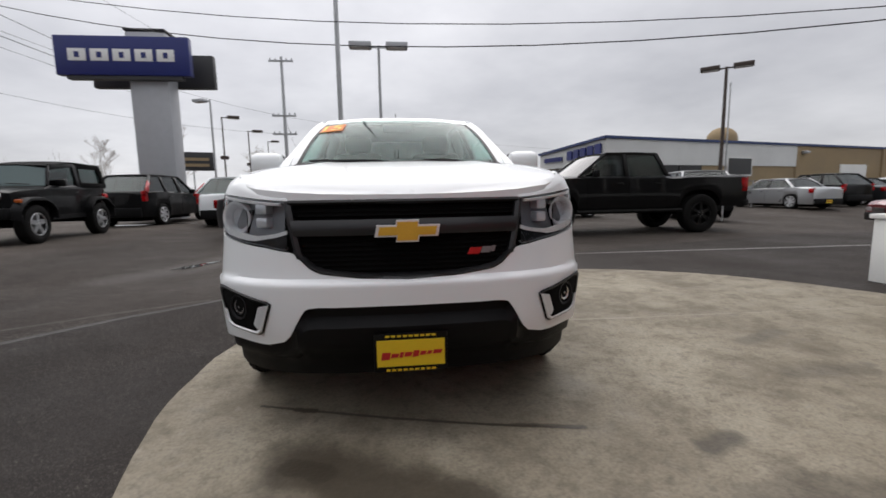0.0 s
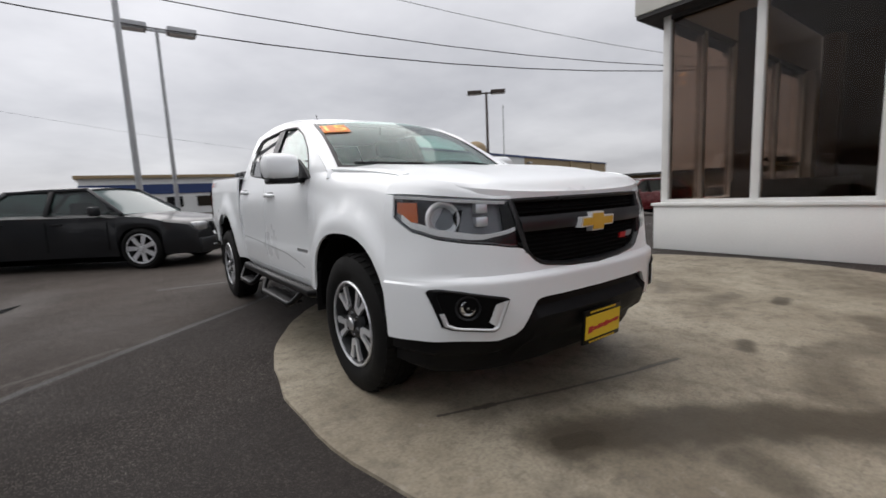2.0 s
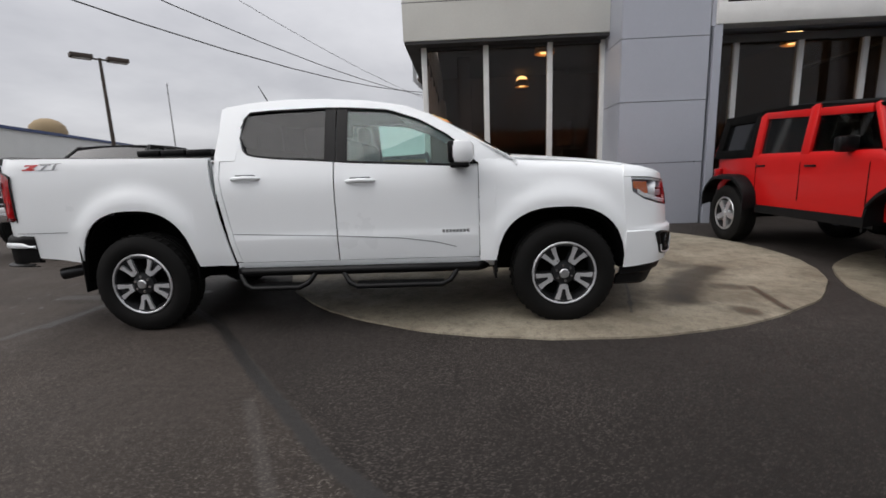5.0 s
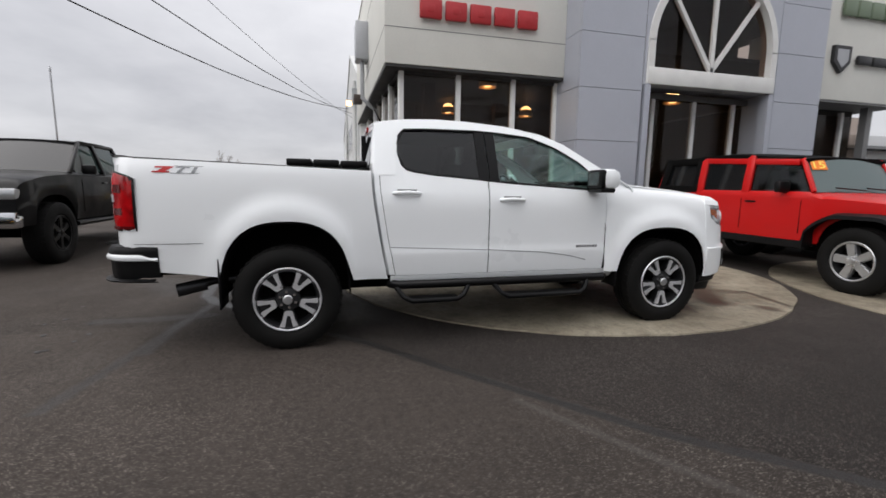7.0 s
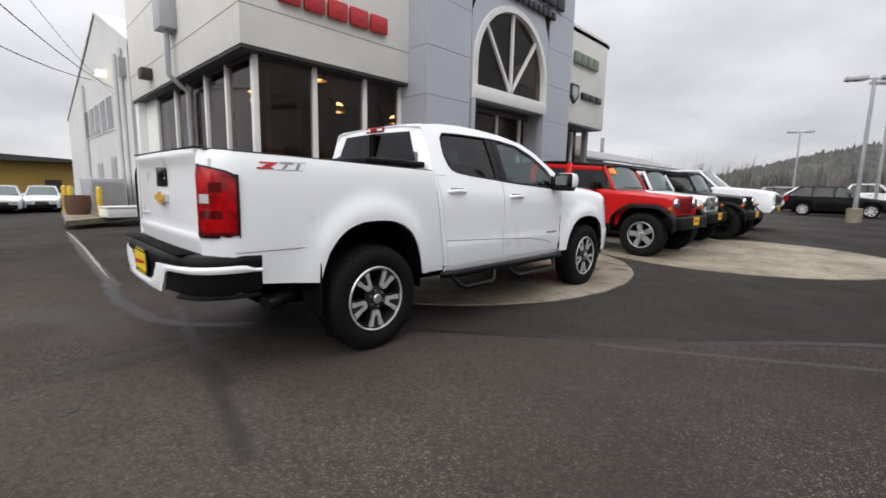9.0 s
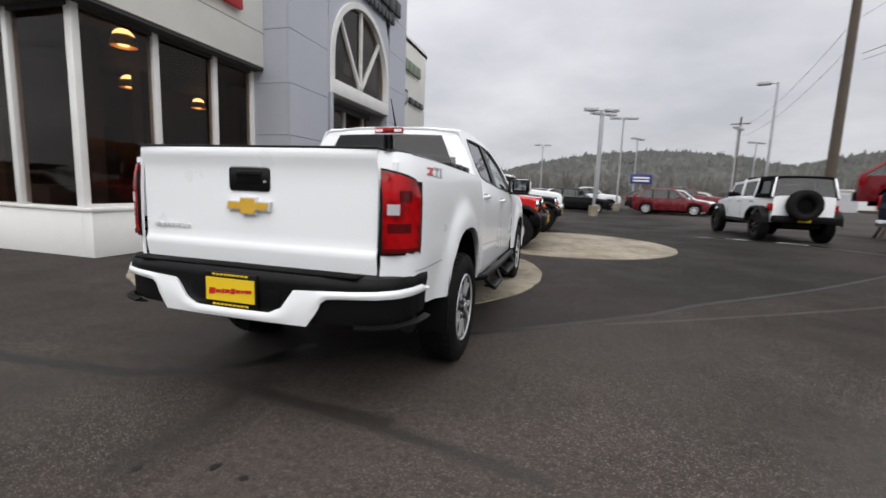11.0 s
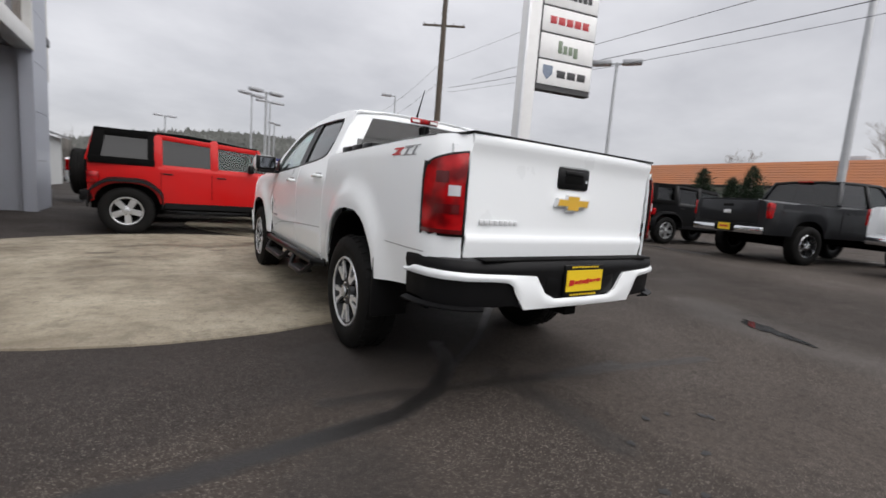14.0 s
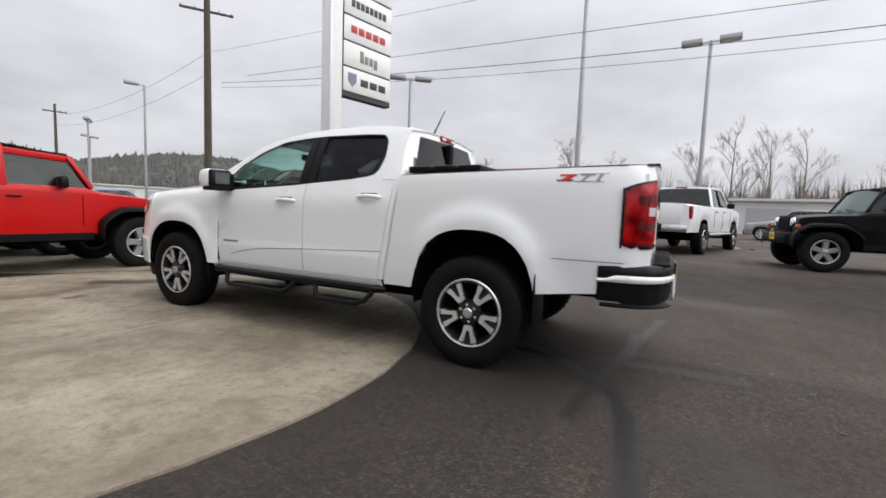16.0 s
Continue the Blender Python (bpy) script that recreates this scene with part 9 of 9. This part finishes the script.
def storage_box(x, y):
    b = thing("storage_box", "long white plastic storage box on the slab", "box", m=pose(x, y, 0.145, 0, 0, 8))
    part("body", boxed(-0.35, 0.35, -0.5, 0.5, 0, 0.26, bevel=0.02), "wall_white", b)
    part("lid", boxed(-0.37, 0.37, -0.52, 0.52, 0.262, 0.31, bevel=0.012), "frame_white", b)


storage_box(12.2, 2.55)


def fence(x0, y0, x1, y1, n):
    f = thing("chain_link_fence", "grey steel fence posts with wire between", "fence")
    a, b = Vector((x0, y0, 0)), Vector((x1, y1, 0))
    for i in range(n + 1):
        p = a.lerp(b, i / n)
        bm = bmesh.new()
        tube(bm, [p, p + Vector((0, 0, 1.42))], 0.03, 8)
        part("post", bm, "steel", f)
    bm = bmesh.new()
    tube(bm, [a + Vector((0, 0, 1.40)), b + Vector((0, 0, 1.40))], 0.02, 6)
    part("rail", bm, "sign_dark", f)
    for k in range(1, 8):
        bm = bmesh.new()
        tube(bm, [a + Vector((0, 0, 0.16 * k)), b + Vector((0, 0, 0.16 * k))], 0.003, 4)
        part("strand", bm, "steel", f)


fence(13.0, 16.8, 45, 26.0, 11)


def road_sign(x, y, turn, z, w, h, material, label, bars="sign_white"):
    s = thing("road_sign", label, "sign", m=pose(x, y, 0, 0, 0, turn))
    bm = bmesh.new()
    tube(bm, [(0, 0.04, 0), (0, 0.04, z + h / 2)], 0.05, 8)
    part("post", bm, "steel", s)
    bd = part("board", boxed(-w / 2, w / 2, -0.04, 0.0, z - h / 2, z + h / 2, bevel=0.01), material, s)
    for i in range(2):
        part("bar", boxed(-w * 0.38, w * 0.38, -0.05, -0.041, z - h * 0.28 + i * h * 0.32, z - h * 0.12 + i * h * 0.32), bars, bd)


road_sign(-8.0, -40, 190, 3.0, 2.0, 0.9, "sign_blue", "small blue sign with white bars on a post")
road_sign(-28, -17, 240, 3.0, 2.6, 1.6, "sign_dark", "dark roadside sign with coloured bars", "letter_red")
road_sign(-15.7, 34.2, 20, 3.85, 3.0, 1.45, "sign_dark", "dark roadside billboard on a post", "tan_block")


def striped_hall():
    """A long low hall with a blue stripe across the road."""
    b = thing("striped_hall", "long low pale hall with a blue stripe across the road", "building")
    part("wall", boxed(-5.2, 17.5, 63, 75, 0, 4.6), "siding_white", b)
    part("roof", boxed(-5.6, 17.9, 62.6, 75.4, 4.6, 4.95), "tan_block", b)
    part("stripe", boxed(-5.25, 17.55, 62.9, 62.99, 2.6, 3.8), "trim_blue", b, "blue painted stripe")
    for i in range(6):
        part("window", boxed(-3.6 + i * 3.4, -1.8 + i * 3.4, 62.92, 62.99, 0.9, 2.2), "dark_glass", b)


striped_hall()

# ---------------- wires ----------------
WIRES()

# ---------------- trees and hills ----------------
def bare_tree(x, y, h, seed, spread=0.5, kind_label="bare winter tree with fine grey twigs"):
    rnd = random.Random(seed)
    t = thing("tree", kind_label, "tree", "bare trees", pose(x, y, 0))
    trunk, twigs = bmesh.new(), bmesh.new()
    tube(trunk, [(0, 0, 0), (rnd.uniform(-0.1, 0.1), 0, h * 0.25), (rnd.uniform(-0.3, 0.3), rnd.uniform(-0.3, 0.3), h * 0.55), (0, 0, h * 0.9)], [h * 0.013, h * 0.011, h * 0.007, h * 0.002], 8)

    def grow(p, d, length, r, depth):
        q = p + d * length
        tube(twigs, [p, p.lerp(q, 0.5) + Vector((rnd.uniform(-1, 1), rnd.uniform(-1, 1), rnd.uniform(-0.5, 1))) * length * 0.05, q], [r, r * 0.75, r * 0.45], 3 if depth > 1 else 5, False)
        if depth >= 4:
            return
        for _ in range(rnd.choice((3, 4, 4))):
            s = rnd.uniform(0.35, 1.0)
            nd = (d + Vector((rnd.uniform(-1, 1), rnd.uniform(-1, 1), rnd.uniform(-0.2, 0.8))) * 0.75).normalized()
            grow(p.lerp(q, s), nd, length * rnd.uniform(0.45, 0.7), max(r * 0.5, 0.006), depth + 1)

    for i in range(9):
        z = h * (0.25 + 0.6 * i / 9)
        a = rnd.uniform(0, 6.28)
        d = Vector((math.cos(a) * spread, math.sin(a) * spread, rnd.uniform(0.5, 1.0))).normalized()
        grow(Vector((0, 0, z)), d, h * rnd.uniform(0.18, 0.30) * (1.15 - 0.5 * i / 9), h * 0.0034, 0)
    part("trunk", trunk, "bark_grey", t)
    part("crown", twigs, "twig", t)


for x, y, h, sd in ((-65, -9, 13, 1), (-66, -3, 10, 2), (-64, 8, 11, 3), (-65, 12, 13, 4), (-66, 16, 13, 5), (-67, 20, 12, 6), (-68, 30, 11, 7), (-60, 40, 12, 8), (-38, 60, 9, 9), (-30, 64, 10, 10), (-20, 66, 8, 11), (-70, -25, 11, 12)):
    bare_tree(x, y, h, sd)
for x, y, h, sd in ((143, 34.6, 10.5, 21), (143.5, 32.5, 9.5, 22), (144, 29.7, 8.4, 23), (146, 28.4, 7.0, 24)):
    bare_tree(x, y, h, sd, 0.12, "bare narrow poplar with upright grey twigs")


def conifer(x, y, h, seed):
    rnd = random.Random(seed)
    t = thing("tree", "small dark green conifer", "tree", "conifers", pose(x, y, 0))
    bm = bmesh.new()
    tube(bm, [(0, 0, 0), (0, 0, h * 0.95)], [h * 0.03, 0.02], 7)
    part("trunk", bm, "bark_grey", t)
    bm = bmesh.new()
    # whorls of drooping boughs, each a fan of small sprays
    levels = 24
    for i in range(levels):
        u = i / levels
        z = h * (0.10 + 0.88 * u)
        rr = h * 0.34 * (1 - u) ** 0.62 * (0.55 + 0.45 * min(1.0, u / 0.2)) + 0.05
        for j in range(20):
            if rnd.random() < 0.14:
                continue
            a = rnd.uniform(0, 6.283)
            reach = rr * rnd.uniform(0.55, 1.15)
            d = Vector((math.cos(a), math.sin(a), rnd.uniform(-0.35, 0.55)))
            s = Vector((-d.y, d.x, rnd.uniform(-0.6, 0.6)))
            for k in range(7):
                c = Vector((0, 0, z)) + d * reach * (k + 1) / 7.5 + Vector((0, 0, -0.05 * (k / 6) ** 2 * h * 0.3 + rnd.uniform(-0.04, 0.04)))
                w = reach * 0.20 * (1.1 - 0.1 * k) * rnd.uniform(0.7, 1.3)
                for sd in (-1, 1):
                    q = c + s * sd * w + d * w * 0.7 + Vector((0, 0, rnd.uniform(-0.16, 0.14)))
                    v = [bm.verts.new(p) for p in (c, c.lerp(q, 0.6) + d * w * 0.25, q, c.lerp(q, 0.6) - d * w * 0.25 - Vector((0, 0, 0.03)))]
                    bm.faces.new(v)
    tip = Vector((0, 0, h))
    part("crown", bm, "conifer", t)


for x, y, h, sd in ((-18.9, -11.6, 4.2, 1), (-20.5, -9.5, 3.8, 2), (-22.4, -6.5, 3.7, 3), (-23.4, -4.6, 3.9, 4), (-24.5, -6.0, 3.4, 5)):
    conifer(x, y, h, sd)


def far_belt(name, pts, h0, h1, material, seed, label, step=2.2, count=26, slim=1.0):
    """A far belt of bare woodland: every tree a fan of thin upright slivers."""
    rnd = random.Random(seed)
    bm = bmesh.new()
    for (x0, y0), (x1, y1) in zip(pts, pts[1:]):
        n = int(math.hypot(x1 - x0, y1 - y0) / step)
        for i in range(n):
            t = (i + rnd.random()) / n
            x = x0 + (x1 - x0) * t + rnd.uniform(-7, 7)
            y = y0 + (y1 - y0) * t + rnd.uniform(-7, 7)
            h = rnd.uniform(h0, h1) * (0.75 + 0.35 * math.sin(i * 0.37 + seed))
            for j in range(count):
                a, lean = rnd.uniform(0, 6.283), rnd.uniform(0.02, 0.34)
                c, s = math.cos(a), math.sin(a)
                z0 = h * rnd.uniform(0.0, 0.55)
                z1 = min(h, z0 + h * rnd.uniform(0.25, 0.6))
                w = rnd.uniform(0.05, 0.16) * (1.6 if j < 5 else 1) * slim
                p = (x + c * lean * z0 * 0.6, y + s * lean * z0 * 0.6, z0)
                q = (x + c * lean * z1, y + s * lean * z1, z1)
                v = [bm.verts.new(o) for o in ((p[0] - s * w, p[1] + c * w, p[2]), (p[0] + s * w, p[1] - c * w, p[2]), q)]
                bm.faces.new(v)
            # low scrub at the foot
            for j in range(3):
                a = rnd.uniform(0, 6.283)
                w, hh = rnd.uniform(0.8, 1.8), h * rnd.uniform(0.2, 0.4)
                v = [bm.verts.new(o) for o in ((x - w * math.sin(a), y + w * math.cos(a), 0), (x + w * math.sin(a), y - w * math.cos(a), 0), (x + w * 0.5 * math.sin(a), y, hh * 0.8), (x - w * 0.2 * math.sin(a), y, hh))]
                bm.faces.new(v)
    return tagged(link(bm, name, material, smooth=0), label, "woodland", kind="stuff")


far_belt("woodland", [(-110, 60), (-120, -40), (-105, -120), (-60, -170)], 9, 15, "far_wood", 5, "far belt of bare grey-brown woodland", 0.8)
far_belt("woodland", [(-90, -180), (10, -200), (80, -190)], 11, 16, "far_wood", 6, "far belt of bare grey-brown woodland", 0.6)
far_belt("woodland", [(-84, -40), (-80, 20), (-66, 80)], 6, 9.5, "brown_scrub", 8, "dense brown scrub and bare trees behind the low buildings", 0.2, 70, 0.45)
far_belt("woodland", [(-90, 150), (-10, 160), (60, 160)], 3, 5, "far_wood", 7, "far belt of bare grey-brown woodland", 1.2)


def hill(cx, cy, rx, ry, h, seed):
    rnd = random.Random(seed)
    bm = bmesh.new()
    n, k = 60, 14
    rows = []
    for i in range(k + 1):
        q = i / k
        row = []
        for j in range(n + 1):
            a = 2 * math.pi * (j % n) / n
            z = h * math.cos(q * math.pi / 2) ** 1.3 + (1 - q) * 3 * noise.noise((math.cos(a) * 3, math.sin(a) * 3, q * 4 + seed))
            row.append((cx + rx * q * math.cos(a), cy + ry * q * math.sin(a), z - 0.3))
        rows.append(row)
    sheet(bm, rows)
    # the wood that covers it
    for i in range(7000):
        q, a = math.sqrt(rnd.random()) * 0.96, rnd.uniform(0, 6.283)
        x, y, z = cx + rx * q * math.cos(a), cy + ry * q * math.sin(a), h * math.cos(q * math.pi / 2) ** 1.3 - 1.5
        th, r, turn = rnd.uniform(2, 4.2) if rnd.random() < 0.93 else rnd.uniform(4, 6), rnd.uniform(1.3, 2.6), rnd.uniform(0, 1.5)
        tip = bm.verts.new((x + rnd.uniform(-0.4, 0.4), y, z + th))
        foot = [bm.verts.new((x + r * math.cos(turn + 1.571 * j), y + r * math.sin(turn + 1.571 * j), z + rnd.uniform(0, 1))) for j in range(4)]
        for j in range(4):
            bm.faces.new((foot[j], foot[(j + 1) % 4], tip))
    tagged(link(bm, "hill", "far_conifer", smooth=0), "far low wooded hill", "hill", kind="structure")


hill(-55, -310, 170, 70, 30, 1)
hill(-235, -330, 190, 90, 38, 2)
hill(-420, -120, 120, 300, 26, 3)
